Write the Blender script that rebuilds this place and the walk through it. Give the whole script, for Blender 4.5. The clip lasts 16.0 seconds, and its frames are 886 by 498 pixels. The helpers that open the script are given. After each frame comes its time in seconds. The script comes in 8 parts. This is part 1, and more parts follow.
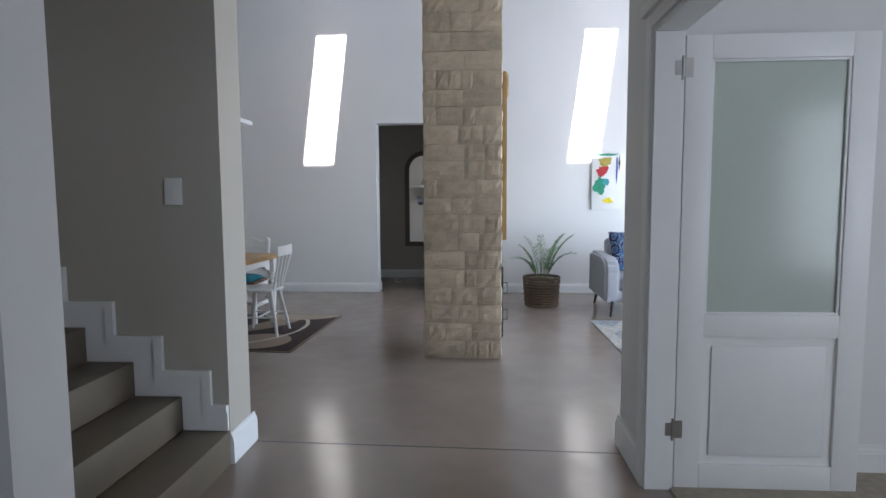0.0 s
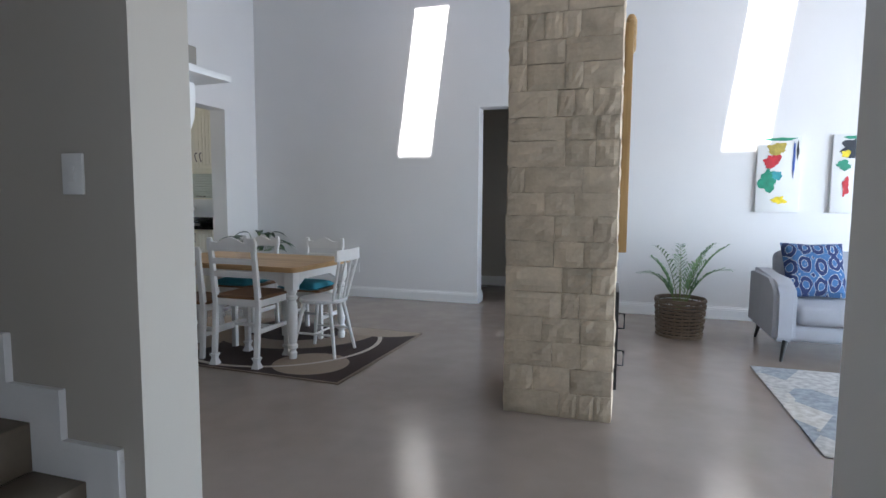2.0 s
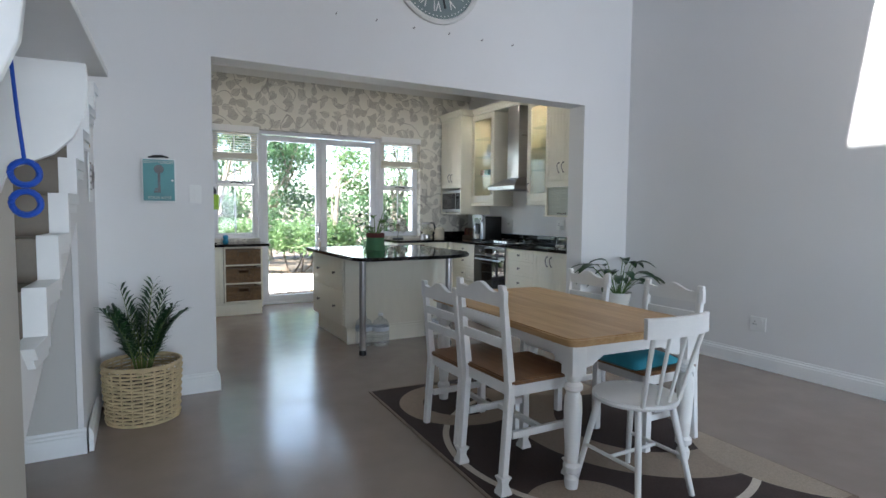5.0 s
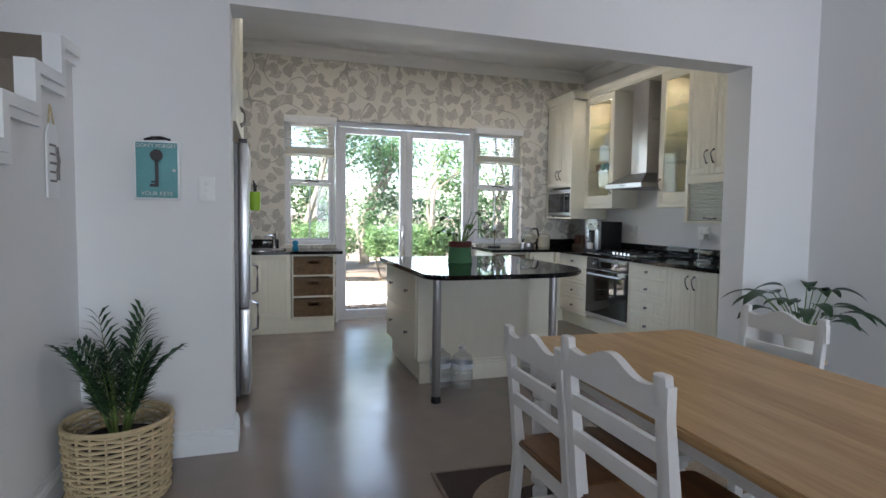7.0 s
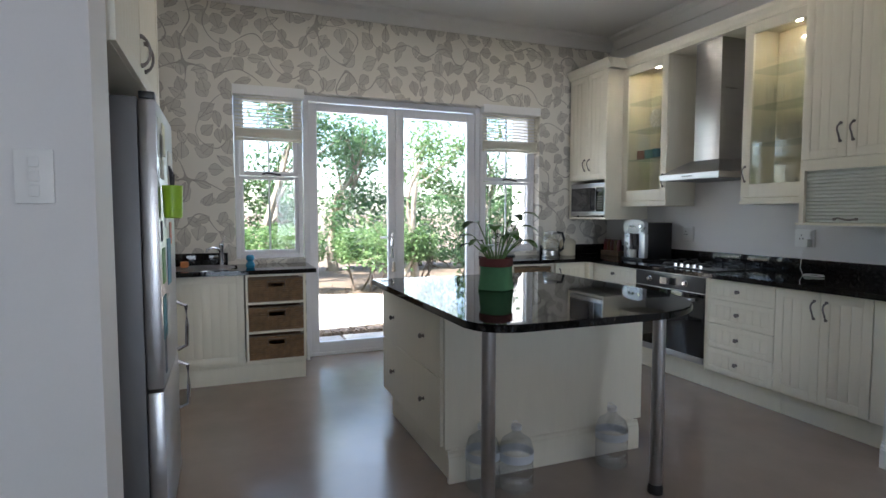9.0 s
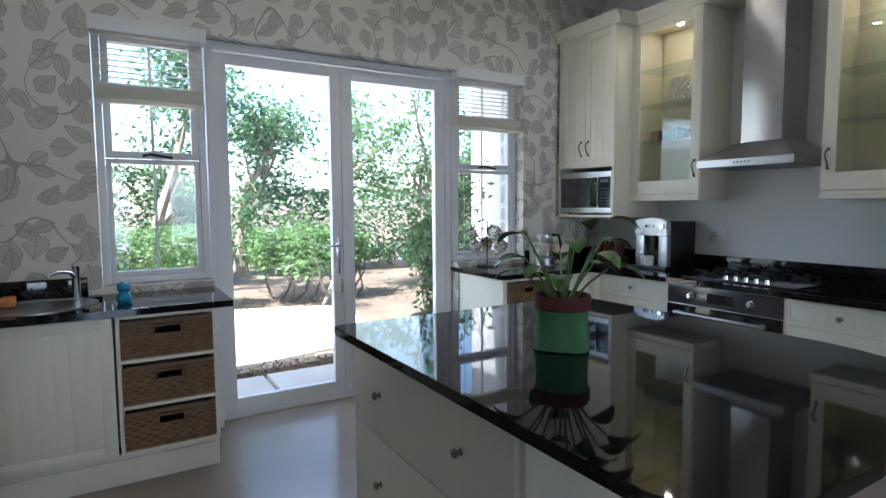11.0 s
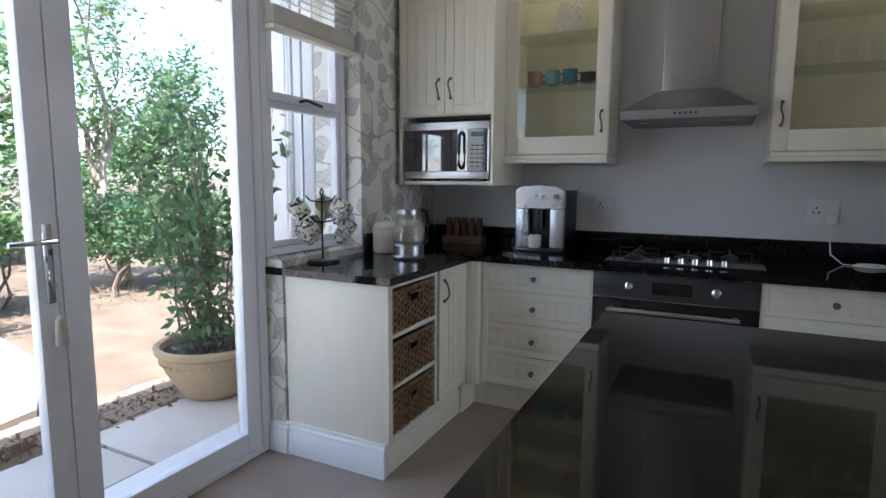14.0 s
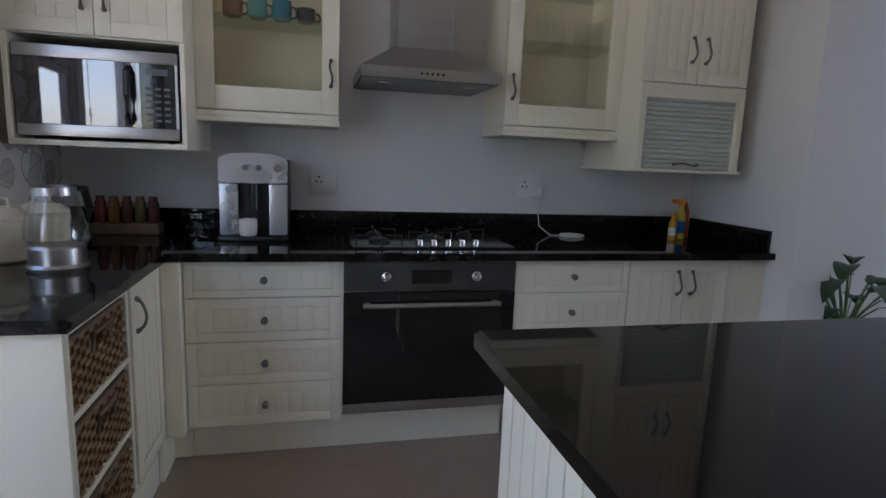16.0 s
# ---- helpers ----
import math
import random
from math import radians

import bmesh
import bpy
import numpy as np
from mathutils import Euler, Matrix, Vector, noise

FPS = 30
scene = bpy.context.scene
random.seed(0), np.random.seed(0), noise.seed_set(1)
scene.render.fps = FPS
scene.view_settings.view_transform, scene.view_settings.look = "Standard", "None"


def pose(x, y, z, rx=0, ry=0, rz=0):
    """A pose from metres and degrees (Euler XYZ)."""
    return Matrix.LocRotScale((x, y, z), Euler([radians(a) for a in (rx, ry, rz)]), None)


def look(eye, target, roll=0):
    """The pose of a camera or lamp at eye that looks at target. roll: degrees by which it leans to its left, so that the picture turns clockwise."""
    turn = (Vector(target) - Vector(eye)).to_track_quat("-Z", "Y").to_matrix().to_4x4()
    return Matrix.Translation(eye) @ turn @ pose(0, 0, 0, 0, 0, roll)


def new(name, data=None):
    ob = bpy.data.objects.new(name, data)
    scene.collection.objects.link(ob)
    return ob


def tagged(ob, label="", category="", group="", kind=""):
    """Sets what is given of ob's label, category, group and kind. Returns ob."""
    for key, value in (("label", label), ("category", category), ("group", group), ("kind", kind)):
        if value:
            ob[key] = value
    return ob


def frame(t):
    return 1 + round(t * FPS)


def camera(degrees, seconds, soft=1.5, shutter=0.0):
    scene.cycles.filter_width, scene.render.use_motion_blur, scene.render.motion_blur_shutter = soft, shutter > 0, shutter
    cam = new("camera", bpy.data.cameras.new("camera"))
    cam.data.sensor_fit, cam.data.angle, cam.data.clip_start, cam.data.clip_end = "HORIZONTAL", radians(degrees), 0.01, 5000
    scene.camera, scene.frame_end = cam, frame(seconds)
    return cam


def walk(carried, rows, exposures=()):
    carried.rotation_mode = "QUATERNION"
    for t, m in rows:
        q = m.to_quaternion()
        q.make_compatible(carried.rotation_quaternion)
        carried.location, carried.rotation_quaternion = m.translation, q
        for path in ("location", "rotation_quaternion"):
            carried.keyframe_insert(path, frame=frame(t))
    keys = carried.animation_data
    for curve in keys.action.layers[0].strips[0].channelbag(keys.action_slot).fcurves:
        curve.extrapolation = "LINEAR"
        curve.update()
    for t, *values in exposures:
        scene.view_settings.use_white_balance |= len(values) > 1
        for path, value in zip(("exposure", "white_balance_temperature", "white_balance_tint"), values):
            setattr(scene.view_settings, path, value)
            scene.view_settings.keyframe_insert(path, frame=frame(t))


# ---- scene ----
cam = camera(77.3, 16.0)
PATH = [
    (0, (1.63, -0.269, 1.299), (1.508, 1.72, 1.132), -0.3),
    (0.5, (1.637, 0.02, 1.268), (1.473, 2.007, 1.11), -0.4),
    (1, (1.681, 0.34, 1.284), (1.421, 2.316, 1.116), 0.2),
    (1.5, (1.744, 0.645, 1.285), (1.347, 2.598, 1.116), 0.5),
    (2, (1.817, 0.991, 1.282), (1.227, 2.894, 1.11), 0.4),
    (2.5, (1.876, 1.324, 1.282), (1.075, 3.148, 1.107), 0.2),
    (3, (1.886, 1.616, 1.305), (0.873, 3.331, 1.128), -0.2),
    (3.5, (1.901, 1.933, 1.333), (0.66, 3.492, 1.16), -0.2),
    (4, (1.671, 2.387, 1.298), (0.22, 3.754, 1.147), 0.7),
    (4.5, (1.539, 2.664, 1.307), (-0.066, 3.849, 1.168), 0.7),
    (5, (1.336, 3.014, 1.329), (-0.411, 3.978, 1.197), 0.4),
    (5.2, (1.203, 3.133, 1.331), (-0.577, 4.034, 1.202), 0.3),
    (7.5, (-0.142, 3.745, 1.32), (-2.046, 4.344, 1.199), 0.8),
    (8, (-0.578, 3.79, 1.321), (-2.471, 4.424, 1.207), 0.5),
    (8.5, (-1.004, 3.787, 1.337), (-2.879, 4.471, 1.22), 0.3),
    (11, (-2.9, 3.958, 1.409), (-4.611, 4.982, 1.251), -0.4),
    (11.5, (-3.255, 4.012, 1.37), (-4.901, 5.139, 1.221), 0.1),
    (12, (-3.627, 4.064, 1.354), (-5.181, 5.315, 1.204), 0.0),
    (12.5, (-3.953, 4.124, 1.334), (-5.396, 5.5, 1.179), 0.0),
    (13, (-4.28, 4.19, 1.347), (-5.567, 5.709, 1.16), 0.3),
    (13.5, (-4.531, 4.254, 1.337), (-5.646, 5.9, 1.123), 0.2),
    (14, (-4.787, 4.328, 1.327), (-5.659, 6.111, 1.081), 0.4),
    (14.5, (-5.013, 4.438, 1.31), (-5.6, 6.331, 1.044), 0.8),
    (15, (-5.226, 4.539, 1.321), (-5.453, 6.503, 1.018), 1.5),
    (15.5, (-5.361, 4.672, 1.328), (-5.259, 6.643, 1.006), 1.8),
    (16, (-5.448, 4.917, 1.312), (-4.995, 6.838, 0.987), 2.3),
]
EXPOSURES = [(0, 2.45, 6250, 14), (5, 2.62, 6150, 12), (8, 2.42, 6350, 16), (11.5, 2.23, 5750, 12), (14, 2.1, 5950, 17), (15, 1.97, 5700, 16), (16, 1.97, 6000, 21)]
walk(cam, [(t, look(eye, target, roll)) for t, eye, target, roll in PATH], EXPOSURES)

# ---- world, sun, lights ----
world = bpy.data.worlds.new("world")
scene.world = world
world.use_nodes = True
SUN_DIR = Vector((-0.224, 1.0, -1.75)).normalized()
sky = world.node_tree.nodes.new("ShaderNodeTexSky")
sky.sky_type = 'NISHITA'
sky.sun_disc = False
sky.sun_elevation = math.asin(-SUN_DIR.z)
sky.sun_rotation = math.atan2(-SUN_DIR.x, -SUN_DIR.y)
sky.air_density, sky.dust_density = 1.0, 1.2
bg = world.node_tree.nodes["Background"]
world.node_tree.links.new(sky.outputs[0], bg.inputs[0])
bg.inputs[1].default_value = 0.15
sun = new("sun", bpy.data.lights.new("sun", 'SUN'))
sun.data.energy, sun.data.angle, sun.data.color = 5.0, radians(0.6), (1.0, 0.97, 0.92)
sun.matrix_world = Matrix.Translation((0, 0, 12)) @ SUN_DIR.to_track_quat('-Z', 'Y').to_matrix().to_4x4()


def window_light(name, m, width, height, watts, colour=(0.86, 0.93, 1.0)):
    """An area lamp for sky light: in an opening, or unseen before a closed wall."""
    ob = new(name, bpy.data.lights.new(name, 'AREA'))
    ob.data.shape, ob.data.size, ob.data.size_y = 'RECTANGLE', width, height
    ob.data.energy, ob.data.color = watts, colour
    ob.matrix_world = m


window_light("living_door_light", look((7.15, 4.9, 1.25), (1.8, 8.1, 0.85)), 3.6, 2.2, 49, (0.73, 0.87, 1.0))
window_light("kitchen_door_light", look((-7.02, 5.4, 1.60), (-4.5, 5.4, 1.1)), 1.6, 1.4, 3.0, (0.80, 0.92, 1.0))
window_light("hall_window_light", look((1.0, -3.95, 1.5), (1.0, 0, 1.4)), 2.4, 1.6, 3.2, (0.76, 0.89, 1.0))
# Unseen fill added to brighten the open hall door; no window is built there.
window_light("side_room_light", look((5.15, -0.5, 1.4), (0, -0.2, 1.2)), 2.4, 1.6, 10.5, (0.80, 0.89, 1.0))

# ---- materials ----
def nodes_of(name):
    m = bpy.data.materials.new(name)
    m.use_nodes = True
    return m, m.node_tree.nodes, m.node_tree.links, m.node_tree.nodes["Principled BSDF"]


def mat(name, col, rough=0.5, metal=0.0, scale=6.0, vary=0.12, bump=0.1, fine=90.0, spec=0.5, coords="Object", stretch=(1, 1, 1), coat=0.0, dist=0.004, island=0.0, rand=0.0):
    """A surface with stains at one scale and grain at another, in colour, roughness and relief."""
    m, n, l, b = nodes_of(name)
    co = n.new("ShaderNodeTexCoord")
    mp = n.new("ShaderNodeMapping")
    mp.inputs[3].default_value = stretch
    if coords == "World":
        geo = n.new("ShaderNodeNewGeometry")
        l.new(geo.outputs["Position"], mp.inputs[0])
    else:
        l.new(co.outputs["Object"], mp.inputs[0])
    n1, n2 = n.new("ShaderNodeTexNoise"), n.new("ShaderNodeTexNoise")
    n1.inputs["Scale"].default_value, n1.inputs["Detail"].default_value = scale, 5
    n2.inputs["Scale"].default_value, n2.inputs["Detail"].default_value = fine, 3
    l.new(mp.outputs[0], n1.inputs["Vector"])
    l.new(mp.outputs[0], n2.inputs["Vector"])
    mix = n.new("ShaderNodeMath")
    mix.operation = 'MULTIPLY_ADD'
    mix.inputs[1].default_value = 0.35
    l.new(n2.outputs[0], mix.inputs[0])
    l.new(n1.outputs[0], mix.inputs[2])
    ramp = n.new("ShaderNodeMapRange")
    ramp.inputs[1].default_value, ramp.inputs[2].default_value = 0.35, 1.0
    ramp.inputs[3].default_value, ramp.inputs[4].default_value = 1 - vary, 1 + vary
    l.new(mix.outputs[0], ramp.inputs[0])
    val = ramp.outputs[0]
    if rand or island:
        add = n.new("ShaderNodeMath")
        add.operation = 'MULTIPLY_ADD'
        if rand:
            oi = n.new("ShaderNodeObjectInfo")
            l.new(oi.outputs["Random"], add.inputs[0])
        else:
            g2 = n.new("ShaderNodeNewGeometry")
            l.new(g2.outputs["Random Per Island"], add.inputs[0])
        k = rand or island
        add.inputs[1].default_value = 2 * k
        sub = n.new("ShaderNodeMath")
        sub.operation = 'SUBTRACT'
        sub.inputs[1].default_value = k
        l.new(val, sub.inputs[0])
        l.new(sub.outputs[0], add.inputs[2])
        val = add.outputs[0]
    vm = n.new("ShaderNodeVectorMath")
    vm.operation = 'SCALE'
    vm.inputs[0].default_value = col
    l.new(val, vm.inputs["Scale"])
    l.new(vm.outputs[0], b.inputs["Base Color"])
    rr = n.new("ShaderNodeMapRange")
    rr.inputs[3].default_value, rr.inputs[4].default_value = max(0.02, rough * 0.82), min(1, rough * 1.18)
    l.new(n1.outputs[0], rr.inputs[0])
    l.new(rr.outputs[0], b.inputs["Roughness"])
    b.inputs["Metallic"].default_value = metal
    b.inputs["Specular IOR Level"].default_value = spec
    b.inputs["Coat Weight"].default_value = coat
    if bump:
        bp = n.new("ShaderNodeBump")
        bp.inputs["Strength"].default_value, bp.inputs["Distance"].default_value = bump, dist
        l.new(mix.outputs[0], bp.inputs["Height"])
        l.new(bp.outputs[0], b.inputs["Normal"])
    return m


def glass(name, col=(1, 1, 1), rough=0.0, base=0.025, slant=0.45):
    """Thin pane: mostly clear, with a mirror-like gloss that grows at a slant."""
    m, n, l, b = nodes_of(name)
    out = n["Material Output"]
    n.remove(b)
    tr, gl, mx, fr = n.new("ShaderNodeBsdfTransparent"), n.new("ShaderNodeBsdfGlossy"), n.new("ShaderNodeMixShader"), n.new("ShaderNodeLayerWeight")
    tr.inputs[0].default_value = (*col, 1)
    gl.inputs["Roughness"].default_value = rough
    fr.inputs[0].default_value = 0.5
    pw, sc = n.new("ShaderNodeMath"), n.new("ShaderNodeMath")
    pw.operation, sc.operation = 'POWER', 'MULTIPLY_ADD'
    pw.inputs[1].default_value = 4.0
    sc.inputs[1].default_value, sc.inputs[2].default_value = slant, base
    l.new(fr.outputs["Facing"], pw.inputs[0])
    l.new(pw.outputs[0], sc.inputs[0])
    l.new(sc.outputs[0], mx.inputs[0])
    l.new(tr.outputs[0], mx.inputs[1])
    l.new(gl.outputs[0], mx.inputs[2])
    l.new(mx.outputs[0], out.inputs[0])
    return m


def emitter(name, col, strength):
    m, n, l, b = nodes_of(name)
    b.inputs["Base Color"].default_value = (*col, 1)
    b.inputs["Emission Color"].default_value = (*col, 1)
    b.inputs["Emission Strength"].default_value = strength
    return m


def wood(name, a, c, rough=0.45, scale=9.0, axis=0):
    """Wood with long streaks of grain along one axis."""
    m, n, l, b = nodes_of(name)
    co, mp = n.new("ShaderNodeTexCoord"), n.new("ShaderNodeMapping")
    st = [scale, scale, scale]
    st[axis] = scale * 0.08
    mp.inputs[3].default_value = st
    l.new(co.outputs["Object"], mp.inputs[0])
    n1, n2 = n.new("ShaderNodeTexNoise"), n.new("ShaderNodeTexNoise")
    n1.inputs["Scale"].default_value, n1.inputs["Detail"].default_value, n1.inputs["Distortion"].default_value = 1.0, 6, 1.2
    n2.inputs["Scale"].default_value, n2.inputs["Detail"].default_value = 7.0, 4
    l.new(mp.outputs[0], n1.inputs["Vector"])
    l.new(mp.outputs[0], n2.inputs["Vector"])
    ad = n.new("ShaderNodeMath")
    ad.operation = 'MULTIPLY_ADD'
    ad.inputs[1].default_value = 0.5
    l.new(n2.outputs[0], ad.inputs[0])
    l.new(n1.outputs[0], ad.inputs[2])
    ramp = n.new("ShaderNodeValToRGB")
    ramp.color_ramp.elements[0].position, ramp.color_ramp.elements[1].position = 0.5, 0.95
    ramp.color_ramp.elements[0].color, ramp.color_ramp.elements[1].color = (*a, 1), (*c, 1)
    l.new(ad.outputs[0], ramp.inputs[0])
    l.new(ramp.outputs[0], b.inputs["Base Color"])
    b.inputs["Roughness"].default_value = rough
    bp = n.new("ShaderNodeBump")
    bp.inputs["Strength"].default_value, bp.inputs["Distance"].default_value = 0.15, 0.002
    l.new(ad.outputs[0], bp.inputs["Height"])
    l.new(bp.outputs[0], b.inputs["Normal"])
    return m


def leaf_mat(name, a, c, rough=0.45, trans=0.25):
    """Leaves that differ one by one, and let some light through."""
    m, n, l, b = nodes_of(name)
    g = n.new("ShaderNodeNewGeometry")
    ramp = n.new("ShaderNodeValToRGB")
    ramp.color_ramp.elements[0].color, ramp.color_ramp.elements[1].color = (*a, 1), (*c, 1)
    l.new(g.outputs["Random Per Island"], ramp.inputs[0])
    l.new(ramp.outputs[0], b.inputs["Base Color"])
    b.inputs["Roughness"].default_value = rough
    if trans:
        out = n["Material Output"]
        tl, mx = n.new("ShaderNodeBsdfTranslucent"), n.new("ShaderNodeMixShader")
        mx.inputs[0].default_value = trans
        l.new(ramp.outputs[0], tl.inputs[0])
        l.new(b.outputs[0], mx.inputs[1])
        l.new(tl.outputs[0], mx.inputs[2])
        l.new(mx.outputs[0], out.inputs[0])
    return m


def wallpaper():
    """Cream paper printed with grey-beige leaves and curling vines."""
    m, n, l, b = nodes_of("leaf_wallpaper")

    def math_(op, a, c=None, k=None):
        x = n.new("ShaderNodeMath")
        x.operation = op
        for i, v in enumerate((a, c, k)):
            if v is None:
                continue
            if isinstance(v, (int, float)):
                x.inputs[i].default_value = v
            else:
                l.new(v, x.inputs[i])
        return x.outputs[0]
    geo = n.new("ShaderNodeNewGeometry")
    sep = n.new("ShaderNodeSeparateXYZ")
    l.new(geo.outputs["Position"], sep.inputs[0])
    across = math_('ADD', sep.outputs[0], sep.outputs[1])
    flat = n.new("ShaderNodeCombineXYZ")
    l.new(across, flat.inputs[0])
    l.new(sep.outputs[2], flat.inputs[1])
    wob = n.new("ShaderNodeTexNoise")
    wob.inputs["Scale"].default_value = 9
    l.new(flat.outputs[0], wob.inputs["Vector"])
    ink = None
    fill = None
    for scale, shift, size in ((5.6, 0.0, 0.43), (5.6, 7.31, 0.36)):
        off = n.new("ShaderNodeVectorMath")
        off.inputs[1].default_value = (shift, shift * 0.63, 0)
        l.new(flat.outputs[0], off.inputs[0])
        sc = n.new("ShaderNodeVectorMath")
        sc.operation = 'SCALE'
        sc.inputs["Scale"].default_value = scale
        l.new(off.outputs[0], sc.inputs[0])
        vo = n.new("ShaderNodeTexVoronoi")
        vo.voronoi_dimensions = '2D'
        vo.inputs["Scale"].default_value = 1.0
        vo.inputs["Randomness"].default_value = 0.75
        l.new(sc.outputs[0], vo.inputs["Vector"])
        df = n.new("ShaderNodeVectorMath")
        df.operation = 'SUBTRACT'
        l.new(sc.outputs[0], df.inputs[0])
        l.new(vo.outputs["Position"], df.inputs[1])
        cs = n.new("ShaderNodeSeparateColor")
        l.new(vo.outputs["Color"], cs.inputs[0])
        ang = math_('MULTIPLY', cs.outputs[0], 6.283)
        rot = n.new("ShaderNodeVectorRotate")
        rot.rotation_type = 'Z_AXIS'
        l.new(df.outputs[0], rot.inputs["Vector"])
        l.new(ang, rot.inputs["Angle"])
        s2 = n.new("ShaderNodeSeparateXYZ")
        l.new(rot.outputs[0], s2.inputs[0])
        u, v = s2.outputs[0], math_('ABSOLUTE', s2.outputs[1])
        un = math_('DIVIDE', u, size)
        # half width of the leaf along its length: fuller at the stalk end, pointed at the tip
        prof = math_('MULTIPLY', math_('SUBTRACT', 1.0, math_('MULTIPLY', un, un)), math_('MULTIPLY_ADD', un, -0.12, 0.23))
        prof = math_('MULTIPLY', prof, math_('MULTIPLY_ADD', cs.outputs[1], 0.7, 0.75))
        inside = math_('GREATER_THAN', prof, v)
        edge = math_('MULTIPLY', inside, math_('LESS_THAN', math_('SUBTRACT', prof, v), 0.022))
        rib = math_('MULTIPLY', inside, math_('LESS_THAN', v, 0.011))
        side = math_('SINE', math_('MULTIPLY_ADD', v, 42.0, math_('MULTIPLY', u, 60.0)))
        veins = math_('MULTIPLY', inside, math_('GREATER_THAN', side, 0.88))
        line = math_('MAXIMUM', edge, math_('MAXIMUM', rib, math_('MULTIPLY', veins, 0.6)))
        tone = math_('MULTIPLY', inside, math_('MULTIPLY_ADD', cs.outputs[2], 0.35, 0.25))
        ink = line if ink is None else math_('MAXIMUM', math_('MULTIPLY', ink, math_('SUBTRACT', 1.0, inside)), line)
        fill = tone if fill is None else math_('MAXIMUM', fill, tone)
    wv = n.new("ShaderNodeTexNoise")
    wv.noise_dimensions = '2D'
    wv.inputs["Scale"].default_value, wv.inputs["Detail"].default_value = 3.1, 0.0
    l.new(flat.outputs[0], wv.inputs["Vector"])
    vine = math_('LESS_THAN', math_('ABSOLUTE', math_('SUBTRACT', wv.outputs[0], 0.5)), 0.010)
    pattern = math_('MAXIMUM', math_('MAXIMUM', math_('MULTIPLY', ink, 0.95), fill), math_('MULTIPLY', vine, 0.8))
    grain = n.new("ShaderNodeTexNoise")
    grain.inputs["Scale"].default_value = 60
    l.new(flat.outputs[0], grain.inputs["Vector"])
    pattern = math_('MULTIPLY', pattern, math_('MULTIPLY_ADD', grain.outputs[0], 0.5, 0.7))
    mx = n.new("ShaderNodeMix")
    mx.data_type = 'RGBA'
    mx.inputs[6].default_value = (0.74, 0.71, 0.64, 1)
    mx.inputs[7].default_value = (0.30, 0.28, 0.255, 1)
    l.new(pattern, mx.inputs[0])
    l.new(mx.outputs[2], b.inputs["Base Color"])
    b.inputs["Roughness"].default_value = 0.7
    return m


def granite():
    """Polished black stone with fine brown and grey flecks."""
    m, n, l, b = nodes_of("black_granite")
    geo = n.new("ShaderNodeNewGeometry")
    v1, n1 = n.new("ShaderNodeTexVoronoi"), n.new("ShaderNodeTexNoise")
    v1.inputs["Scale"].default_value = 190
    n1.inputs["Scale"].default_value, n1.inputs["Detail"].default_value = 45, 6
    l.new(geo.outputs["Position"], v1.inputs["Vector"])
    l.new(geo.outputs["Position"], n1.inputs["Vector"])
    r1 = n.new("ShaderNodeValToRGB")
    e = r1.color_ramp.elements
    e[0].position, e[0].color = 0.5, (0.005, 0.0045, 0.0045, 1)
    e[1].position, e[1].color = 0.78, (0.026, 0.022, 0.020, 1)
    l.new(n1.outputs[0], r1.inputs[0])
    r2 = n.new("ShaderNodeMapRange")
    r2.inputs[1].default_value, r2.inputs[2].default_value = 0.0, 0.25
    r2.inputs[3].default_value, r2.inputs[4].default_value = 0.5, 0.0
    l.new(v1.outputs["Distance"], r2.inputs[0])
    mx = n.new("ShaderNodeMix")
    mx.data_type = 'RGBA'
    mx.inputs[7].default_value = (0.032, 0.028, 0.026, 1)
    l.new(r2.outputs[0], mx.inputs[0])
    l.new(r1.outputs[0], mx.inputs[6])
    l.new(mx.outputs[2], b.inputs["Base Color"])
    b.inputs["Roughness"].default_value = 0.035
    b.inputs["Specular IOR Level"].default_value = 0.3
    return m


def screed():
    """Polished cement floor: warm grey-brown, cloudy, sealed."""
    m, n, l, b = nodes_of("screed")
    geo = n.new("ShaderNodeNewGeometry")
    big, mid, fin = (n.new("ShaderNodeTexNoise") for _ in range(3))
    for x, s, d in ((big, 0.9, 6), (mid, 5.0, 6), (fin, 70.0, 3)):
        x.inputs["Scale"].default_value, x.inputs["Detail"].default_value = s, d
        l.new(geo.outputs["Position"], x.inputs["Vector"])
    ad = n.new("ShaderNodeMath")
    ad.operation = 'MULTIPLY_ADD'
    ad.inputs[1].default_value = 0.5
    l.new(mid.outputs[0], ad.inputs[0])
    l.new(big.outputs[0], ad.inputs[2])
    r = n.new("ShaderNodeValToRGB")
    e = r.color_ramp.elements
    e[0].position, e[0].color = 0.4, (0.24, 0.19, 0.155, 1)
    e[1].position, e[1].color = 1.1, (0.31, 0.255, 0.215, 1)
    l.new(ad.outputs[0], r.inputs[0])
    l.new(r.outputs[0], b.inputs["Base Color"])
    rr = n.new("ShaderNodeMapRange")
    rr.inputs[1].default_value, rr.inputs[2].default_value = 0.3, 0.7
    rr.inputs[3].default_value, rr.inputs[4].default_value = 0.15, 0.24
    l.new(mid.outputs[0], rr.inputs[0])
    l.new(rr.outputs[0], b.inputs["Roughness"])
    bp = n.new("ShaderNodeBump")
    bp.inputs["Strength"].default_value, bp.inputs["Distance"].default_value = 0.035, 0.01
    l.new(mid.outputs[0], bp.inputs["Height"])
    l.new(bp.outputs[0], b.inputs["Normal"])
    return m


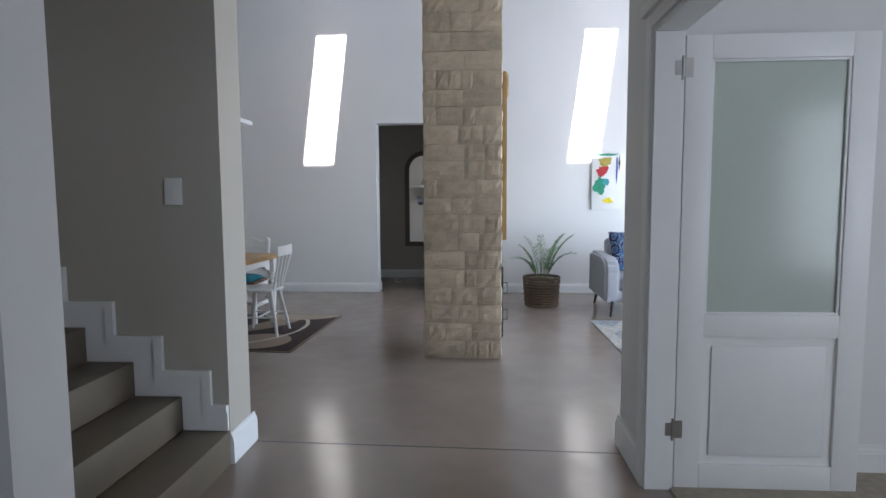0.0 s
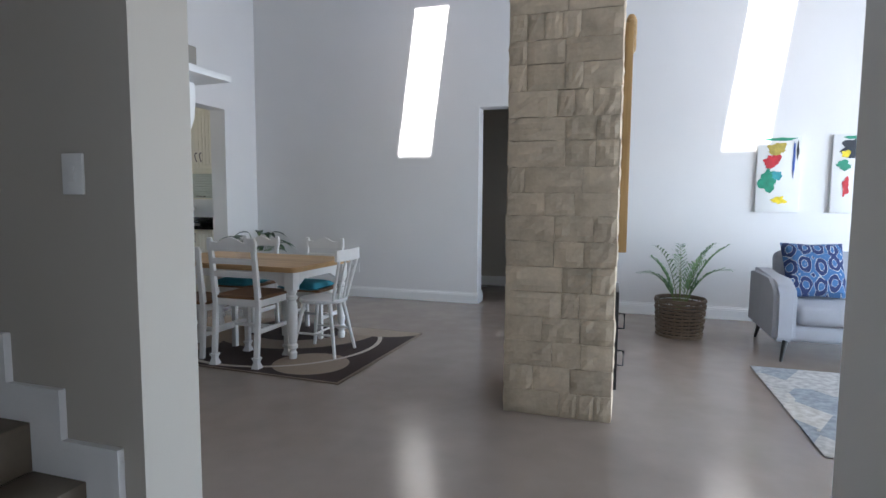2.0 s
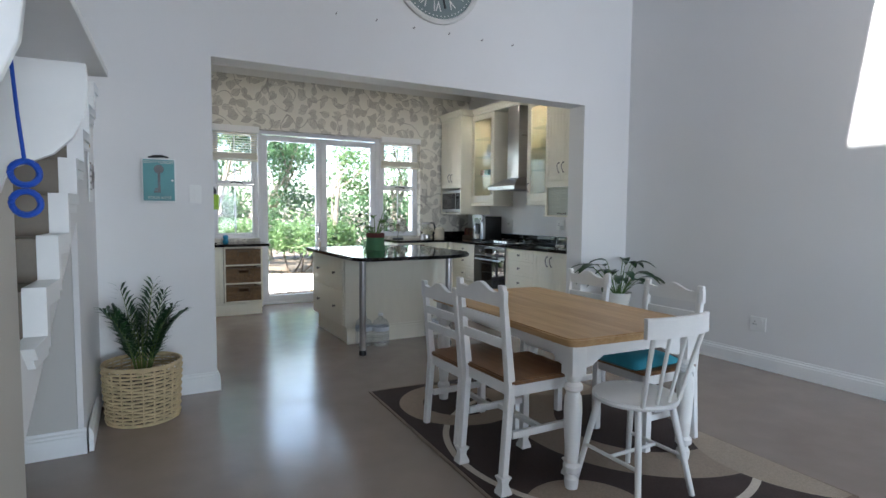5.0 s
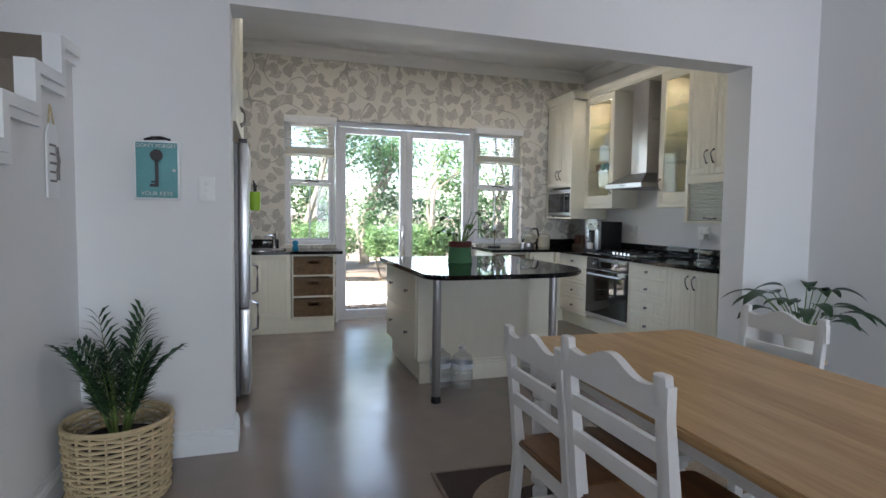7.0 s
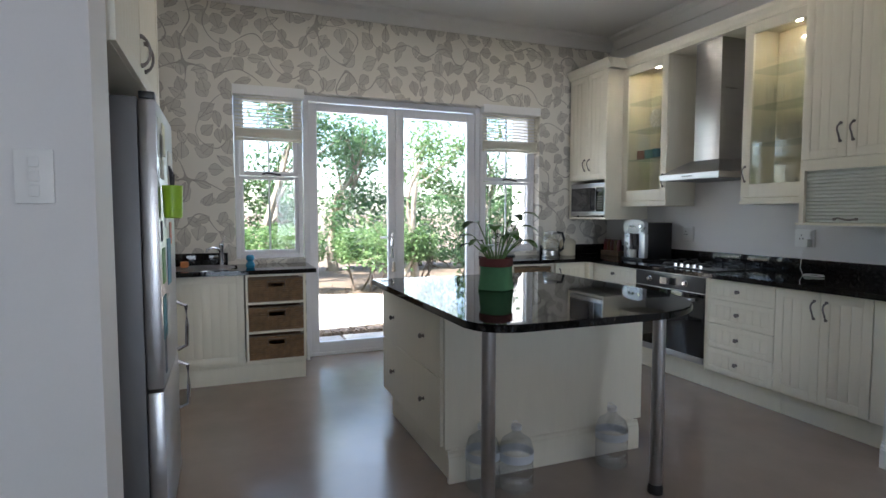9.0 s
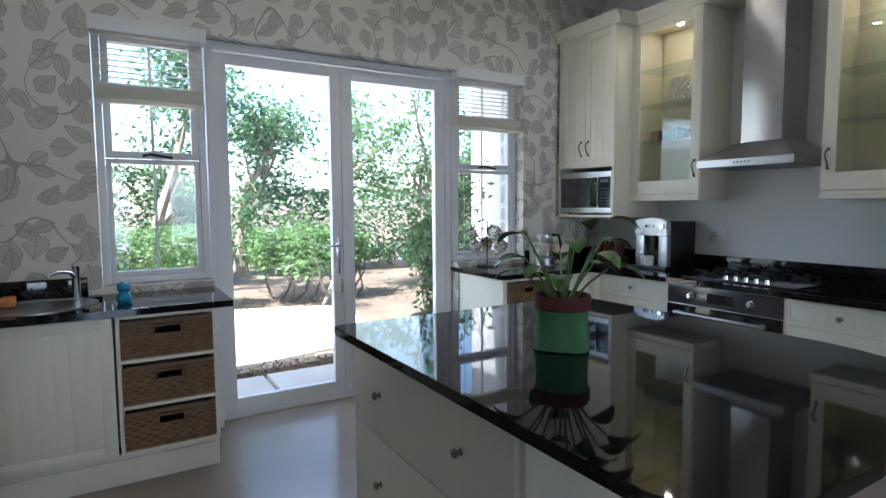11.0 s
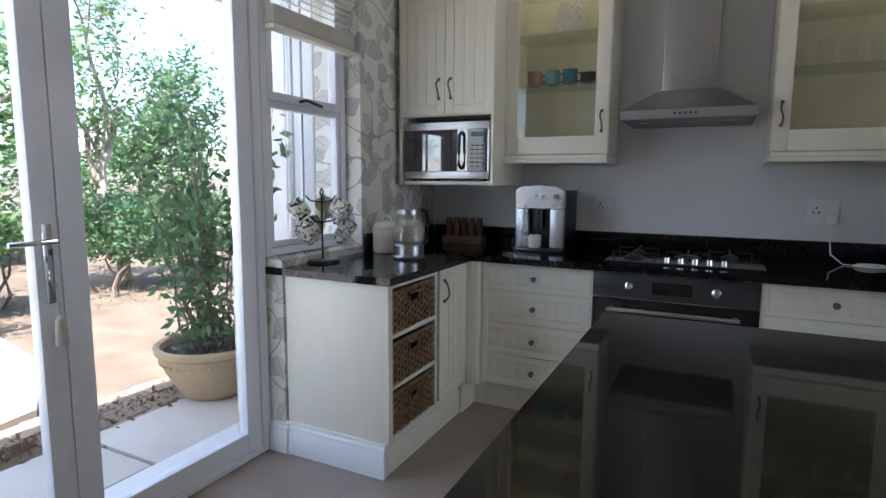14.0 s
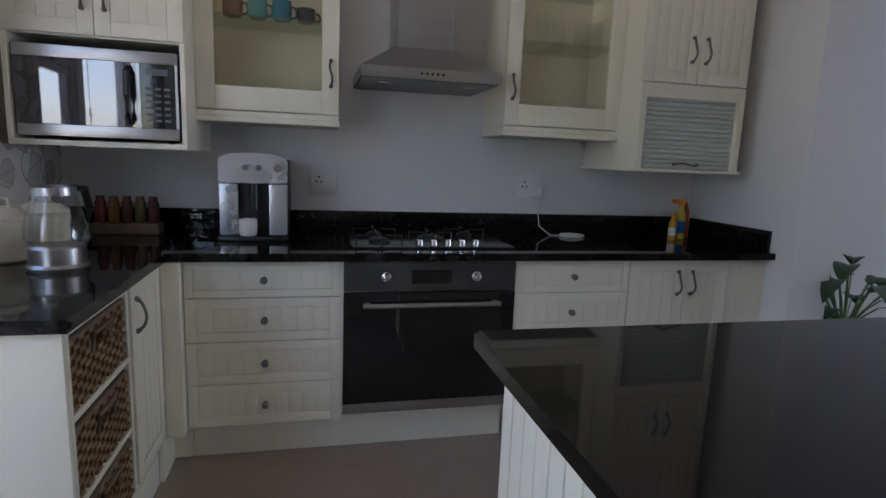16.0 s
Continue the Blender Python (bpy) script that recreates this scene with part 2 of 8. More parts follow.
M_WALL = mat("white_wall_paint", (0.76, 0.75, 0.74), 0.62, scale=1.4, vary=0.03, bump=0.06, fine=140, coords="World", dist=0.002)
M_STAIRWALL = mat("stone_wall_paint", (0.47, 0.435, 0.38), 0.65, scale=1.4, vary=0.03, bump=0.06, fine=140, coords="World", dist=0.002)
M_CEIL = mat("ceiling_paint", (0.80, 0.79, 0.77), 0.8, scale=1.0, vary=0.02, bump=0.04, fine=80, coords="World")
M_TRIM = mat("gloss_trim_paint", (0.82, 0.82, 0.81), 0.38, scale=5, vary=0.03, bump=0.04, fine=60)
M_FLOOR = screed()
M_PAPER = wallpaper()
M_GRANITE = granite()
M_CREAM = mat("cream_cabinet_paint", (0.80, 0.76, 0.64), 0.42, scale=4, vary=0.03, bump=0.05, fine=70, stretch=(6, 6, 1))
M_CREAM_IN = mat("cabinet_lining", (0.74, 0.67, 0.50), 0.55, scale=4, vary=0.04, bump=0.03)
M_STEEL = mat("brushed_steel", (0.46, 0.45, 0.45), 0.30, 1.0, scale=3, vary=0.05, bump=0.015, fine=160, stretch=(1, 1, 12))
M_CHROME = mat("chrome", (0.75, 0.75, 0.77), 0.08, 1.0, scale=5, vary=0.02, bump=0)
M_PEWTER = mat("pewter", (0.22, 0.20, 0.19), 0.38, 1.0, scale=30, vary=0.2, bump=0.1)
M_BLACK = mat("black_plastic", (0.012, 0.012, 0.013), 0.32, scale=8, vary=0.2, bump=0.04)
M_BLACKGLASS = mat("black_glass", (0.008, 0.008, 0.009), 0.04, scale=6, vary=0.2, bump=0, spec=0.6)
M_FRAME = mat("white_aluminium", (0.76, 0.76, 0.79), 0.35, scale=6, vary=0.03, bump=0.03)
M_GLASS = glass("window_glass", (0.98, 0.99, 0.98))
M_CLEAR = glass("clear_glass", (0.985, 0.995, 0.99), 0.0, 0.05, 0.6)
M_SHELFGLASS = glass("shelf_glass", (0.92, 0.96, 0.94), 0.02)
M_WHITE = mat("white_furniture_paint", (0.80, 0.79, 0.77), 0.42, scale=8, vary=0.05, bump=0.08, fine=60)
M_PINE = wood("pine", (0.36, 0.20, 0.075), (0.56, 0.36, 0.17), 0.42, 11, 0)
M_SEATWOOD = wood("seat_wood", (0.13, 0.055, 0.022), (0.26, 0.125, 0.05), 0.38, 14, 0)
M_OAKBEAM = wood("raw_timber", (0.28, 0.17, 0.07), (0.47, 0.31, 0.14), 0.7, 8, 2)
M_WICKER = mat("brown_wicker", (0.21, 0.12, 0.055), 0.65, scale=24, vary=0.4, bump=0.3, fine=180)
M_STRAW = mat("straw", (0.55, 0.43, 0.25), 0.65, scale=16, vary=0.25, bump=0.2, fine=150)
M_DARKCANE = mat("dark_cane", (0.15, 0.105, 0.07), 0.6, scale=16, vary=0.3, bump=0.2, fine=150)
M_SOIL = mat("soil", (0.035, 0.025, 0.018), 0.95, scale=40, vary=0.5, bump=0.6, dist=0.01)
M_STONE = mat("split_travertine", (0.56, 0.465, 0.345), 0.8, scale=7, vary=0.22, bump=0.55, fine=45, coords="World", dist=0.012, rand=0.14)
M_MORTAR = mat("mortar", (0.36, 0.31, 0.24), 0.9, scale=12, vary=0.2, bump=0.4)
M_STEP = mat("stair_screed", (0.145, 0.115, 0.082), 0.5, scale=4, vary=0.18, bump=0.15, fine=60, coords="World")
M_PLASTIC = mat("white_plastic", (0.80, 0.80, 0.78), 0.3, scale=5, vary=0.02, bump=0)
M_FROST = mat("frosted_glass", (0.50, 0.56, 0.50), 0.16, scale=2, vary=0.06, bump=0.02, spec=0.5)
M_CERAMIC = mat("white_ceramic", (0.78, 0.76, 0.70), 0.16, scale=6, vary=0.04, bump=0.02)
LAMP_ON = emitter("lamp_glow", (1.0, 0.90, 0.72), 40.0)


# ---- building helpers ----
def box(bm, x0, y0, z0, x1, y1, z1, bevel=0.0):
    got = bmesh.ops.create_cube(bm, size=1.0, matrix=Matrix.Translation(((x0 + x1) / 2, (y0 + y1) / 2, (z0 + z1) / 2)) @ Matrix.Diagonal((abs(x1 - x0), abs(y1 - y0), abs(z1 - z0), 1)))
    if bevel:
        edges = {e for v in got["verts"] for e in v.link_edges}
        bmesh.ops.bevel(bm, geom=list(edges), offset=bevel, segments=2, profile=0.6, affect='EDGES')


def cyl(bm, x, y, z0, z1, r0, r1=None, segs=20, m=None):
    r1 = r0 if r1 is None else r1
    mm = Matrix.Translation((x, y, (z0 + z1) / 2))
    bmesh.ops.create_cone(bm, cap_ends=True, segments=segs, radius1=r0, radius2=r1, depth=z1 - z0, matrix=(m or Matrix()) @ mm)


def rod(bm, a, c, r, r2=None, segs=10):
    a, c = Vector(a), Vector(c)
    d = c - a
    mm = Matrix.Translation((a + c) / 2) @ d.to_track_quat('Z', 'Y').to_matrix().to_4x4()
    bmesh.ops.create_cone(bm, cap_ends=True, segments=segs, radius1=r, radius2=r if r2 is None else r2, depth=d.length, matrix=mm)


def lathe(bm, prof, segs=24, x=0, y=0, z=0, ends=True):
    """Spin (radius, height) pairs about an upright axis."""
    rings = []
    for r, h in prof:
        rings.append([bm.verts.new((x + max(r, 1e-4) * math.cos(2 * math.pi * i / segs), y + max(r, 1e-4) * math.sin(2 * math.pi * i / segs), z + h)) for i in range(segs)])
    for a, c in zip(rings, rings[1:]):
        for i in range(segs):
            j = (i + 1) % segs
            bm.faces.new((a[i], a[j], c[j], c[i]))
    if min(prof[0][0], prof[-1][0]) > 0.004 and abs(prof[0][1] - prof[-1][1]) < 0.006:
        for i in range(segs):
            j = (i + 1) % segs
            bm.faces.new((rings[-1][i], rings[-1][j], rings[0][j], rings[0][i]))
    elif ends:
        for ring, flip in ((rings[0], True), (rings[-1], False)):
            bm.faces.new(ring[::-1] if flip else ring)


def tube(bm, pts, r, segs=8):
    pts = [Vector(p) for p in pts]
    rings = []
    for i, p in enumerate(pts):
        d = (pts[min(i + 1, len(pts) - 1)] - pts[max(i - 1, 0)]).normalized()
        q = d.to_track_quat('Z', 'Y')
        rr = r[i] if isinstance(r, (list, tuple)) else r
        rings.append([bm.verts.new(p + q @ Vector((rr * math.cos(2 * math.pi * k / segs), rr * math.sin(2 * math.pi * k / segs), 0))) for k in range(segs)])
    for a, c in zip(rings, rings[1:]):
        for k in range(segs):
            bm.faces.new((a[k], a[(k + 1) % segs], c[(k + 1) % segs], c[k]))
    bm.faces.new(rings[0][::-1])
    bm.faces.new(rings[-1])


def prism(bm, pts, axis, lo, hi):
    """Extrude a flat outline (pairs) along an axis; the pairs are the other two coordinates in order."""
    def at(p, d):
        c = list(p)
        c.insert(axis, d)
        return bm.verts.new(c)
    a, c = [at(p, lo) for p in pts], [at(p, hi) for p in pts]
    n = len(pts)
    for i in range(n):
        bm.faces.new((a[i], a[(i + 1) % n], c[(i + 1) % n], c[i]))
    bm.faces.new(a[::-1])
    bm.faces.new(c)


def finish(bm, name, material, smooth=True):
    bmesh.ops.recalc_face_normals(bm, faces=bm.faces)
    me = bpy.data.meshes.new(name)
    bm.to_mesh(me)
    bm.free()
    me.materials.append(material)
    if smooth:
        for p in me.polygons:
            p.use_smooth = True
        me.set_sharp_from_angle(angle=radians(35))
    return me


def part(name, bm, material, parent=None, label="", smooth=True):
    ob = new(name, finish(bm, name, material, smooth))
    if parent:
        ob.parent = parent
    if label:
        ob["label"] = label
    return ob


def thing(name, label, category, m=None, group=""):
    ob = new(name)
    ob.empty_display_size = 0.1
    if m is not None:
        ob.matrix_world = m
    return tagged(ob, label, category, group)


def solo(name, bm, material, label, category, kind="", m=None):
    ob = part(name, bm, material)
    if m is not None:
        ob.matrix_world = m
    return tagged(ob, label, category, kind=kind)


def structure(name, bm, material, label, category, smooth=False):
    return tagged(part(name, bm, material, smooth=smooth), label, category, kind="structure")


def B():
    return bmesh.new()


def holed_wall(axis, lo, hi, a0, a1, z0, z1, holes):
    """A wall slab between lo and hi on one axis, from a0 to a1 along the other, with square openings (a0, a1, z0, z1)."""
    bm = B()
    As = sorted({a0, a1, *[h for o in holes for h in o[:2]]})
    Zs = sorted({z0, z1, *[h for o in holes for h in o[2:]]})

    def solid(i, j):
        if not (0 <= i < len(As) - 1 and 0 <= j < len(Zs) - 1):
            return False
        ca, cz = (As[i] + As[i + 1]) / 2, (Zs[j] + Zs[j + 1]) / 2
        return not any(o[0] < ca < o[1] and o[2] < cz < o[3] for o in holes)

    def P(d, a, z):
        return bm.verts.new((d, a, z) if axis == 0 else (a, d, z))

    def quad(*ps):
        bm.faces.new([P(*p) for p in ps])
    for i in range(len(As) - 1):
        for j in range(len(Zs) - 1):
            if not solid(i, j):
                continue
            a, c, e, f = As[i], As[i + 1], Zs[j], Zs[j + 1]
            for d in (lo, hi):
                quad((d, a, e), (d, c, e), (d, c, f), (d, a, f))
            if not solid(i - 1, j):
                quad((lo, a, e), (hi, a, e), (hi, a, f), (lo, a, f))
            if not solid(i + 1, j):
                quad((lo, c, e), (hi, c, e), (hi, c, f), (lo, c, f))
            if not solid(i, j - 1):
                quad((lo, a, e), (hi, a, e), (hi, c, e), (lo, c, e))
            if not solid(i, j + 1):
                quad((lo, a, f), (hi, a, f), (hi, c, f), (lo, c, f))
    bmesh.ops.remove_doubles(bm, verts=bm.verts, dist=0.0005)
    return bm


def skirting(bm, p, q, side, h=0.14, t=0.018):
    """A moulded skirting from p to q on the floor; side points from the wall into the room."""
    p, q, s = Vector((*p, 0)), Vector((*q, 0)), Vector((*side, 0))
    prof = [(0, 0.001), (t + 0.004, 0.001), (t + 0.004, h * 0.72), (t, h * 0.76), (t, h * 0.84), (t * 0.55, h * 0.9), (t * 0.5, h), (0, h)]
    a = [bm.verts.new(p + s * d + Vector((0, 0, z))) for d, z in prof]
    c = [bm.verts.new(q + s * d + Vector((0, 0, z))) for d, z in prof]
    for i in range(len(prof)):
        j = (i + 1) % len(prof)
        bm.faces.new((a[i], a[j], c[j], c[i]))
    bm.faces.new(a)
    bm.faces.new(c[::-1])


# ---- plan ----
FAR = 7.70          # far wall of the living room
COOK = 7.87         # cooker wall
XO, XK = -3.01, -3.235   # the wall with the wide opening, living side and kitchen side
XW, XG = -6.60, -6.76   # window wall and the plane of its frames
LEFTK = 2.85        # kitchen's side wall behind the fridge
HIGH = 5.0          # living-room ceiling
KCEIL = 3.28
RIGHT = 7.2

bm = B(); box(bm, -6.92, -4.0, -0.2, RIGHT + 0.25, 9.7, 0.0)
structure("floor", bm, M_FLOOR, "polished grey-brown cement screed floor", "floor")
bm = B(); prism(bm, [(0.39, 2.604), (2.395, 2.546), (2.395, 2.553), (0.39, 2.611)], 2, 0.0, 0.0012)
structure("floor_joint", bm, M_BLACK, "thin dark joint across the screed floor", "trim")

# living room shell
bm = holed_wall(1, FAR, FAR + 0.23, XO, RIGHT, 0, HIGH + 0.3, [(0.187, 1.10, -0.01, 2.43)])
structure("wall_far", bm, M_WALL, "tall white painted wall with a passage opening", "wall")
bm = holed_wall(0, XK, XO, 1.1, COOK, 0, HIGH + 0.3, [(3.505, 7.06, -0.01, 2.432)])
structure("wall_kitchen_opening", bm, M_WALL, "white wall with a wide square opening to the kitchen", "wall")
bm = holed_wall(1, 2.40, 2.66, 2.395, RIGHT, 0, HIGH + 0.3, [])
structure("wall_living_near", bm, M_WALL, "white painted living room wall", "wall")
bm = B(); box(bm, 0.395, 2.345, 2.44, 2.395, 2.60, HIGH + 0.3)
structure("wall_hall_header", bm, M_WALL, "white wall above the hall opening", "wall")
bm = holed_wall(0, RIGHT, RIGHT + 0.25, 2.40, FAR + 0.23, 0, HIGH + 0.3, [(3.1, 7.3, 0.0, 2.4)])
structure("wall_living_side", bm, M_WALL, "white wall with wide glazed doors", "wall")
# ceiling with two narrow rooflights
SLOT1, SLOT2 = (-0.475, -0.03), (3.30, 3.75)
SY0, SY1 = 5.87, 6.94


def flat_ceiling(x0, x1, y0, y1, z0, z1, holes):
    bm = holed_wall(0, z0, z1, x0, x1, y0, y1, holes)
    for v in bm.verts:
        v.co = Vector((v.co.y, v.co.z, v.co.x))
    return bm


structure("ceiling", flat_ceiling(XK, RIGHT + 0.25, 2.40, FAR + 0.23, HIGH, HIGH + 0.06, [(*SLOT1, SY0, SY1), (*SLOT2, SY0, SY1)]), M_CEIL, "high white ceiling with narrow rooflights", "ceiling")

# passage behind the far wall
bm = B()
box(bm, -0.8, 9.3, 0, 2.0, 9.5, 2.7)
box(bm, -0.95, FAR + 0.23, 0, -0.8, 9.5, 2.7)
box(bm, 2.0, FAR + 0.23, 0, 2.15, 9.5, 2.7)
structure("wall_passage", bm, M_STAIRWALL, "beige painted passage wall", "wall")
bm = B(); box(bm, -0.95, FAR + 0.23, 2.7, 2.15, 9.5, 2.8)
structure("ceiling_passage", bm, M_CEIL, "white passage ceiling", "ceiling")

# hall where the walk begins
bm = holed_wall(0, 2.395, 2.50, -4.0, 2.40, 0, 2.7, [(0.20, 2.215, -0.01, 2.04)])
structure("wall_hall_side", bm, M_WALL, "white hall wall with a door opening", "wall")
bm = B(); box(bm, -3.0, -4.2, 0, 5.2, -4.0, 2.7)
structure("wall_hall_end", bm, M_WALL, "white hall end wall", "wall")
bm = B(); box(bm, -3.2, -4.0, 0, -3.0, 1.10, 2.7)
structure("wall_hall_left", bm, M_WALL, "white hall wall", "wall")
# The upper block over the hall is unseen, added to keep stray sun out.
bm = B(); box(bm, -3.26, 1.10, 0, 0.375, 1.32, HIGH + 0.05); box(bm, 0.375, 1.10, 2.8, 0.62, 1.32, HIGH + 0.05)
structure("wall_stair_near", bm, M_WALL, "white wall beside the stairs", "wall")
bm = B(); box(bm, -3.2, -4.2, 2.7, 5.4, 1.2, 2.8); box(bm, 0.42, 1.2, 2.7, 5.4, 2.40, 2.8)
structure("ceiling_hall", bm, M_CEIL, "white hall ceiling", "ceiling")
bm = B(); box(bm, 5.2, -4.2, 0, 5.4, 2.40, 2.7)
structure("wall_side_room", bm, M_WALL, "white side room wall", "wall")
bm = B(); box(bm, XK, 1.10, HIGH, 0.70, 2.42, HIGH + 0.1)
structure("ceiling_stair", bm, M_CEIL, "white stairwell ceiling", "ceiling")
bm = B(); box(bm, 0.42, 1.32, 2.8, 0.62, 2.40, HIGH)
structure("wall_stairwell_end", bm, M_WALL, "white wall above the hall", "wall")
bm = B(); box(bm, 2.50, -4.0, 0.0, 5.2, 2.40, 0.012)
structure("side_room_carpet", bm, mat("beige_carpet", (0.36, 0.31, 0.25), 0.95, scale=30, vary=0.2, bump=0.6, fine=300, coords="World"), "short-pile beige carpet", "carpet")

# stair wall, cut to a stepped edge above the flight; its living-room face runs slightly askew
def face_y(x):
    return 2.595 + (0.40 - x) * 0.052


def askew(bm):
    for v in bm.verts:
        if v.co.y > 2.5:
            v.co.y += face_y(v.co.x) - 2.66
    return bm


RISE, GO = 0.172, 0.240
STEP0 = 0.405
bm = B()
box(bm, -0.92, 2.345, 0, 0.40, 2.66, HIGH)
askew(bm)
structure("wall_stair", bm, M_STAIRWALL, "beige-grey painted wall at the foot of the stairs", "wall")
bm = B()
UP0, UPX, UPGO, UPRISE = 0.86, -1.14, 0.272, 0.18   # upper flight: first level, first riser, going and rise
outline = [(-0.92, 0.545), (-0.92, UP0)]
x, z = UPX, UP0
while x > XO:
    outline += [(x, z), (x, z + UPRISE)]
    z += UPRISE
    x -= UPGO
outline += [(XO, z), (XO, 0.0)]
prism(bm, outline + [(-2.2, 0.0), (-2.2, 1.265)], 1, 2.632, 2.66)
askew(bm)
structure("wall_stair_stepped", bm, M_WALL, "white wall under the flight, its top cut in steps", "wall")
path = outline[1:-1]


def edge_band(d0, d1, y0, y1):
    bm = B()
    prism(bm, [(x - d0, z - d0) for x, z in path] + [(x - d1, z - d1) for x, z in path[::-1]], 1, y0, y1)
    return bm


structure("stair_edge_bead", askew(edge_band(0.046, 0.085, 2.661, 2.685)), M_TRIM, "moulded bead under the stepped trim", "trim")
bm = askew(edge_band(-0.004, 0.045, 2.625, 2.70))
structure("stair_edge_trim", bm, M_TRIM, "white moulded trim along the stepped edge", "trim")

# flight of steps
stairs = thing("staircase", "brown sealed cement stairs between two walls", "stairs")
for k in range(5):
    bm = B()
    x1 = STEP0 - GO * k
    box(bm, x1 - GO if k < 4 else UPX, 1.322, RISE * k, x1, 2.333 if x1 > -0.4 else 2.343, RISE * (k + 1), 0.006)
    part("step", bm, M_STEP, stairs)
for i in range(7):
    bm = B()
    x1 = UPX - UPGO * i
    box(bm, x1 - UPGO, 1.322, UP0 + UPRISE * i - 0.03, x1, face_y(x1) - 0.032, UP0 + UPRISE * (i + 1) - 0.008, 0.006)
    part("step", bm, M_STEP, stairs)
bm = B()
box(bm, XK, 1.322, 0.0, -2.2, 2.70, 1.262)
# Grey here is the recess's shade put into the colour; the walls around are white.
part("base", bm, mat("recess_shade_grey", (0.52, 0.50, 0.47), 0.7, scale=2, vary=0.04, bump=0.05), stairs, "end of the recess under the flight, its shade put in as grey")
bm = B(); prism(bm, [(-2.199, 1.27), (-0.925, 0.55), (-0.925, 0.60), (-2.199, 1.32)], 1, 1.322, 2.66)
part("soffit", bm, M_WALL, stairs, "white sloping soffit")
tagged(stairs, kind="structure")
# stepped skirting on the wall along the flight
def stepped_band(d0, d1, y0, y1, count=5):
    """A band that follows the steps, between two offsets up and forward from the nosing line."""
    lo, hi = [], []
    for k in range(count):
        xk, zk = STEP0 - GO * k, RISE * (k + 1)
        for d, out in ((d0, lo), (d1, hi)):
            fx = d * 1.15
            out += [(min(0.396, xk + fx), zk + d), (min(0.396, xk - GO + fx), zk + d)]
    bm = B()
    prism(bm, hi + lo[::-1], 1, y0, y1)
    return bm


bm = stepped_band(0.002, 0.132, 2.327, 2.344)
structure("stair_skirting", bm, M_TRIM, "white stepped skirting along the stairs", "trim")
bm = stepped_band(0.098, 0.134, 2.317, 2.3265)
structure("stair_skirting_bead", bm, M_TRIM, "moulded bead of the stepped skirting", "trim")

# kitchen shell
OPEN = [(4.50, 6.31, -0.01, 2.455), (3.90, 4.50, 0.95, 2.455), (6.31, 6.97, 0.95, 2.455)]
bm = holed_wall(0, -6.92, XW, 2.6, 8.2, 0, 3.6, OPEN)
structure("wall_window", bm, M_PAPER, "kitchen wall papered with grey leaves on cream", "wall")
bm = B(); box(bm, XW, COOK, 0, XK, 8.1, 3.6); box(bm, XK, COOK, 0, XO, 8.1, HIGH)
structure("wall_cooker", bm, M_WALL, "white painted wall behind the cooker", "wall")
bm = B(); box(bm, XW, 2.6, 0, XK, LEFTK, 3.6)
structure("wall_fridge", bm, M_WALL, "white painted kitchen wall", "wall")
bm = B(); box(bm, XW, LEFTK, KCEIL, XK, COOK, KCEIL + 0.12)
structure("ceiling_kitchen", bm, M_CEIL, "white plaster kitchen ceiling", "ceiling")
bm = B()
for pts in ([(XW, LEFTK), (XW, COOK)], ):
    prof = [(XW, KCEIL - 0.13), (XW + 0.02, KCEIL - 0.13), (XW + 0.035, KCEIL - 0.10), (XW + 0.06, KCEIL - 0.05), (XW + 0.11, KCEIL - 0.025), (XW + 0.12, KCEIL), (XW, KCEIL)]
    prism(bm, prof, 1, LEFTK, COOK)
prof = [(COOK, KCEIL - 0.13), (COOK - 0.02, KCEIL - 0.13), (COOK - 0.035, KCEIL - 0.10), (COOK - 0.06, KCEIL - 0.05), (COOK - 0.11, KCEIL - 0.025), (COOK - 0.12, KCEIL), (COOK, KCEIL)]
prism(bm, prof, 0, XW + 0.12, XK)
structure("cornice", bm, M_CEIL, "white plaster cornice", "trim", smooth=True)

# skirtings
bm = B()
skirting(bm, (XO, FAR), (0.187, FAR), (0, -1))
skirting(bm, (1.10, FAR), (RIGHT, FAR), (0, -1))
skirting(bm, (0.187, FAR - 0.02), (0.187, FAR + 0.23), (1, 0))
skirting(bm, (XO, 7.06), (XO, FAR - 0.025), (1, 0))
skirting(bm, (XO, 2.69), (XO, 3.505), (1, 0))
skirting(bm, (XO + 0.02, 3.505), (XK, 3.505), (0, 1))
skirting(bm, (XO + 0.025, 7.06), (XK, 7.06), (0, -1))
skirting(bm, (XO, face_y(-2.6)), (-2.2, face_y(-2.6)), (0, 1))
skirting(bm, (-2.2, 1.40), (-2.2, face_y(-2.2) + 0.012), (1, 0))
skirting(bm, (-0.92, face_y(-0.2)), (0.40, face_y(-0.2)), (0, 1))
skirting(bm, (0.40, 2.335), (0.40, 2.63), (1, 0), 0.16)
skirting(bm, (2.395, 2.30), (2.395, 2.68), (-1, 0), 0.16)
skirting(bm, (2.395, 2.66), (RIGHT, 2.66), (0, 1))
skirting(bm, (-0.8, 9.3), (2.0, 9.3), (0, -1))
skirting(bm, (2.50, 2.40), (5.2, 2.40), (0, -1))
skirting(bm, (0.375, 1.10), (0.375, 1.32), (1, 0), 0.16)
skirting(bm, (2.395, -4.0), (2.395, 0.12), (-1, 0), 0.16)
skirting(bm, (XW, 6.31), (XW, 6.34), (1, 0), 0.15)
skirting(bm, (XG + 0.06, 6.31), (XW + 0.02, 6.31), (0, -1), 0.15)
skirting(bm, (XG + 0.06, 4.50), (XW + 0.02, 4.50), (0, 1), 0.15)
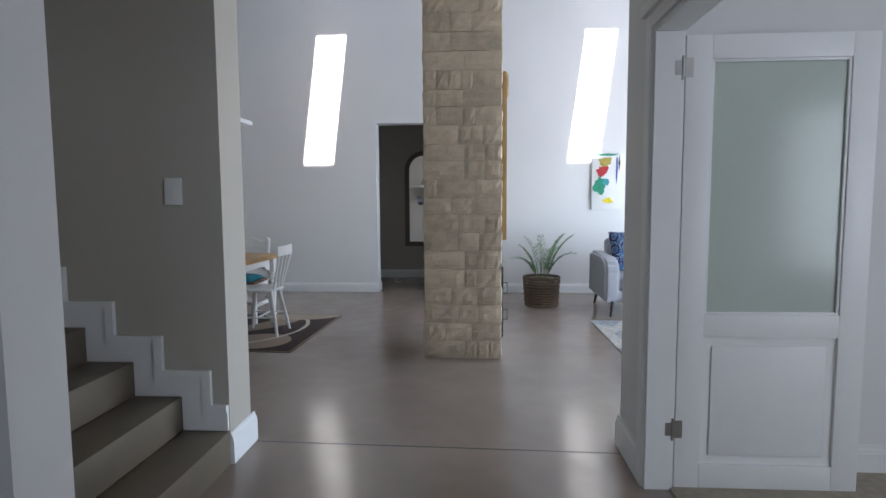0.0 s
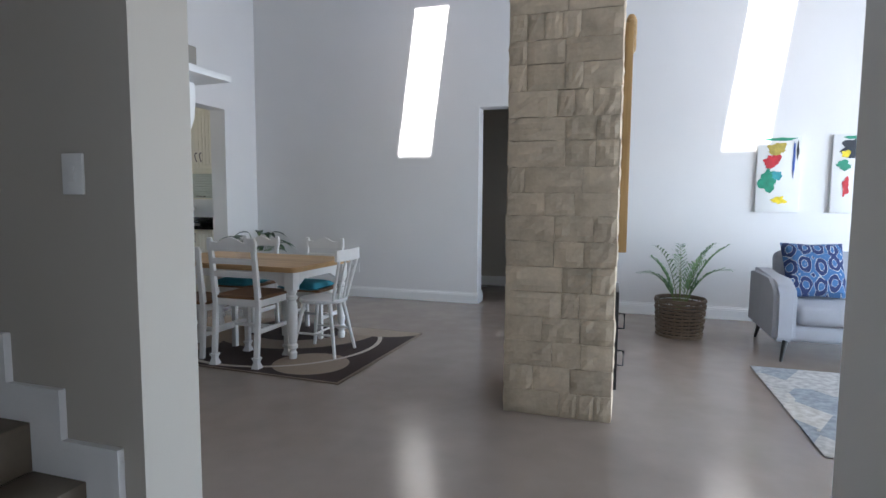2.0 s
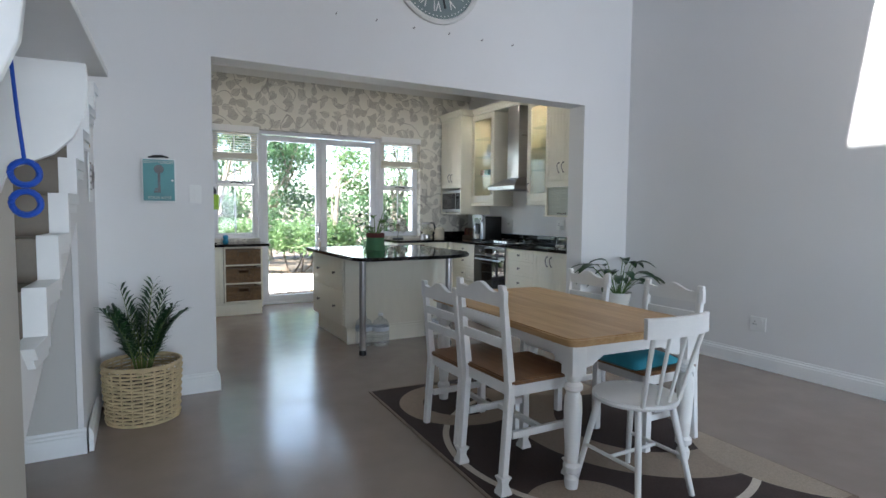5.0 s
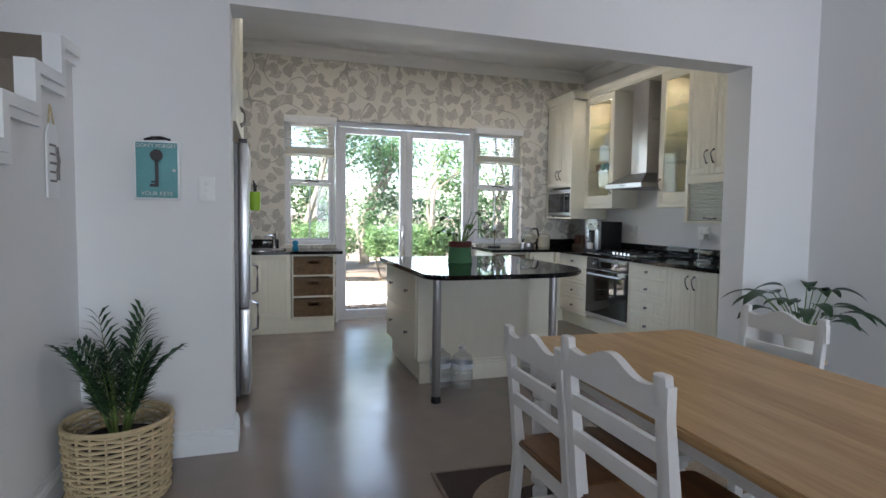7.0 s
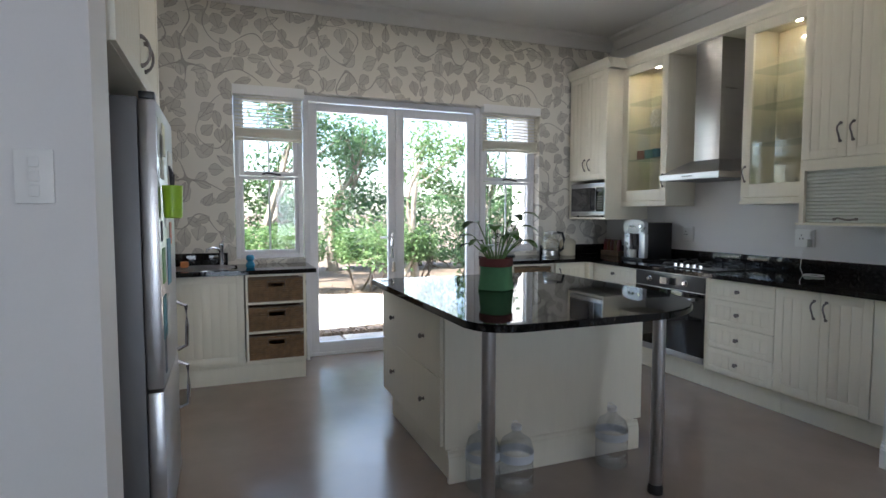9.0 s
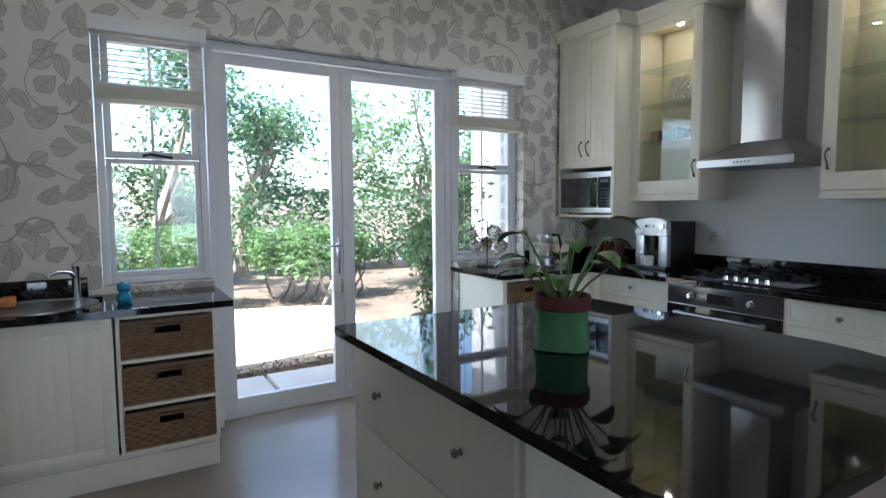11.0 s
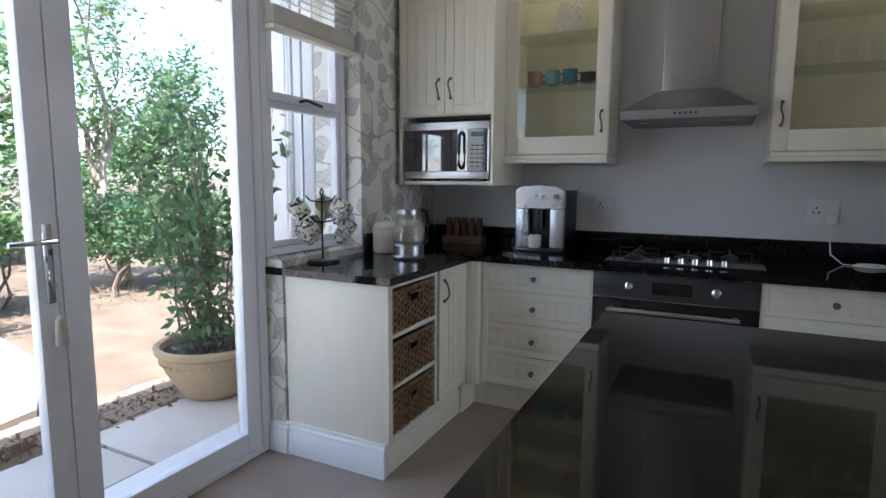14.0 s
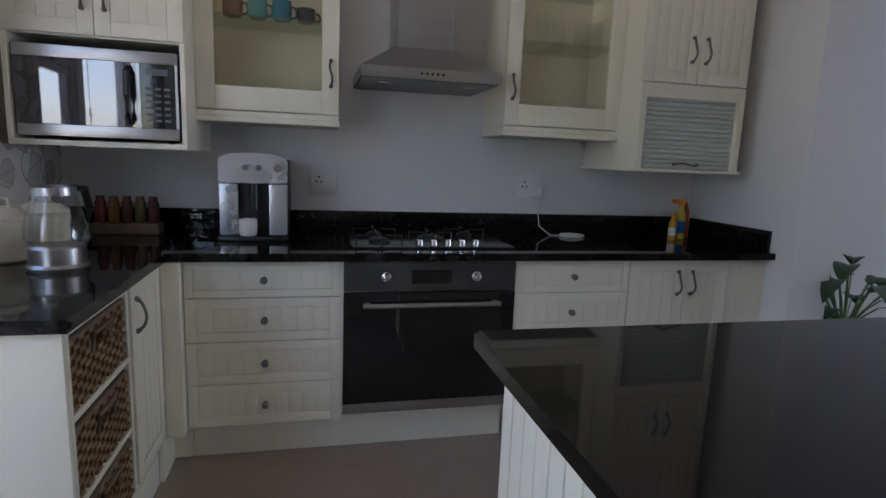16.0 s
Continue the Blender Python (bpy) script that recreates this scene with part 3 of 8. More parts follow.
structure("baseboard", bm, M_TRIM, "white moulded skirting board", "trim", smooth=True)


# casing and arch moulding of the hall door
bm = B()
for y0, y1 in ((2.19, 2.2145), (0.2005, 0.225)):
    box(bm, 2.385, y0, 0, 2.51, y1, 2.04, 0.003)
box(bm, 2.385, 0.225, 2.015, 2.51, 2.19, 2.0395, 0.003)
box(bm, 2.372, 2.2155, 0, 2.3945, 2.29, 2.10, 0.004)
box(bm, 2.372, 0.12, 0, 2.3945, 0.1995, 2.10, 0.004)
box(bm, 2.372, 0.1995, 2.041, 2.3945, 2.2155, 2.10, 0.004)
box(bm, 2.352, 0.10, 2.101, 2.3945, 2.31, 2.15, 0.006)
structure("trim_door", bm, M_TRIM, "white moulded door casing", "trim")


# ---- kitchen fittings ----
ID = Matrix()


def pull(parent, x, z, y=0.0, length=0.11, upright=True, name="handle"):
    """A curved pewter handle on a front that faces local -y."""
    bm = B()
    n = 9
    pts = []
    for i in range(n):
        u = i / (n - 1)
        s = (u - 0.5) * length
        out = 0.006 + 0.026 * math.sin(math.pi * u) ** 0.6
        swing = 0.006 * math.sin(2 * math.pi * u)
        pts.append((x + swing, y - out, z + s) if upright else (x + s, y - out, z + swing))
    tube(bm, pts, [0.0075 if i in (0, n - 1) else 0.0052 for i in range(n)], 8)
    for p in (pts[0], pts[-1]):
        rod(bm, (p[0], y + 0.001, p[2]), (p[0], y - 0.008, p[2]), 0.009)
    return part(name, bm, M_PEWTER, parent, "curved pewter handle")


def knob(parent, x, z, y=0.0, r=0.015):
    bm = B()
    lathe(bm, [(r * 0.8, 0), (r * 0.45, 0.004), (r * 0.42, 0.012), (r * 0.9, 0.017), (r, 0.022), (r * 0.7, 0.028), (0.001, 0.030)], 14)
    bm.transform(Matrix.Translation((x, y, z)) @ Matrix.Rotation(radians(90), 4, 'X'))
    return part("knob", bm, M_PEWTER, parent, "round pewter knob")


def front(parent, name, x0, z0, x1, z1, y=0.0, grooved=True, border=0.055, gap=0.0015):
    """A tongue-and-groove door or drawer front, 18 mm thick, with a flat border."""
    bm = B()
    x0, x1, z0, z1 = x0 + gap, x1 - gap, z0 + gap, z1 - gap
    if not grooved:
        box(bm, x0, y, z0, x1, y + 0.018, z1, 0.002)
        return part(name, bm, M_CREAM, parent)
    b = min(border, (z1 - z0) * 0.22)
    box(bm, x0 + 0.004, y + 0.006, z0 + 0.004, x1 - 0.004, y + 0.018, z1 - 0.004)
    box(bm, x0, y, z0, x0 + b, y + 0.018, z1, 0.002)
    box(bm, x1 - b, y, z0, x1, y + 0.018, z1, 0.002)
    box(bm, x0 + b, y, z0, x1 - b, y + 0.018, z0 + b, 0.002)
    box(bm, x0 + b, y, z1 - b, x1 - b, y + 0.018, z1, 0.002)
    w = x1 - x0 - 2 * b
    n = max(2, round(w / 0.062))
    planks = []
    for i in range(n):
        planks.append((x0 + b + w * i / n + 0.002, y + 0.003, z0 + b + 0.001, x0 + b + w * (i + 1) / n - 0.002, y + 0.0059, z1 - b - 0.001))
    f = part(name, bm, M_CREAM, parent)
    for q in planks:
        pb = B(); box(pb, *q, 0.0012)
        part("plank", pb, M_CREAM, f)
    return f


def carcass(parent, x0, x1, d, z0, z1, y=0.018, back=True, mat_=None, name="body"):
    bm = B()
    t = 0.016
    box(bm, x0, y, z0, x0 + t, d, z1)
    box(bm, x1 - t, y, z0, x1, d, z1)
    box(bm, x0 + t, y, z0, x1 - t, d, z0 + t)
    box(bm, x0 + t, y, z1 - t, x1 - t, d, z1)
    if back:
        box(bm, x0 + t, d - 0.008, z0 + t, x1 - t, d, z1 - t)
    return part(name, bm, mat_ or M_CREAM, parent)


def plinth(parent, x0, x1, y=0.09, h=0.165):
    bm = B()
    box(bm, x0, y, 0.0, x1, y + 0.016, h - 0.03, 0.002)
    box(bm, x0, y + 0.004, h - 0.03, x1, y + 0.016, h, 0.003)
    return part("plinth", bm, M_CREAM, parent)


def drawer_unit(m, w, label, group="kitchen base units", d=0.64):
    t = thing("drawer_unit", label, "cabinet", m, group)
    carcass(t, 0, w, d, 0.165, 0.875)
    plinth(t, 0, w)
    zs = [0.175, 0.355, 0.537, 0.722, 0.872]
    for a, c in zip(zs, zs[1:]):
        f = front(t, "drawer_front", 0, a, w, c, 0.0)
        knob(f, w / 2, (a + c) / 2)
    return t


YB = 7.21    # front plane of the cooker run
drawer_unit(pose(-5.95, YB, 0), 0.61, "cream grooved four-drawer base unit with pewter knobs")
drawer_unit(pose(-4.572, YB, 0), 0.572, "cream grooved four-drawer base unit beside the oven")
cup = thing("base_cupboard", "cream grooved double-door base cupboard with curved handles", "cabinet", pose(-3.998, YB, 0), "kitchen base units")
carcass(cup, 0, 0.60, 0.64, 0.165, 0.875)
plinth(cup, 0, 0.762)
bm = B(); box(bm, 0.602, 0.004, 0.165, 0.762, 0.02, 0.875, 0.002)
part("filler", bm, M_CREAM, cup)
for x0, x1, hx in ((0.0, 0.30, 0.262), (0.30, 0.60, 0.338)):
    f = front(cup, "door", x0, 0.175, x1, 0.872)
    pull(f, hx, 0.76)

# oven
oven = thing("oven", "built-in stainless steel oven with black glass door", "oven", pose(-5.34, YB, 0))
bm = B(); box(bm, 0.004, 0.004, 0.19, 0.776, 0.60, 0.872)
part("body", bm, M_STEEL, oven)
bm = B(); box(bm, 0.012, -0.012, 0.745, 0.768, 0.006, 0.868, 0.003)
pnl = part("control_panel", bm, mat("oven_panel", (0.10, 0.10, 0.105), 0.16, 0.6, scale=5, vary=0.1, bump=0), oven, "smoked steel control panel")
for kx in (0.19, 0.585):
    bm = B()
    lathe(bm, [(0.021, 0), (0.021, 0.006), (0.017, 0.008), (0.0165, 0.026), (0.012, 0.029), (0.001, 0.0292)], 20)
    box(bm, -0.003, -0.016, 0.02, 0.003, 0.016, 0.033)
    bm.transform(Matrix.Translation((kx, -0.012, 0.806)) @ Matrix.Rotation(radians(90), 4, 'X'))
    part("knob", bm, M_CHROME, pnl, "chrome control knob")
bm = B(); box(bm, 0.30, -0.0135, 0.775, 0.48, -0.0122, 0.835)
part("display", bm, M_BLACKGLASS, pnl)
bm = B(); box(bm, 0.012, -0.016, 0.245, 0.768, 0.004, 0.738, 0.003)
od = part("oven_door", bm, M_BLACKGLASS, oven, "black glass oven door")
bm = B()
rod(bm, (0.09, -0.052, 0.69), (0.69, -0.052, 0.69), 0.011, segs=14)
for hx in (0.11, 0.67):
    box(bm, hx - 0.012, -0.052, 0.68, hx + 0.012, -0.0165, 0.70)
part("handle", bm, M_STEEL, od, "steel bar handle")
bm = B(); box(bm, 0.012, -0.014, 0.20, 0.768, 0.004, 0.242, 0.003)
part("trim_strip", bm, M_STEEL, oven, "brushed steel bottom strip")
bm = B(); box(bm, 0, 0.09, 0.0, 0.78, 0.106, 0.16)
part("plinth", bm, M_CREAM, oven)
for a, c in ((0.0, 0.011), (0.769, 0.78)):
    bm = B(); box(bm, a, -0.002, 0.165, c, 0.018, 0.872)
    part("side_strip", bm, M_CREAM, oven)

# worktop of the cooker run and the return to the window
wt = thing("worktop", "polished black granite worktop with upstand", "worktop", ID)
bm = B()
prism(bm, [(-6.71, 6.30), (-6.00, 6.30), (-6.00, 7.165), (XK + 0.004, 7.165), (XK + 0.004, COOK - 0.003), (XW + 0.003, COOK - 0.003), (XW + 0.003, 6.965), (-6.69, 6.965), (-6.69, 6.33)], 2, 0.878, 0.912)
bmesh.ops.recalc_face_normals(bm, faces=bm.faces)
top = part("slab", bm, M_GRANITE, wt)
bm = B()
box(bm, XW + 0.026, COOK - 0.024, 0.9125, XK - 0.025, COOK - 0.004, 1.018, 0.002)
box(bm, XW + 0.004, 6.985, 0.9125, XW + 0.024, COOK - 0.025, 1.018, 0.002)
box(bm, XK - 0.024, 7.20, 0.9125, XK - 0.004, COOK - 0.025, 1.018, 0.002)
part("upstand", bm, M_GRANITE, wt)

# corner return: end panel, basket drawers, door


def wicker_drawer(name, m, w, h, d=0.42):
    """A woven drawer basket with a rim and a hand slot, facing local -y."""
    t = thing(name, "woven brown wicker storage basket with dark hand slot", "basket", m, "wicker drawer baskets")
    bm = B()
    rows, cols = max(6, round(h / 0.017)), max(8, round(w / 0.030))
    for r in range(rows):
        for c in range(cols):
            u0, u1 = w * c / cols, w * (c + 1) / cols
            z0, z1 = h * r / rows, h * (r + 1) / rows
            o = 0.004 if (r + c) % 2 else -0.004
            cx = (u0 + u1) / 2
            if abs(cx - w / 2) < w * 0.14 and 0.62 * h < (z0 + z1) / 2 < 0.85 * h:
                continue
            box(bm, u0 - 0.003, o - 0.005 + random.uniform(-0.001, 0.001), z0 + 0.0015, u1 + 0.003, o + 0.006, z1 - 0.0008)
    part("woven_front", bm, M_WICKER, t)["kind"] = "stuff"
    bm = B()
    box(bm, 0.004, 0.012, 0.0, w - 0.004, d, 0.01)
    box(bm, 0.004, 0.012, 0.0, 0.012, d, h * 0.95)
    box(bm, w - 0.012, 0.012, 0.0, w - 0.004, d, h * 0.95)
    box(bm, 0.012, d - 0.01, 0.0, w - 0.012, d, h * 0.95)
    box(bm, 0.012, 0.012, 0.01, w - 0.012, 0.016, h * 0.6)
    part("body", bm, M_WICKER, t)
    bm = B()
    tube(bm, [(0.0, 0.0, h), (w, 0.0, h)], 0.010, 8)
    tube(bm, [(w * 0.34, -0.011, h * 0.60), (w * 0.34, -0.014, h * 0.88), (w * 0.66, -0.014, h * 0.88), (w * 0.66, -0.011, h * 0.60)], 0.007, 6)
    part("rim", bm, M_DARKCANE, t)
    return t


def basket_unit(m, x0, w, d, label):
    t = thing("basket_unit", label, "cabinet", m, "kitchen base units")
    tt = 0.018
    bm = B()
    box(bm, x0, 0, 0.165, x0 + tt, d, 0.875)
    box(bm, x0 + w - tt, 0, 0.165, x0 + w, d, 0.875)
    box(bm, x0 + tt, d - 0.01, 0.165, x0 + w - tt, d, 0.875)
    part("body", bm, M_CREAM, t)
    for z in (0.165, 0.398, 0.632, 0.857):
        bm = B(); box(bm, x0 + tt, 0.0, z, x0 + w - tt, d - 0.01, z + tt, 0.002)
        part("shelf", bm, M_CREAM, t)
    return t


PEN = pose(-6.02, 6.335, 0, 0, 0, 90)
bu = basket_unit(PEN, 0.0, 0.45, 0.57, "open cream unit holding three wicker drawers under the worktop")
plinth(bu, -0.004, 0.78, 0.02, 0.16)
for z in (0.184, 0.417, 0.651):
    wicker_drawer("wicker_drawer", PEN @ pose(0.026, 0.012, z + 0.001), 0.398, 0.185)
cd = thing("corner_cupboard", "cream corner base cupboard with grooved door", "cabinet", PEN @ pose(0.452, 0, 0), "kitchen base units")
carcass(cd, 0, 0.40, 0.57, 0.165, 0.875)
f = front(cd, "door", 0.03, 0.175, 0.37, 0.872)
pull(f, 0.075, 0.76)
bm = B(); box(bm, -6.59, 6.318, 0.16, -6.02, 6.334, 0.875, 0.002)
ep = solo("end_panel", bm, M_CREAM, "plain cream end panel of the worktop return", "panel")
bm = B(); skirting(bm, (-6.60, 6.318), (-6.035, 6.318), (0, -1), 0.16)
solo("end_skirting", bm, M_TRIM, "white moulded skirting on the cabinet end", "trim", kind="structure")

# corner post where the two runs meet
bm = B(); box(bm, -6.02, 7.158, 0.165, -5.952, 7.23, 0.875, 0.002); box(bm, -6.04, 7.118, 0.0, -6.024, 7.316, 0.163); box(bm, -6.024, 7.30, 0.0, -5.952, 7.316, 0.163)
solo("corner_post", bm, M_CREAM, "cream filler post in the corner of the base units", "cabinet")
# gas hob
hob = thing("gas_hob", "dark gas hob with black pan supports", "hob", pose(-4.92, 7.52, 0.9125))
bm = B(); box(bm, -0.37, -0.24, 0, 0.37, 0.24, 0.008, 0.003)
part("tray", bm, mat("dark_hob_plate", (0.05, 0.05, 0.052), 0.2, 0.6, scale=5, vary=0.1, bump=0), hob)
for bx, by, r in ((-0.24, 0.11, 0.04), (-0.24, -0.11, 0.05), (0.02, 0.0, 0.065), (0.22, 0.12, 0.04)):
    bm = B(); lathe(bm, [(r, 0.008), (r, 0.018), (r * 0.7, 0.022), (r * 0.7, 0.028), (0.001, 0.029)], 18, bx, by)
    bn = part("burner", bm, M_BLACK, hob)
    bm = B()
    for a in range(4):
        ca, sa = math.cos(a * math.pi / 2), math.sin(a * math.pi / 2)
        rod(bm, (bx + ca * 0.025, by + sa * 0.025, 0.042), (bx + ca * 0.105, by + sa * 0.105, 0.042), 0.004, segs=6)
        rod(bm, (bx + ca * 0.105, by + sa * 0.105, 0.042), (bx + ca * 0.105, by + sa * 0.105, 0.008), 0.004, segs=6)
    part("pan_support", bm, M_BLACK, hob)
for i in range(5):
    bm = B(); cyl(bm, -0.02 + i * 0.065 - 0.05, -0.20, 0.008, 0.034, 0.017, 0.015, 14)
    part("knob", bm, M_CHROME, hob, "chrome gas knob")


# wall units
def wall_unit(m, w, d, z0, z1, label):
    return thing("wall_cabinet", label, "cabinet", m, "kitchen wall units")


# tall unit over the microwave
DW = 0.53
mu = wall_unit(pose(-6.56, 7.33, 0), 0.62, DW, 1.3, 2.78, "cream two-door wall cabinet above an open microwave niche")
carcass(mu, 0, 0.62, DW, 1.705, 2.78)
bm = B()
box(bm, 0, 0, 1.30, 0.018, DW, 1.705); box(bm, 0.602, 0, 1.30, 0.62, DW, 1.705)
box(bm, 0.018, 0, 1.30, 0.602, DW, 1.322, 0.002); box(bm, 0.018, DW - 0.01, 1.322, 0.602, DW, 1.705)
part("niche", bm, M_CREAM, mu)
for x0, x1, hx in ((0, 0.31, 0.272), (0.31, 0.62, 0.348)):
    f = front(mu, "door", x0, 1.71, x1, 2.78)
    pull(f, hx, 1.86)


def glazed_unit(m, w, label, hinge_right):
    t = wall_unit(m, w, 0.35, 1.43, 2.78, label)
    d = 0.347
    carcass(t, 0, w, d, 1.48, 2.78, mat_=M_CREAM_IN)
    bm = B()
    box(bm, -0.001, 0.019, 1.478, 0.0, d, 2.781); box(bm, w, 0.019, 1.478, w + 0.001, d, 2.781)
    part("side_panel", bm, M_CREAM, t)
    bm = B()
    box(bm, -0.003, -0.006, 1.43, w + 0.003, d, 1.455, 0.004); box(bm, 0.003, 0.004, 1.455, w - 0.003, d, 1.478, 0.003)
    part("light_rail", bm, M_CREAM, t)
    bm = B()
    b = 0.075
    box(bm, 0.002, 0, 1.482, b, 0.02, 2.778, 0.002); box(bm, w - b, 0, 1.482, w - 0.002, 0.02, 2.778, 0.002)
    box(bm, b, 0, 1.482, w - b, 0.02, 1.482 + 0.10, 0.002); box(bm, b, 0, 2.70, w - b, 0.02, 2.778, 0.002)
    df = part("door", bm, M_CREAM, t, "cream framed glass door")
    bm = B(); box(bm, b, 0.008, 1.582, w - b, 0.011, 2.70)
    pane = part("pane", bm, M_CLEAR, df, "clear glass pane")
    pane.visible_shadow = False
    pull(df, 0.037 if hinge_right else w - 0.037, 1.66)
    for z in (1.88, 2.16, 2.43):
        bm = B(); box(bm, 0.018, 0.035, z, w - 0.018, d - 0.012, z + 0.007)
        part("glass_shelf", bm, M_SHELFGLASS, t, "green-tinted glass shelf")
    for lx in (w / 2,):
        bm = B(); cyl(bm, lx, 0.16, 2.752, 2.763, 0.032, segs=18)
        lp = part("downlight", bm, M_CHROME, t)
        bm = B(); cyl(bm, lx, 0.16, 2.746, 2.7515, 0.022, segs=16)
        part("bulb", bm, LAMP_ON, lp, "lit halogen bulb")
    return t


glazed_unit(pose(-5.94, 7.52, 0), 0.60, "cream glass-fronted wall cabinet with mugs on glass shelves", False)
glazed_unit(pose(-4.56, 7.52, 0), 0.61, "cream glass-fronted wall cabinet with drinking glasses", True)
ru = wall_unit(pose(-3.949, 7.33, 0), 0.57, DW, 1.3, 2.78, "cream two-door wall cabinet above a roller shutter")
carcass(ru, 0, 0.57, DW, 1.70, 2.78)
bm = B()
box(bm, 0, 0, 1.30, 0.03, DW, 1.70); box(bm, 0.54, 0, 1.30, 0.57, DW, 1.70); box(bm, 0.03, 0, 1.635, 0.54, 0.03, 1.70); box(bm, -0.02, -0.005, 1.285, 0.59, DW, 1.30, 0.003)
part("niche", bm, M_CREAM, ru)
shut = thing("roller_shutter", "", "")
for k in ("label", "category"):
    if k in shut:
        del shut[k]
shut.parent = ru
shut["label"] = "pale grey slatted roller shutter"
M_SHUT = mat("shutter_slats", (0.57, 0.60, 0.55), 0.45, scale=4, vary=0.05, bump=0.05)
for i in range(15):
    bm = B()
    z = 1.303 + i * 0.0228
    prism(bm, [(0.030, z), (0.023, z + 0.004), (0.021, z + 0.011), (0.023, z + 0.018), (0.030, z + 0.0222)], 0, 0.031, 0.539)
    part("slat", bm, M_SHUT, shut)
pull(ru, 0.285, 1.325, 0.02, 0.13, False)
for x0, x1, hx in ((0, 0.285, 0.247), (0.285, 0.57, 0.323)):
    f = front(ru, "door", x0, 1.705, x1, 2.78)
    pull(f, hx, 1.86)
# crown moulding
crown = thing("crown_moulding", "cream moulded crown along the wall cabinets", "moulding", ID)
bm = B()
prof = lambda s, y: [(y, 2.785), (y - 0.015, 2.785), (y - 0.02, 2.815), (y - 0.045, 2.85), (y - 0.055, 2.875), (y, 2.875)]
prism(bm, prof(0, 7.35), 0, -6.60, -5.90)
prism(bm, prof(0, 7.54), 0, -5.90, -3.96)
prism(bm, prof(0, 7.35), 0, -3.96, XK)
box(bm, -6.60, 7.35, 2.786, -5.90, 7.86, 2.80); box(bm, -5.90, 7.54, 2.786, -3.96, 7.86, 2.80); box(bm, -3.96, 7.35, 2.786, XK, 7.86, 2.80)
box(bm, -5.915, 7.35, 2.785, -5.895, 7.54, 2.875)
part("moulding", bm, M_CREAM, crown, smooth=False)

# extractor hood
hood = thing("cooker_hood", "stainless steel pyramid extractor hood above the hob", "extractor hood", pose(-4.945, COOK, 0))
bm = B()
base = [(-0.312, -0.50), (0.312, -0.50), (0.312, -0.003), (-0.312, -0.003)]
mid = [(-0.148, -0.315), (0.148, -0.315), (0.148, -0.003), (-0.148, -0.003)]
rings = []
for pts, z in ((base, 1.645), (base, 1.69), (mid, 1.805)):
    rings.append([bm.verts.new((x, y, z)) for x, y in pts])
for a, c in zip(rings, rings[1:]):
    for i in range(4):
        bm.faces.new((a[i], a[(i + 1) % 4], c[(i + 1) % 4], c[i]))
bm.faces.new(rings[2])
part("canopy", bm, M_STEEL, hood)
bm = B(); box(bm, -0.131, -0.30, 1.806, 0.131, -0.003, KCEIL - 0.45, 0.003)
part("chimney", bm, M_STEEL, hood)
bm = B(); box(bm, -0.302, -0.49, 1.640, 0.302, -0.01, 1.6445)
part("filter", bm, mat("hood_filter", (0.25, 0.25, 0.26), 0.45, 0.9, scale=60, vary=0.3, bump=0.2), hood, "grey mesh grease filter")
for i in range(5):
    bm = B(); cyl(bm, 0, 0, 0, 0.004, 0.006, segs=12)
    bm.transform(Matrix.Translation((-0.05 + i * 0.024, -0.5005, 1.668)) @ Matrix.Rotation(radians(90), 4, 'X'))
    part("button", bm, M_BLACK, hood)
for lx in (-0.2, 0.2):
    bm = B(); cyl(bm, lx, -0.38, 1.636, 1.640, 0.03, segs=16)
    part("lamp_cover", bm, M_CHROME, hood)

# microwave
mw = thing("microwave", "stainless steel microwave oven with mirrored door", "microwave", pose(-6.53, 7.335, 1.3225) @ Matrix.Diagonal((1.03, 1, 1.10, 1)))
bm = B(); box(bm, 0, 0.02, 0.012, 0.545, 0.42, 0.315, 0.006)
part("body", bm, M_BLACK, mw)
bm = B(); box(bm, 0.0, 0.0, 0.012, 0.545, 0.019, 0.052, 0.003); box(bm, 0.0, 0.0, 0.275, 0.545, 0.019, 0.315, 0.003); box(bm, 0.40, 0.002, 0.053, 0.412, 0.019, 0.274); box(bm, 0.535, 0.002, 0.053, 0.545, 0.019, 0.274)
part("steel_frame", bm, M_STEEL, mw, "brushed steel frame")
bm = B(); box(bm, 0.0, 0.003, 0.053, 0.399, 0.019, 0.274)
mdoor = part("door", bm, mat("mirror_black", (0.15, 0.15, 0.16), 0.03, 0.9, scale=5, vary=0.05, bump=0), mw, "dark mirrored glass door")
bm = B(); tube(bm, [(0.378, -0.004, 0.07), (0.378, -0.035, 0.085), (0.378, -0.038, 0.16), (0.378, -0.035, 0.24), (0.378, -0.004, 0.258)], 0.010, 10)
part("handle", bm, M_BLACK, mdoor, "black bow handle")
bm = B(); box(bm, 0.413, 0.003, 0.053, 0.534, 0.019, 0.274)
mp_ = part("control_panel", bm, M_BLACKGLASS, mw)
bm = B()
for r in range(6):
    for c in range(3):
        box(bm, 0.432 + c * 0.032, 0.001, 0.075 + r * 0.022, 0.452 + c * 0.032, 0.0028, 0.083 + r * 0.022)
box(bm, 0.435, 0.001, 0.235, 0.512, 0.0028, 0.258)
part("keypad", bm, mat("key_print", (0.13, 0.135, 0.14), 0.5, bump=0), mp_, "pale printed keys", smooth=False)
for fx, fy in ((0.04, 0.06), (0.50, 0.06), (0.04, 0.38), (0.50, 0.38)):
    bm = B(); cyl(bm, fx, fy, 0.0, 0.0125, 0.012, segs=10)
    part("foot", bm, M_BLACK, mw)

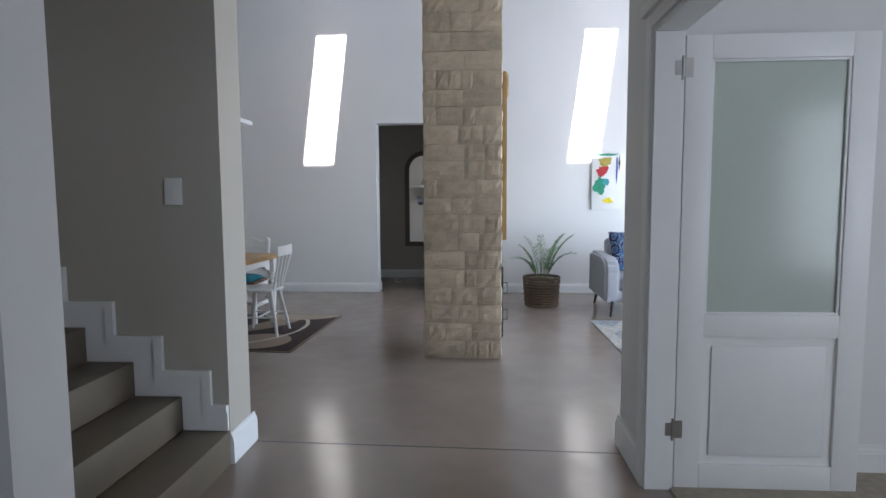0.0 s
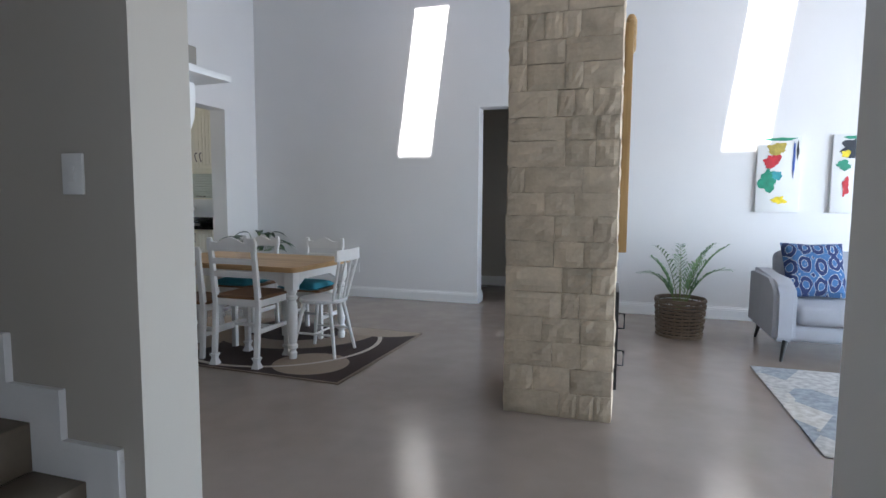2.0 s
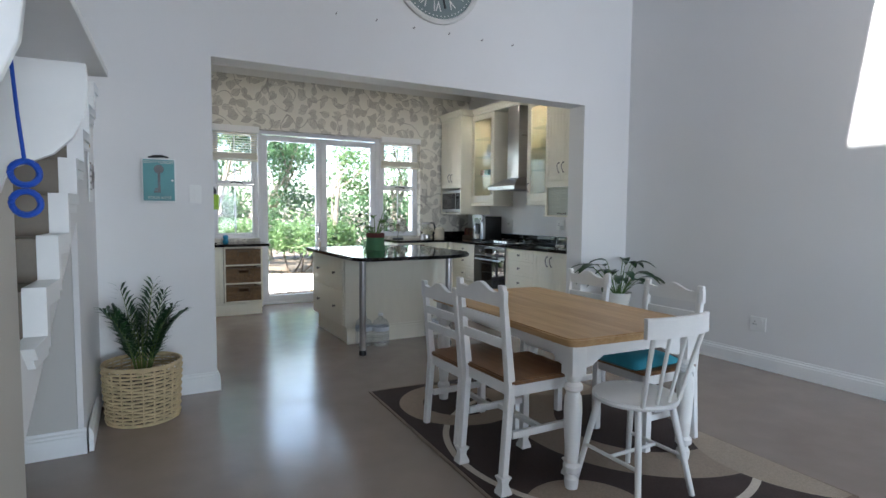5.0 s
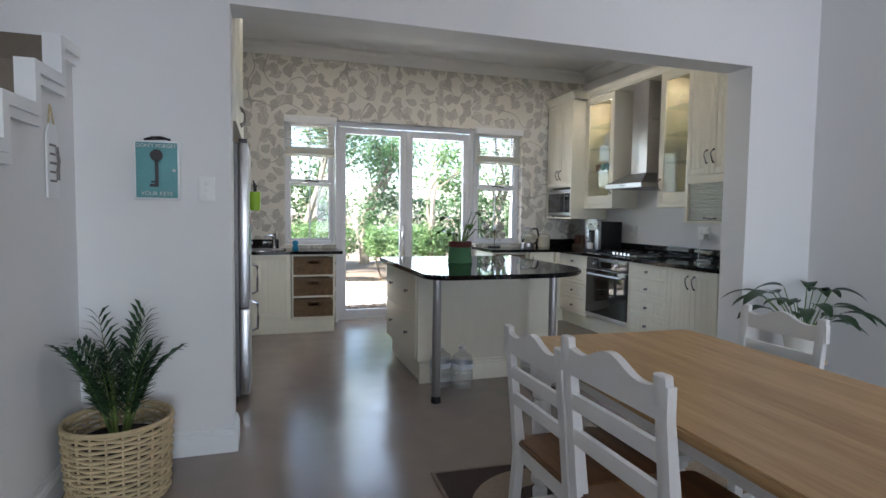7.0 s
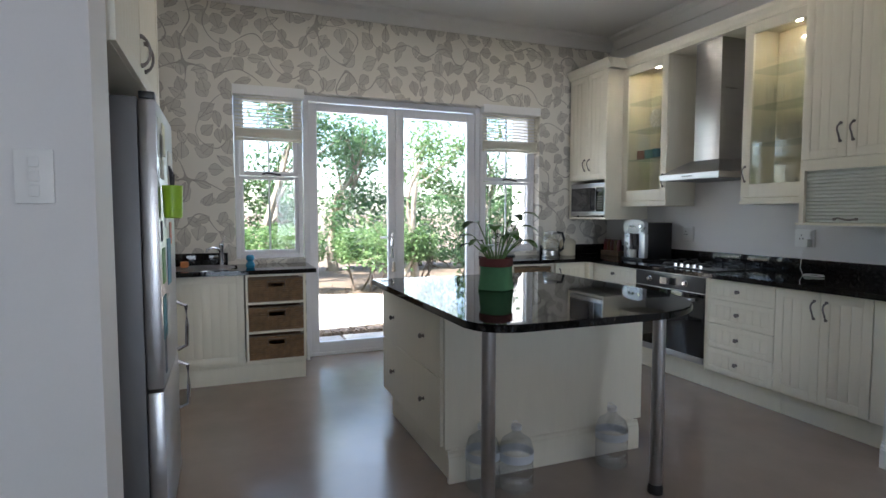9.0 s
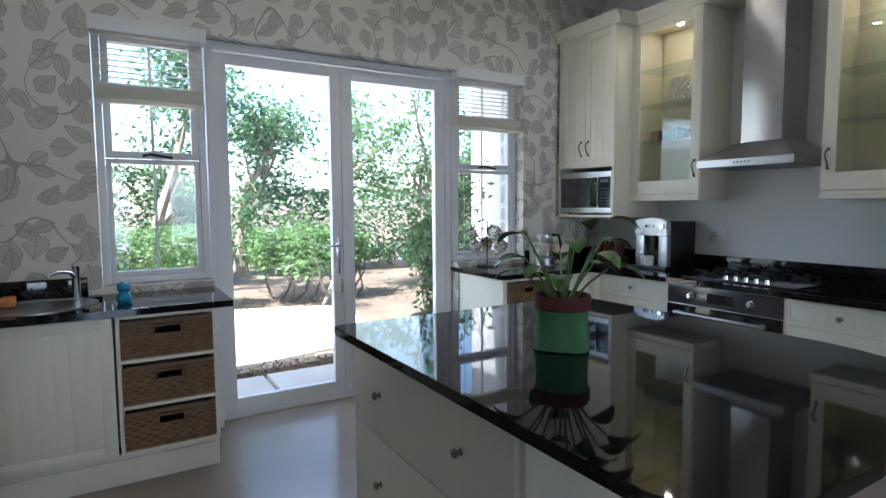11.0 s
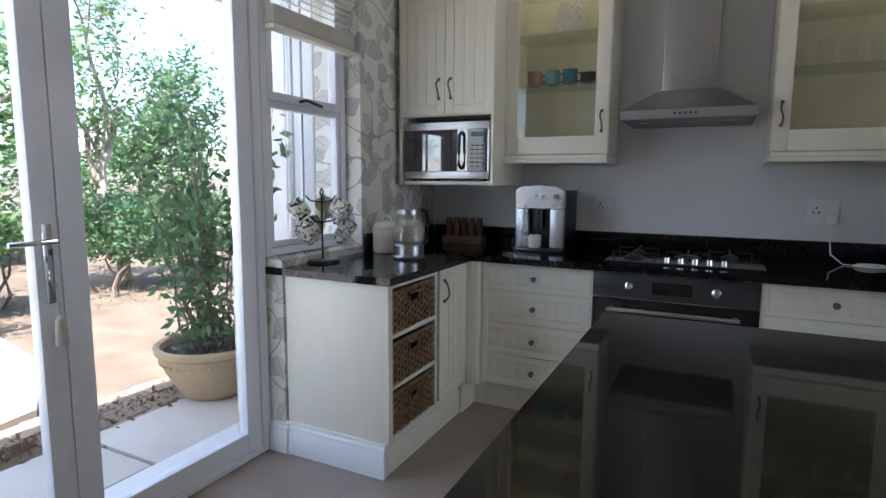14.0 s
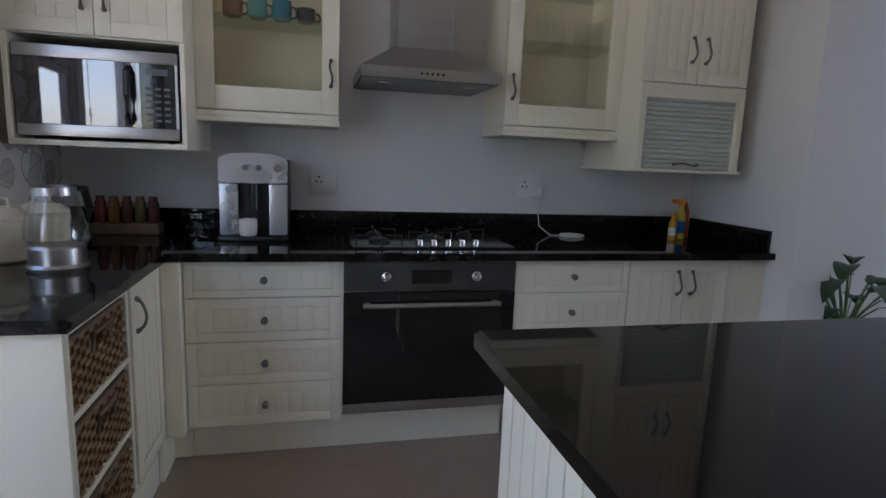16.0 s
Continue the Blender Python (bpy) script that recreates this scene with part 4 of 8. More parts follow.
# sink run under the left window
SINK = pose(-6.02, 2.86, 0, 0, 0, 90)
sc = thing("sink_cupboard", "cream base cupboard under the sink", "cabinet", SINK, "kitchen base units")
carcass(sc, 0, 1.08, 0.575, 0.165, 0.875)
plinth(sc, 0, 1.555, 0.05, 0.16)
for x0, x1, hx in ((0.0, 0.52, 0.06), (0.52, 1.08, 0.56)):
    f = front(sc, "door", x0, 0.175, x1, 0.872)
    pull(f, hx, 0.76)
bu2 = basket_unit(SINK, 1.09, 0.465, 0.575, "open cream unit holding three wicker drawers beside the sink")
for z in (0.184, 0.417, 0.651):
    wicker_drawer("wicker_drawer", SINK @ pose(1.113, 0.012, z + 0.001), 0.42, 0.185)
wt2 = thing("sink_worktop", "polished black granite worktop with a round steel sink", "worktop", ID)
bm = holed_wall(0, 0.878, 0.912, XW + 0.003, -5.99, LEFTK + 0.002, 4.50, [(-6.52, -6.12, 3.36, 3.90)])
for v in bm.verts:
    v.co = Vector((v.co.y, v.co.z, v.co.x))
part("slab", bm, M_GRANITE, wt2, smooth=False)
bm = B(); box(bm, XW + 0.004, LEFTK + 0.004, 0.9125, XW + 0.024, 3.83, 1.018, 0.002)
part("upstand", bm, M_GRANITE, wt2)
bm = B()
box(bm, XG + 0.07, 3.905, 0.905, XW + 0.004, 4.49, 0.911)
part("sill", bm, M_GRANITE, wt2)
sk = thing("round_sink", "round stainless steel inset sink", "sink", pose(-6.32, 3.63, 0.9125))
bm = B()
lathe(bm, [(0.255, 0.0), (0.255, 0.004), (0.24, 0.005), (0.20, 0.004), (0.19, -0.02), (0.185, -0.13), (0.15, -0.16), (0.02, -0.165)], 36)
part("bowl", bm, M_STEEL, sk)
bm = B(); lathe(bm, [(0.03, -0.160), (0.028, -0.156), (0.001, -0.156)], 18)
part("drain", bm, M_CHROME, sk)
tap = thing("sink_mixer_tap", "chrome single-lever kitchen mixer tap", "tap", pose(-6.55, 3.78, 0.9125))
bm = B(); lathe(bm, [(0.026, 0), (0.026, 0.008), (0.02, 0.012), (0.019, 0.15), (0.022, 0.155), (0.022, 0.185), (0.012, 0.195), (0.001, 0.196)], 18)
part("body", bm, M_CHROME, tap)
bm = B(); tube(bm, [(0, 0, 0.11), (0.05, -0.03, 0.150), (0.12, -0.075, 0.160), (0.17, -0.11, 0.150), (0.175, -0.113, 0.128)], 0.011, 12)
part("spout", bm, M_CHROME, tap)
bm = B(); tube(bm, [(0, 0, 0.19), (-0.02, 0.02, 0.215), (-0.03, 0.03, 0.245)], [0.009, 0.007, 0.009], 10)
part("lever", bm, M_CHROME, tap)

# island
isl = thing("kitchen_island", "cream grooved kitchen island with drawers and steel legs", "kitchen island", ID)
IX0, IX1, IY0, IY1 = -5.03, -3.93, 4.79, 6.04
bm = B()
box(bm, IX0 + 0.018, IY0 + 0.018, 0.17, IX1, IY1, 0.876)
part("body", bm, M_CREAM, isl)
bm = B()
skirting(bm, (IX1, IY0 + 0.03), (IX1, IY1 - 0.03), (1, 0), 0.165)
box(bm, IX0 + 0.06, IY0 + 0.05, 0.0, IX1, IY1 - 0.05, 0.168)
part("plinth", bm, M_CREAM, isl)
for x0, x1 in ((0.0, 1.06), ):
    for z0, z1 in ((0.18, 0.53), (0.53, 0.872)):
        bm = B()
        box(bm, IX0 + 0.02 + x0 + 0.002, IY0, z0 + 0.002, IX0 + 0.02 + x1 - 0.002, IY0 + 0.0175, z1 - 0.002, 0.002)
        f = part("drawer_front", bm, M_CREAM, isl)
        for kx in (x0 + 0.25, x1 - 0.25):
            kb = B()
            r = 0.015
            lathe(kb, [(r * 0.8, 0), (r * 0.45, 0.004), (r * 0.42, 0.012), (r * 0.9, 0.017), (r, 0.022), (r * 0.7, 0.028), (0.001, 0.030)], 14)
            kb.transform(Matrix.Translation((IX0 + 0.02 + kx, IY0, (z0 + z1) / 2)) @ Matrix.Rotation(radians(90), 4, 'X'))
            part("knob", kb, M_PEWTER, f, "round pewter knob")
# grooved doors on the window end
ie = thing("island_door", "cream grooved door on the island's end", "cabinet door", pose(IX0 - 0.002, IY1 - 0.01, 0, 0, 0, -90))
for x0, x1, hx in ((0.0, 0.56, 0.50), (0.56, 1.13, 0.62)):
    f = front(ie, "door_panel", x0, 0.18, x1, 0.872)
    pull(f, hx, 0.70)
bm = B()


def rounded(x0, y0, x1, y1, rs, n=7):
    pts = []
    for (cx, cy, sx, sy, a0), r in zip(((x0, y0, 1, 1, 180), (x1, y0, -1, 1, 270), (x1, y1, -1, -1, 0), (x0, y1, 1, -1, 90)), rs):
        for i in range(n):
            a = radians(a0 + 90 * i / (n - 1))
            pts.append((cx + sx * r + r * math.cos(a), cy + sy * r + r * math.sin(a)))
    return pts


prism(bm, rounded(-5.085, 4.73, -3.35, 6.125, (0.02, 0.17, 0.52, 0.02), 9), 2, 0.878, 0.912)
es = [e for e in bm.edges if abs(e.verts[0].co.z - e.verts[1].co.z) < 1e-6]
bmesh.ops.bevel(bm, geom=es, offset=0.006, segments=2, affect='EDGES')
solo("island_worktop_slab", bm, M_GRANITE, "polished black granite island slab with rounded corners", "worktop")
for ly in (4.82, 5.73):
    bm = B(); cyl(bm, -3.468, ly, 0.045, 0.877, 0.030, segs=24)
    lg = part("leg", bm, M_STEEL, isl, "brushed steel tube leg")
    bm = B(); lathe(bm, [(0.036, 0), (0.036, 0.03), (0.031, 0.045), (0.031, 0.046)], 24, -3.468, ly)
    part("rubber_foot", bm, M_BLACK, lg)

# fridge and the cupboard over it
fr = thing("fridge", "tall stainless steel fridge freezer covered with notes", "fridge", pose(-4.50, 3.57, 0))
bm = B(); box(bm, 0, -0.66, 0.05, 0.70, -0.065, 1.80, 0.008)
part("body", bm, mat("fridge_grey", (0.20, 0.20, 0.21), 0.45, 0.3, scale=6, vary=0.06, bump=0.05), fr, "dark grey side panels")
for z0, z1, hz in ((0.06, 0.66, 0.50), (0.67, 1.795, 0.80)):
    bm = B(); box(bm, 0, -0.063, z0, 0.70, 0.0, z1, 0.012)
    d_ = part("door", bm, M_STEEL, fr, "brushed steel door")
    bm = B(); tube(bm, [(0.06, 0.002, hz - 0.12), (0.06, 0.045, hz - 0.10), (0.06, 0.048, hz), (0.06, 0.045, hz + 0.10), (0.06, 0.002, hz + 0.12)], 0.010, 10)
    part("handle", bm, M_CHROME, d_)
for fx in (0.06, 0.64):
    for fy in (-0.10, -0.60):
        bm = B(); cyl(bm, fx, fy, 0.0, 0.05, 0.022, segs=12)
        part("foot", bm, M_BLACK, fr)
bm = B(); box(bm, 0.645, -0.06, 1.796, 0.695, -0.005, 1.822, 0.004)
part("hinge_cover", bm, M_BLACK, fr)
NOTE = [((0.62, 0.58, 0.50), 0.50, 1.50, 0.13, 0.18), ((0.12, 0.30, 0.42), 0.30, 1.05, 0.14, 0.20), ((0.75, 0.72, 0.66), 0.12, 1.42, 0.16, 0.22), ((0.20, 0.38, 0.16), 0.55, 1.08, 0.10, 0.14),
        ((0.70, 0.70, 0.68), 0.38, 1.30, 0.12, 0.16), ((0.55, 0.20, 0.15), 0.22, 1.22, 0.08, 0.10), ((0.66, 0.66, 0.62), 0.56, 1.58, 0.12, 0.15), ((0.70, 0.66, 0.50), 0.42, 1.60, 0.10, 0.13), ((0.03, 0.16, 0.20), 0.56, 0.86, 0.11, 0.17), ((0.68, 0.68, 0.66), 0.40, 0.84, 0.12, 0.17), ((0.05, 0.05, 0.06), 0.62, 1.25, 0.05, 0.08), ((0.15, 0.16, 0.18), 0.60, 0.72, 0.05, 0.16)]
for i, (c, x, z, w, h) in enumerate(NOTE):
    bm = B(); box(bm, x, 0.0005, z, x + w, 0.004, z + h)
    ob = solo("fridge_note", bm, mat("note_paper_%d" % i, c, 0.7, scale=14, vary=0.25, bump=0), "small paper note stuck to the fridge door", "note", m=pose(-4.50, 3.57, 0))
    ob["group"] = "fridge notes"
pch = thing("magnetic_pen_holder", "lime green magnetic pen holder with pens", "pen holder", pose(-3.88, 3.572, 1.34))
bm = B(); lathe(bm, [(0.028, 0.0), (0.034, 0.005), (0.038, 0.13), (0.034, 0.13), (0.03, 0.01), (0.001, 0.008)], 16, 0, 0.04)
part("cup", bm, mat("lime_plastic", (0.35, 0.60, 0.03), 0.35, bump=0), pch)
for i in range(4):
    bm = B(); rod(bm, (-0.018 + i * 0.012, 0.04, 0.012), (-0.026 + i * 0.018, 0.03 + 0.006 * i, 0.21 - 0.012 * i), 0.0045, segs=8)
    part("pen", bm, M_BLACK, pch)
fc = thing("fridge_cupboard", "cream cupboard above the fridge", "cabinet", pose(-3.29, 3.52, 0, 0, 0, 180))
carcass(fc, 0, 1.22, 0.64, 1.86, 2.90)
for x0, x1, hx in ((0.0, 0.61, 0.56), (0.61, 1.22, 0.66)):
    f = front(fc, "door", x0, 1.86, x1, 2.90)
    pull(f, hx, 1.98)
bm = B(); box(bm, -4.54, 2.86, 0.0, -4.515, 3.50, 1.858, 0.002)
solo("fridge_side_panel", bm, M_CREAM, "cream tall panel beside the fridge", "panel")
bm = B(); prism(bm, [(3.52, 2.90), (3.535, 2.90), (3.54, 2.93), (3.575, 2.97), (3.58, 2.985), (3.52, 2.985)], 0, -4.515, -3.28)
part("crown", bm, M_CREAM, fc).matrix_parent_inverse = pose(-3.29, 3.52, 0, 0, 0, 180).inverted()

# ceiling downlights
for x, y in ((-5.66, 4.15), (-5.66, 5.37), (-5.66, 6.635), (-4.1, 4.15), (-4.1, 6.635)):
    dl = thing("ceiling_downlight", "small lit round ceiling downlight", "downlight", pose(x, y, KCEIL - 0.006), "ceiling downlights")
    bm = B(); lathe(bm, [(0.034, 0.0), (0.05, 0.0), (0.052, 0.0055), (0.034, 0.0055)], 24)
    part("ring", bm, M_CHROME, dl)
    bm = B(); cyl(bm, 0, 0, 0.001, 0.005, 0.033, segs=20)
    part("bulb", bm, LAMP_ON, dl, "glowing bulb")

# window frames: a pair of glazed doors between two side windows
win = thing("french_doors", "white aluminium glazed double doors, closed, to the garden", "glazed doors", ID)
tagged(win, kind="structure")
x0, x1 = XG, XG + 0.06


def frame_rect(parent, name, y0, y1, z0, z1, t, xa, xb, tb=None):
    bm = B()
    tb = t if tb is None else tb
    box(bm, xa, y0, z0, xb, y0 + t, z1, 0.004)
    box(bm, xa, y1 - t, z0, xb, y1, z1, 0.004)
    box(bm, xa, y0 + t, z1 - t, xb, y1 - t, z1, 0.004)
    if tb:
        box(bm, xa, y0 + t, z0, xb, y1 - t, z0 + tb, 0.004)
    return part(name, bm, M_FRAME, parent)


def pane(parent, y0, y1, z0, z1, x=XG + 0.03):
    bm = B(); box(bm, x - 0.002, y0, z0, x + 0.002, y1, z1)
    ob = part("pane", bm, M_GLASS, parent, "clear glass pane")
    ob.visible_shadow = False


frame_rect(win, "outer_frame", 4.505, 6.305, 0.0, 2.45, 0.05, XG - 0.01, XG + 0.065, 0.03)
for y0, y1 in ((4.556, 5.393), (5.397, 6.254)):
    lf = frame_rect(win, "door_leaf", y0, y1, 0.032, 2.387, 0.075 if y0 < 5 else 0.085, XG, XG + 0.052, 0.096)
    pane(lf, y0 + 0.07, y1 - 0.07, 0.12, 2.32)
    if y0 < 5:
        bm = B()
        box(bm, XG + 0.053, 5.340, 0.92, XG + 0.060, 5.370, 1.18, 0.003)
        rod(bm, (XG + 0.06, 5.355, 1.125), (XG + 0.10, 5.355, 1.125), 0.008)
        rod(bm, (XG + 0.10, 5.360, 1.125), (XG + 0.10, 5.225, 1.125), 0.008)
        cyl(bm, XG + 0.063, 5.355, 1.0, 1.03, 0.006)
        part("handle", bm, M_CHROME, lf, "silver lever handle")
ks = thing("key_tassel", "door key with a pale tassel hanging from the lock", "key", ID)
bm = B(); rod(bm, (XG + 0.062, 5.355, 0.985), (XG + 0.09, 5.355, 0.985), 0.006); tube(bm, [(XG + 0.088, 5.355, 0.98), (XG + 0.09, 5.357, 0.93), (XG + 0.09, 5.360, 0.88)], 0.002, 6)
part("key", bm, M_CHROME, ks)
bm = B(); lathe(bm, [(0.004, 0.0), (0.015, -0.01), (0.017, -0.05), (0.020, -0.10), (0.001, -0.102)], 12, XG + 0.09, 5.360, 0.885)
part("tassel", bm, mat("tassel_thread", (0.55, 0.50, 0.42), 0.9, scale=40, vary=0.2, bump=0.4), ks)
for i, (y0, y1) in enumerate(((3.905, 4.495), (6.315, 6.965))):
    w = thing("window_%d" % (i + 1), "white side window with top vent and a wooden blind", "window", ID)
    tagged(w, kind="structure")
    frame_rect(w, "window_frame", y0, y1, 0.955, 2.45, 0.04, XG, XG + 0.06)
    vent = frame_rect(w, "vent_sash", y0 + 0.042, y1 - 0.042, 1.70, 2.408, 0.04, XG + 0.005, XG + 0.058)
    low = frame_rect(w, "lower_sash", y0 + 0.042, y1 - 0.042, 0.997, 1.695, 0.03, XG + 0.008, XG + 0.05)
    pane(vent, y0 + 0.08, y1 - 0.08, 1.738, 2.37)
    pane(low, y0 + 0.07, y1 - 0.07, 1.025, 1.667)
    bm = B(); box(bm, XG + 0.012, (y0 + y1) / 2 - 0.008, 1.026, XG + 0.024, (y0 + y1) / 2 + 0.008, 1.666); box(bm, XG + 0.012, (y0 + y1) / 2 - 0.008, 1.739, XG + 0.024, (y0 + y1) / 2 + 0.008, 2.369)
    part("glazing_bar", bm, M_FRAME, w)
    bm = B(); tube(bm, [(XG + 0.06, (y0 + y1) / 2 - 0.06, 1.715), (XG + 0.075, (y0 + y1) / 2 - 0.02, 1.725), (XG + 0.075, (y0 + y1) / 2 + 0.05, 1.715), (XG + 0.075, (y0 + y1) / 2 + 0.10, 1.708)], 0.008, 8)
    part("catch", bm, M_BLACK, w, "black window catch")
    bl = thing("venetian_blind", "cream wooden venetian blind, half raised", "blind", ID, "window blinds")
    bm = B(); box(bm, XG + 0.075, y0 - 0.01, 2.395, XW + 0.012, y1 + 0.01, 2.478, 0.003)
    part("pelmet", bm, M_TRIM, bl)
    M_SLAT = M_CREAM
    for k in range(9):
        z = 2.375 - k * 0.032
        bm = B()
        box(bm, -0.025, y0 + 0.01, -0.0015, 0.025, y1 - 0.01, 0.0015)
        bm.transform(Matrix.Translation((XG + 0.115, 0, z)) @ Matrix.Rotation(radians(18), 4, 'Y'))
        part("slat", bm, M_SLAT, bl, smooth=False)
    for k in range(13):
        z = 2.105 - k * 0.0058
        bm = B(); box(bm, XG + 0.09 + random.uniform(-0.002, 0.002), y0 + 0.01, z, XG + 0.14, y1 - 0.01, z + 0.0035)
        part("slat", bm, M_SLAT, bl, smooth=False)
    bm = B(); box(bm, XG + 0.088, y0 + 0.008, 2.005, XG + 0.142, y1 - 0.008, 2.028, 0.003)
    part("bottom_rail", bm, M_SLAT, bl)
    bm = B()
    for yy in (y0 + 0.12, y1 - 0.12):
        tube(bm, [(XG + 0.088, yy, 2.395), (XG + 0.086, yy, 2.02)], 0.0015, 5)
    part("ladder_cord", bm, M_PLASTIC, bl)
    if i == 1:
        bm = B(); tube(bm, [(XG + 0.145, y0 + 0.06, 2.395), (XG + 0.147, y0 + 0.065, 1.85), (XG + 0.146, y0 + 0.06, 1.55), (XG + 0.15, y0 + 0.05, 1.46), (XG + 0.15, y0 + 0.07, 1.43), (XG + 0.15, y0 + 0.085, 1.47), (XG + 0.147, y0 + 0.065, 1.5), (XG + 0.147, y0 + 0.06, 1.02)], 0.002, 6)
        part("pull_cord", bm, M_PLASTIC, bl)


# ---- garden ----
def mesh_object(name, verts, faces, material, smooth=False):
    me = bpy.data.meshes.new(name)
    me.from_pydata(verts, [], faces)
    me.materials.append(material)
    me.update()
    return me


def leaf_mesh(name, centres, size, material, rng, up=0.35, slim=0.45, spread=0.4):
    """Many small pointed leaves, each folded along its rib, at the given centres."""
    n = len(centres)
    c = np.asarray(centres, float)
    d = rng.normal(size=(n, 3))
    d[:, 2] = d[:, 2] * 0.6 - 0.15
    d /= np.linalg.norm(d, axis=1)[:, None]
    h = rng.normal(size=(n, 3)) + np.array([0, 0, 1.2])
    s = np.cross(d, h)
    s /= np.linalg.norm(s, axis=1)[:, None]
    nn = np.cross(s, d)
    L = size * rng.uniform(1 - spread, 1 + spread, n)[:, None]
    W = L * slim * 0.5
    v = np.empty((n, 4, 3))
    v[:, 0] = c
    v[:, 1] = c + d * L * 0.45 + s * W - nn * L * 0.05
    v[:, 2] = c + d * L
    v[:, 3] = c + d * L * 0.45 - s * W - nn * L * 0.05
    f = np.arange(n * 4).reshape(n, 4)
    tri = np.concatenate([f[:, [0, 1, 2]], f[:, [0, 2, 3]]])
    return mesh_object(name, v.reshape(-1, 3).tolist(), tri.tolist(), material)


M_LEAF = leaf_mat("garden_leaf", (0.05, 0.11, 0.045), (0.16, 0.28, 0.12), 0.35, 0.5)
M_LEAF2 = leaf_mat("light_garden_leaf", (0.07, 0.15, 0.05), (0.24, 0.36, 0.15), 0.35, 0.5)
M_LEAFD = leaf_mat("dark_garden_leaf", (0.02, 0.05, 0.012), (0.07, 0.13, 0.03), 0.35, 0.2)
M_BARK = mat("pale_bark", (0.30, 0.25, 0.19), 0.9, scale=9, vary=0.3, bump=0.6, fine=50, dist=0.02)
M_TWIG = mat("twig_bark", (0.14, 0.10, 0.07), 0.9, scale=20, vary=0.3, bump=0.4)
M_PAVE = mat("pale_paving", (0.60, 0.55, 0.48), 0.85, scale=2.5, vary=0.14, bump=0.3, fine=60, coords="World", rand=0.06)
M_BRICKEDGE = mat("brick_edging", (0.33, 0.25, 0.18), 0.9, scale=9, vary=0.2, bump=0.4, rand=0.15)
M_TERRA = mat("stoneware_pot", (0.42, 0.30, 0.17), 0.6, scale=7, vary=0.2, bump=0.3, fine=60)

bm = B()
box(bm, -7.1, -6, -0.25, -6.92, 14, -0.02)
structure("house_base", bm, M_WALL, "white plastered house base", "wall")
bm = B()
bmesh.ops.create_grid(bm, x_segments=60, y_segments=60, size=60, matrix=Matrix.Translation((-66.9, 5, -0.10)))
for v in bm.verts:
    v.co.z += 0.03 * noise.noise(v.co * 0.7) + max(0.0, (-13.0 - v.co.x)) * 0.004
bmesh.ops.create_grid(bm, x_segments=1, y_segments=1, size=900, matrix=Matrix.Translation((0, 0, -0.35)))
structure("ground", bm, mat("garden_soil", (0.15, 0.11, 0.075), 0.95, scale=3, vary=0.4, bump=0.6, fine=40, coords="World", dist=0.03), "brown garden soil with leaf litter", "ground", smooth=True)
# terrace: pale slabs, then a wide sunlit court
pav = thing("terrace", "sunlit pale stone paving outside the glazed doors", "paving", ID)
tagged(pav, kind="structure")
slab_mesh = {}
for i in range(7):
    y0 = 2.2 + i * 0.95
    for j, (xa, xb) in enumerate(((-7.72, -7.12), )):
        bm = B(); box(bm, 0, 0, -0.06, xb - xa - 0.03, 0.92, 0.0, 0.008)
        ob = part("slab", bm, M_PAVE, pav)
        ob.location = (xa + 0.015, y0, -0.035 + random.uniform(-0.004, 0.004))
bm = B()
prism(bm, [(-8.0, -3.0), (-8.05, 3.0), (-8.15, 5.2), (-8.35, 6.1), (-9.2, 6.6), (-10.6, 6.9), (-11.2, 5.0), (-10.9, 2.6), (-11.3, -3.0)], 2, -0.16, -0.045)
part("court", bm, M_PAVE, pav, "wide pale paved court")
bm = B(); box(bm, 0, 0, -0.08, 0.20, 0.095, 0.0, 0.008)
bk = finish(bm, "brick", M_BRICKEDGE)
for i in range(34):
    ob = new("brick", bk)
    ob.parent = pav
    y = 2.4 + i * 0.107
    ob.location = (-8.03 - 0.28 * max(0, (y - 4.8) / 1.5) ** 2 + random.uniform(-0.01, 0.01), y, -0.03 + random.uniform(-0.008, 0.004))
    ob.rotation_euler[2] = random.uniform(-0.06, 0.06)
for i in range(13):
    for j in range(4):
        ob = new("brick", bk)
        ob.parent = pav
        ob.location = (-8.16 + j * 0.212 + random.uniform(-0.012, 0.012), 5.85 + i * 0.103 + (j % 2) * 0.05, -0.042 + random.uniform(-0.008, 0.004))
        ob.rotation_euler[2] = random.uniform(-0.08, 0.08)
# leaf litter along the joints
rng = np.random.default_rng(5)
pts = np.stack([rng.normal(-7.86, 0.09, 1500), rng.uniform(2.0, 8.0, 1500), np.full(1500, -0.03) + rng.uniform(0, 0.012, 1500)], 1)
pts2 = np.stack([rng.normal(-11.2, 0.35, 2500), rng.uniform(-2, 9.0, 2500), np.full(2500, -0.045) + rng.uniform(0, 0.02, 2500)], 1)
lit = leaf_mesh("leaf_litter", np.concatenate([pts, pts2]), 0.035, leaf_mat("dry_leaf", (0.10, 0.06, 0.03), (0.22, 0.15, 0.08), 0.8, 0), rng)
tagged(new("leaf_litter", lit), "dry brown leaf litter on the paving joints", "leaves", kind="stuff")


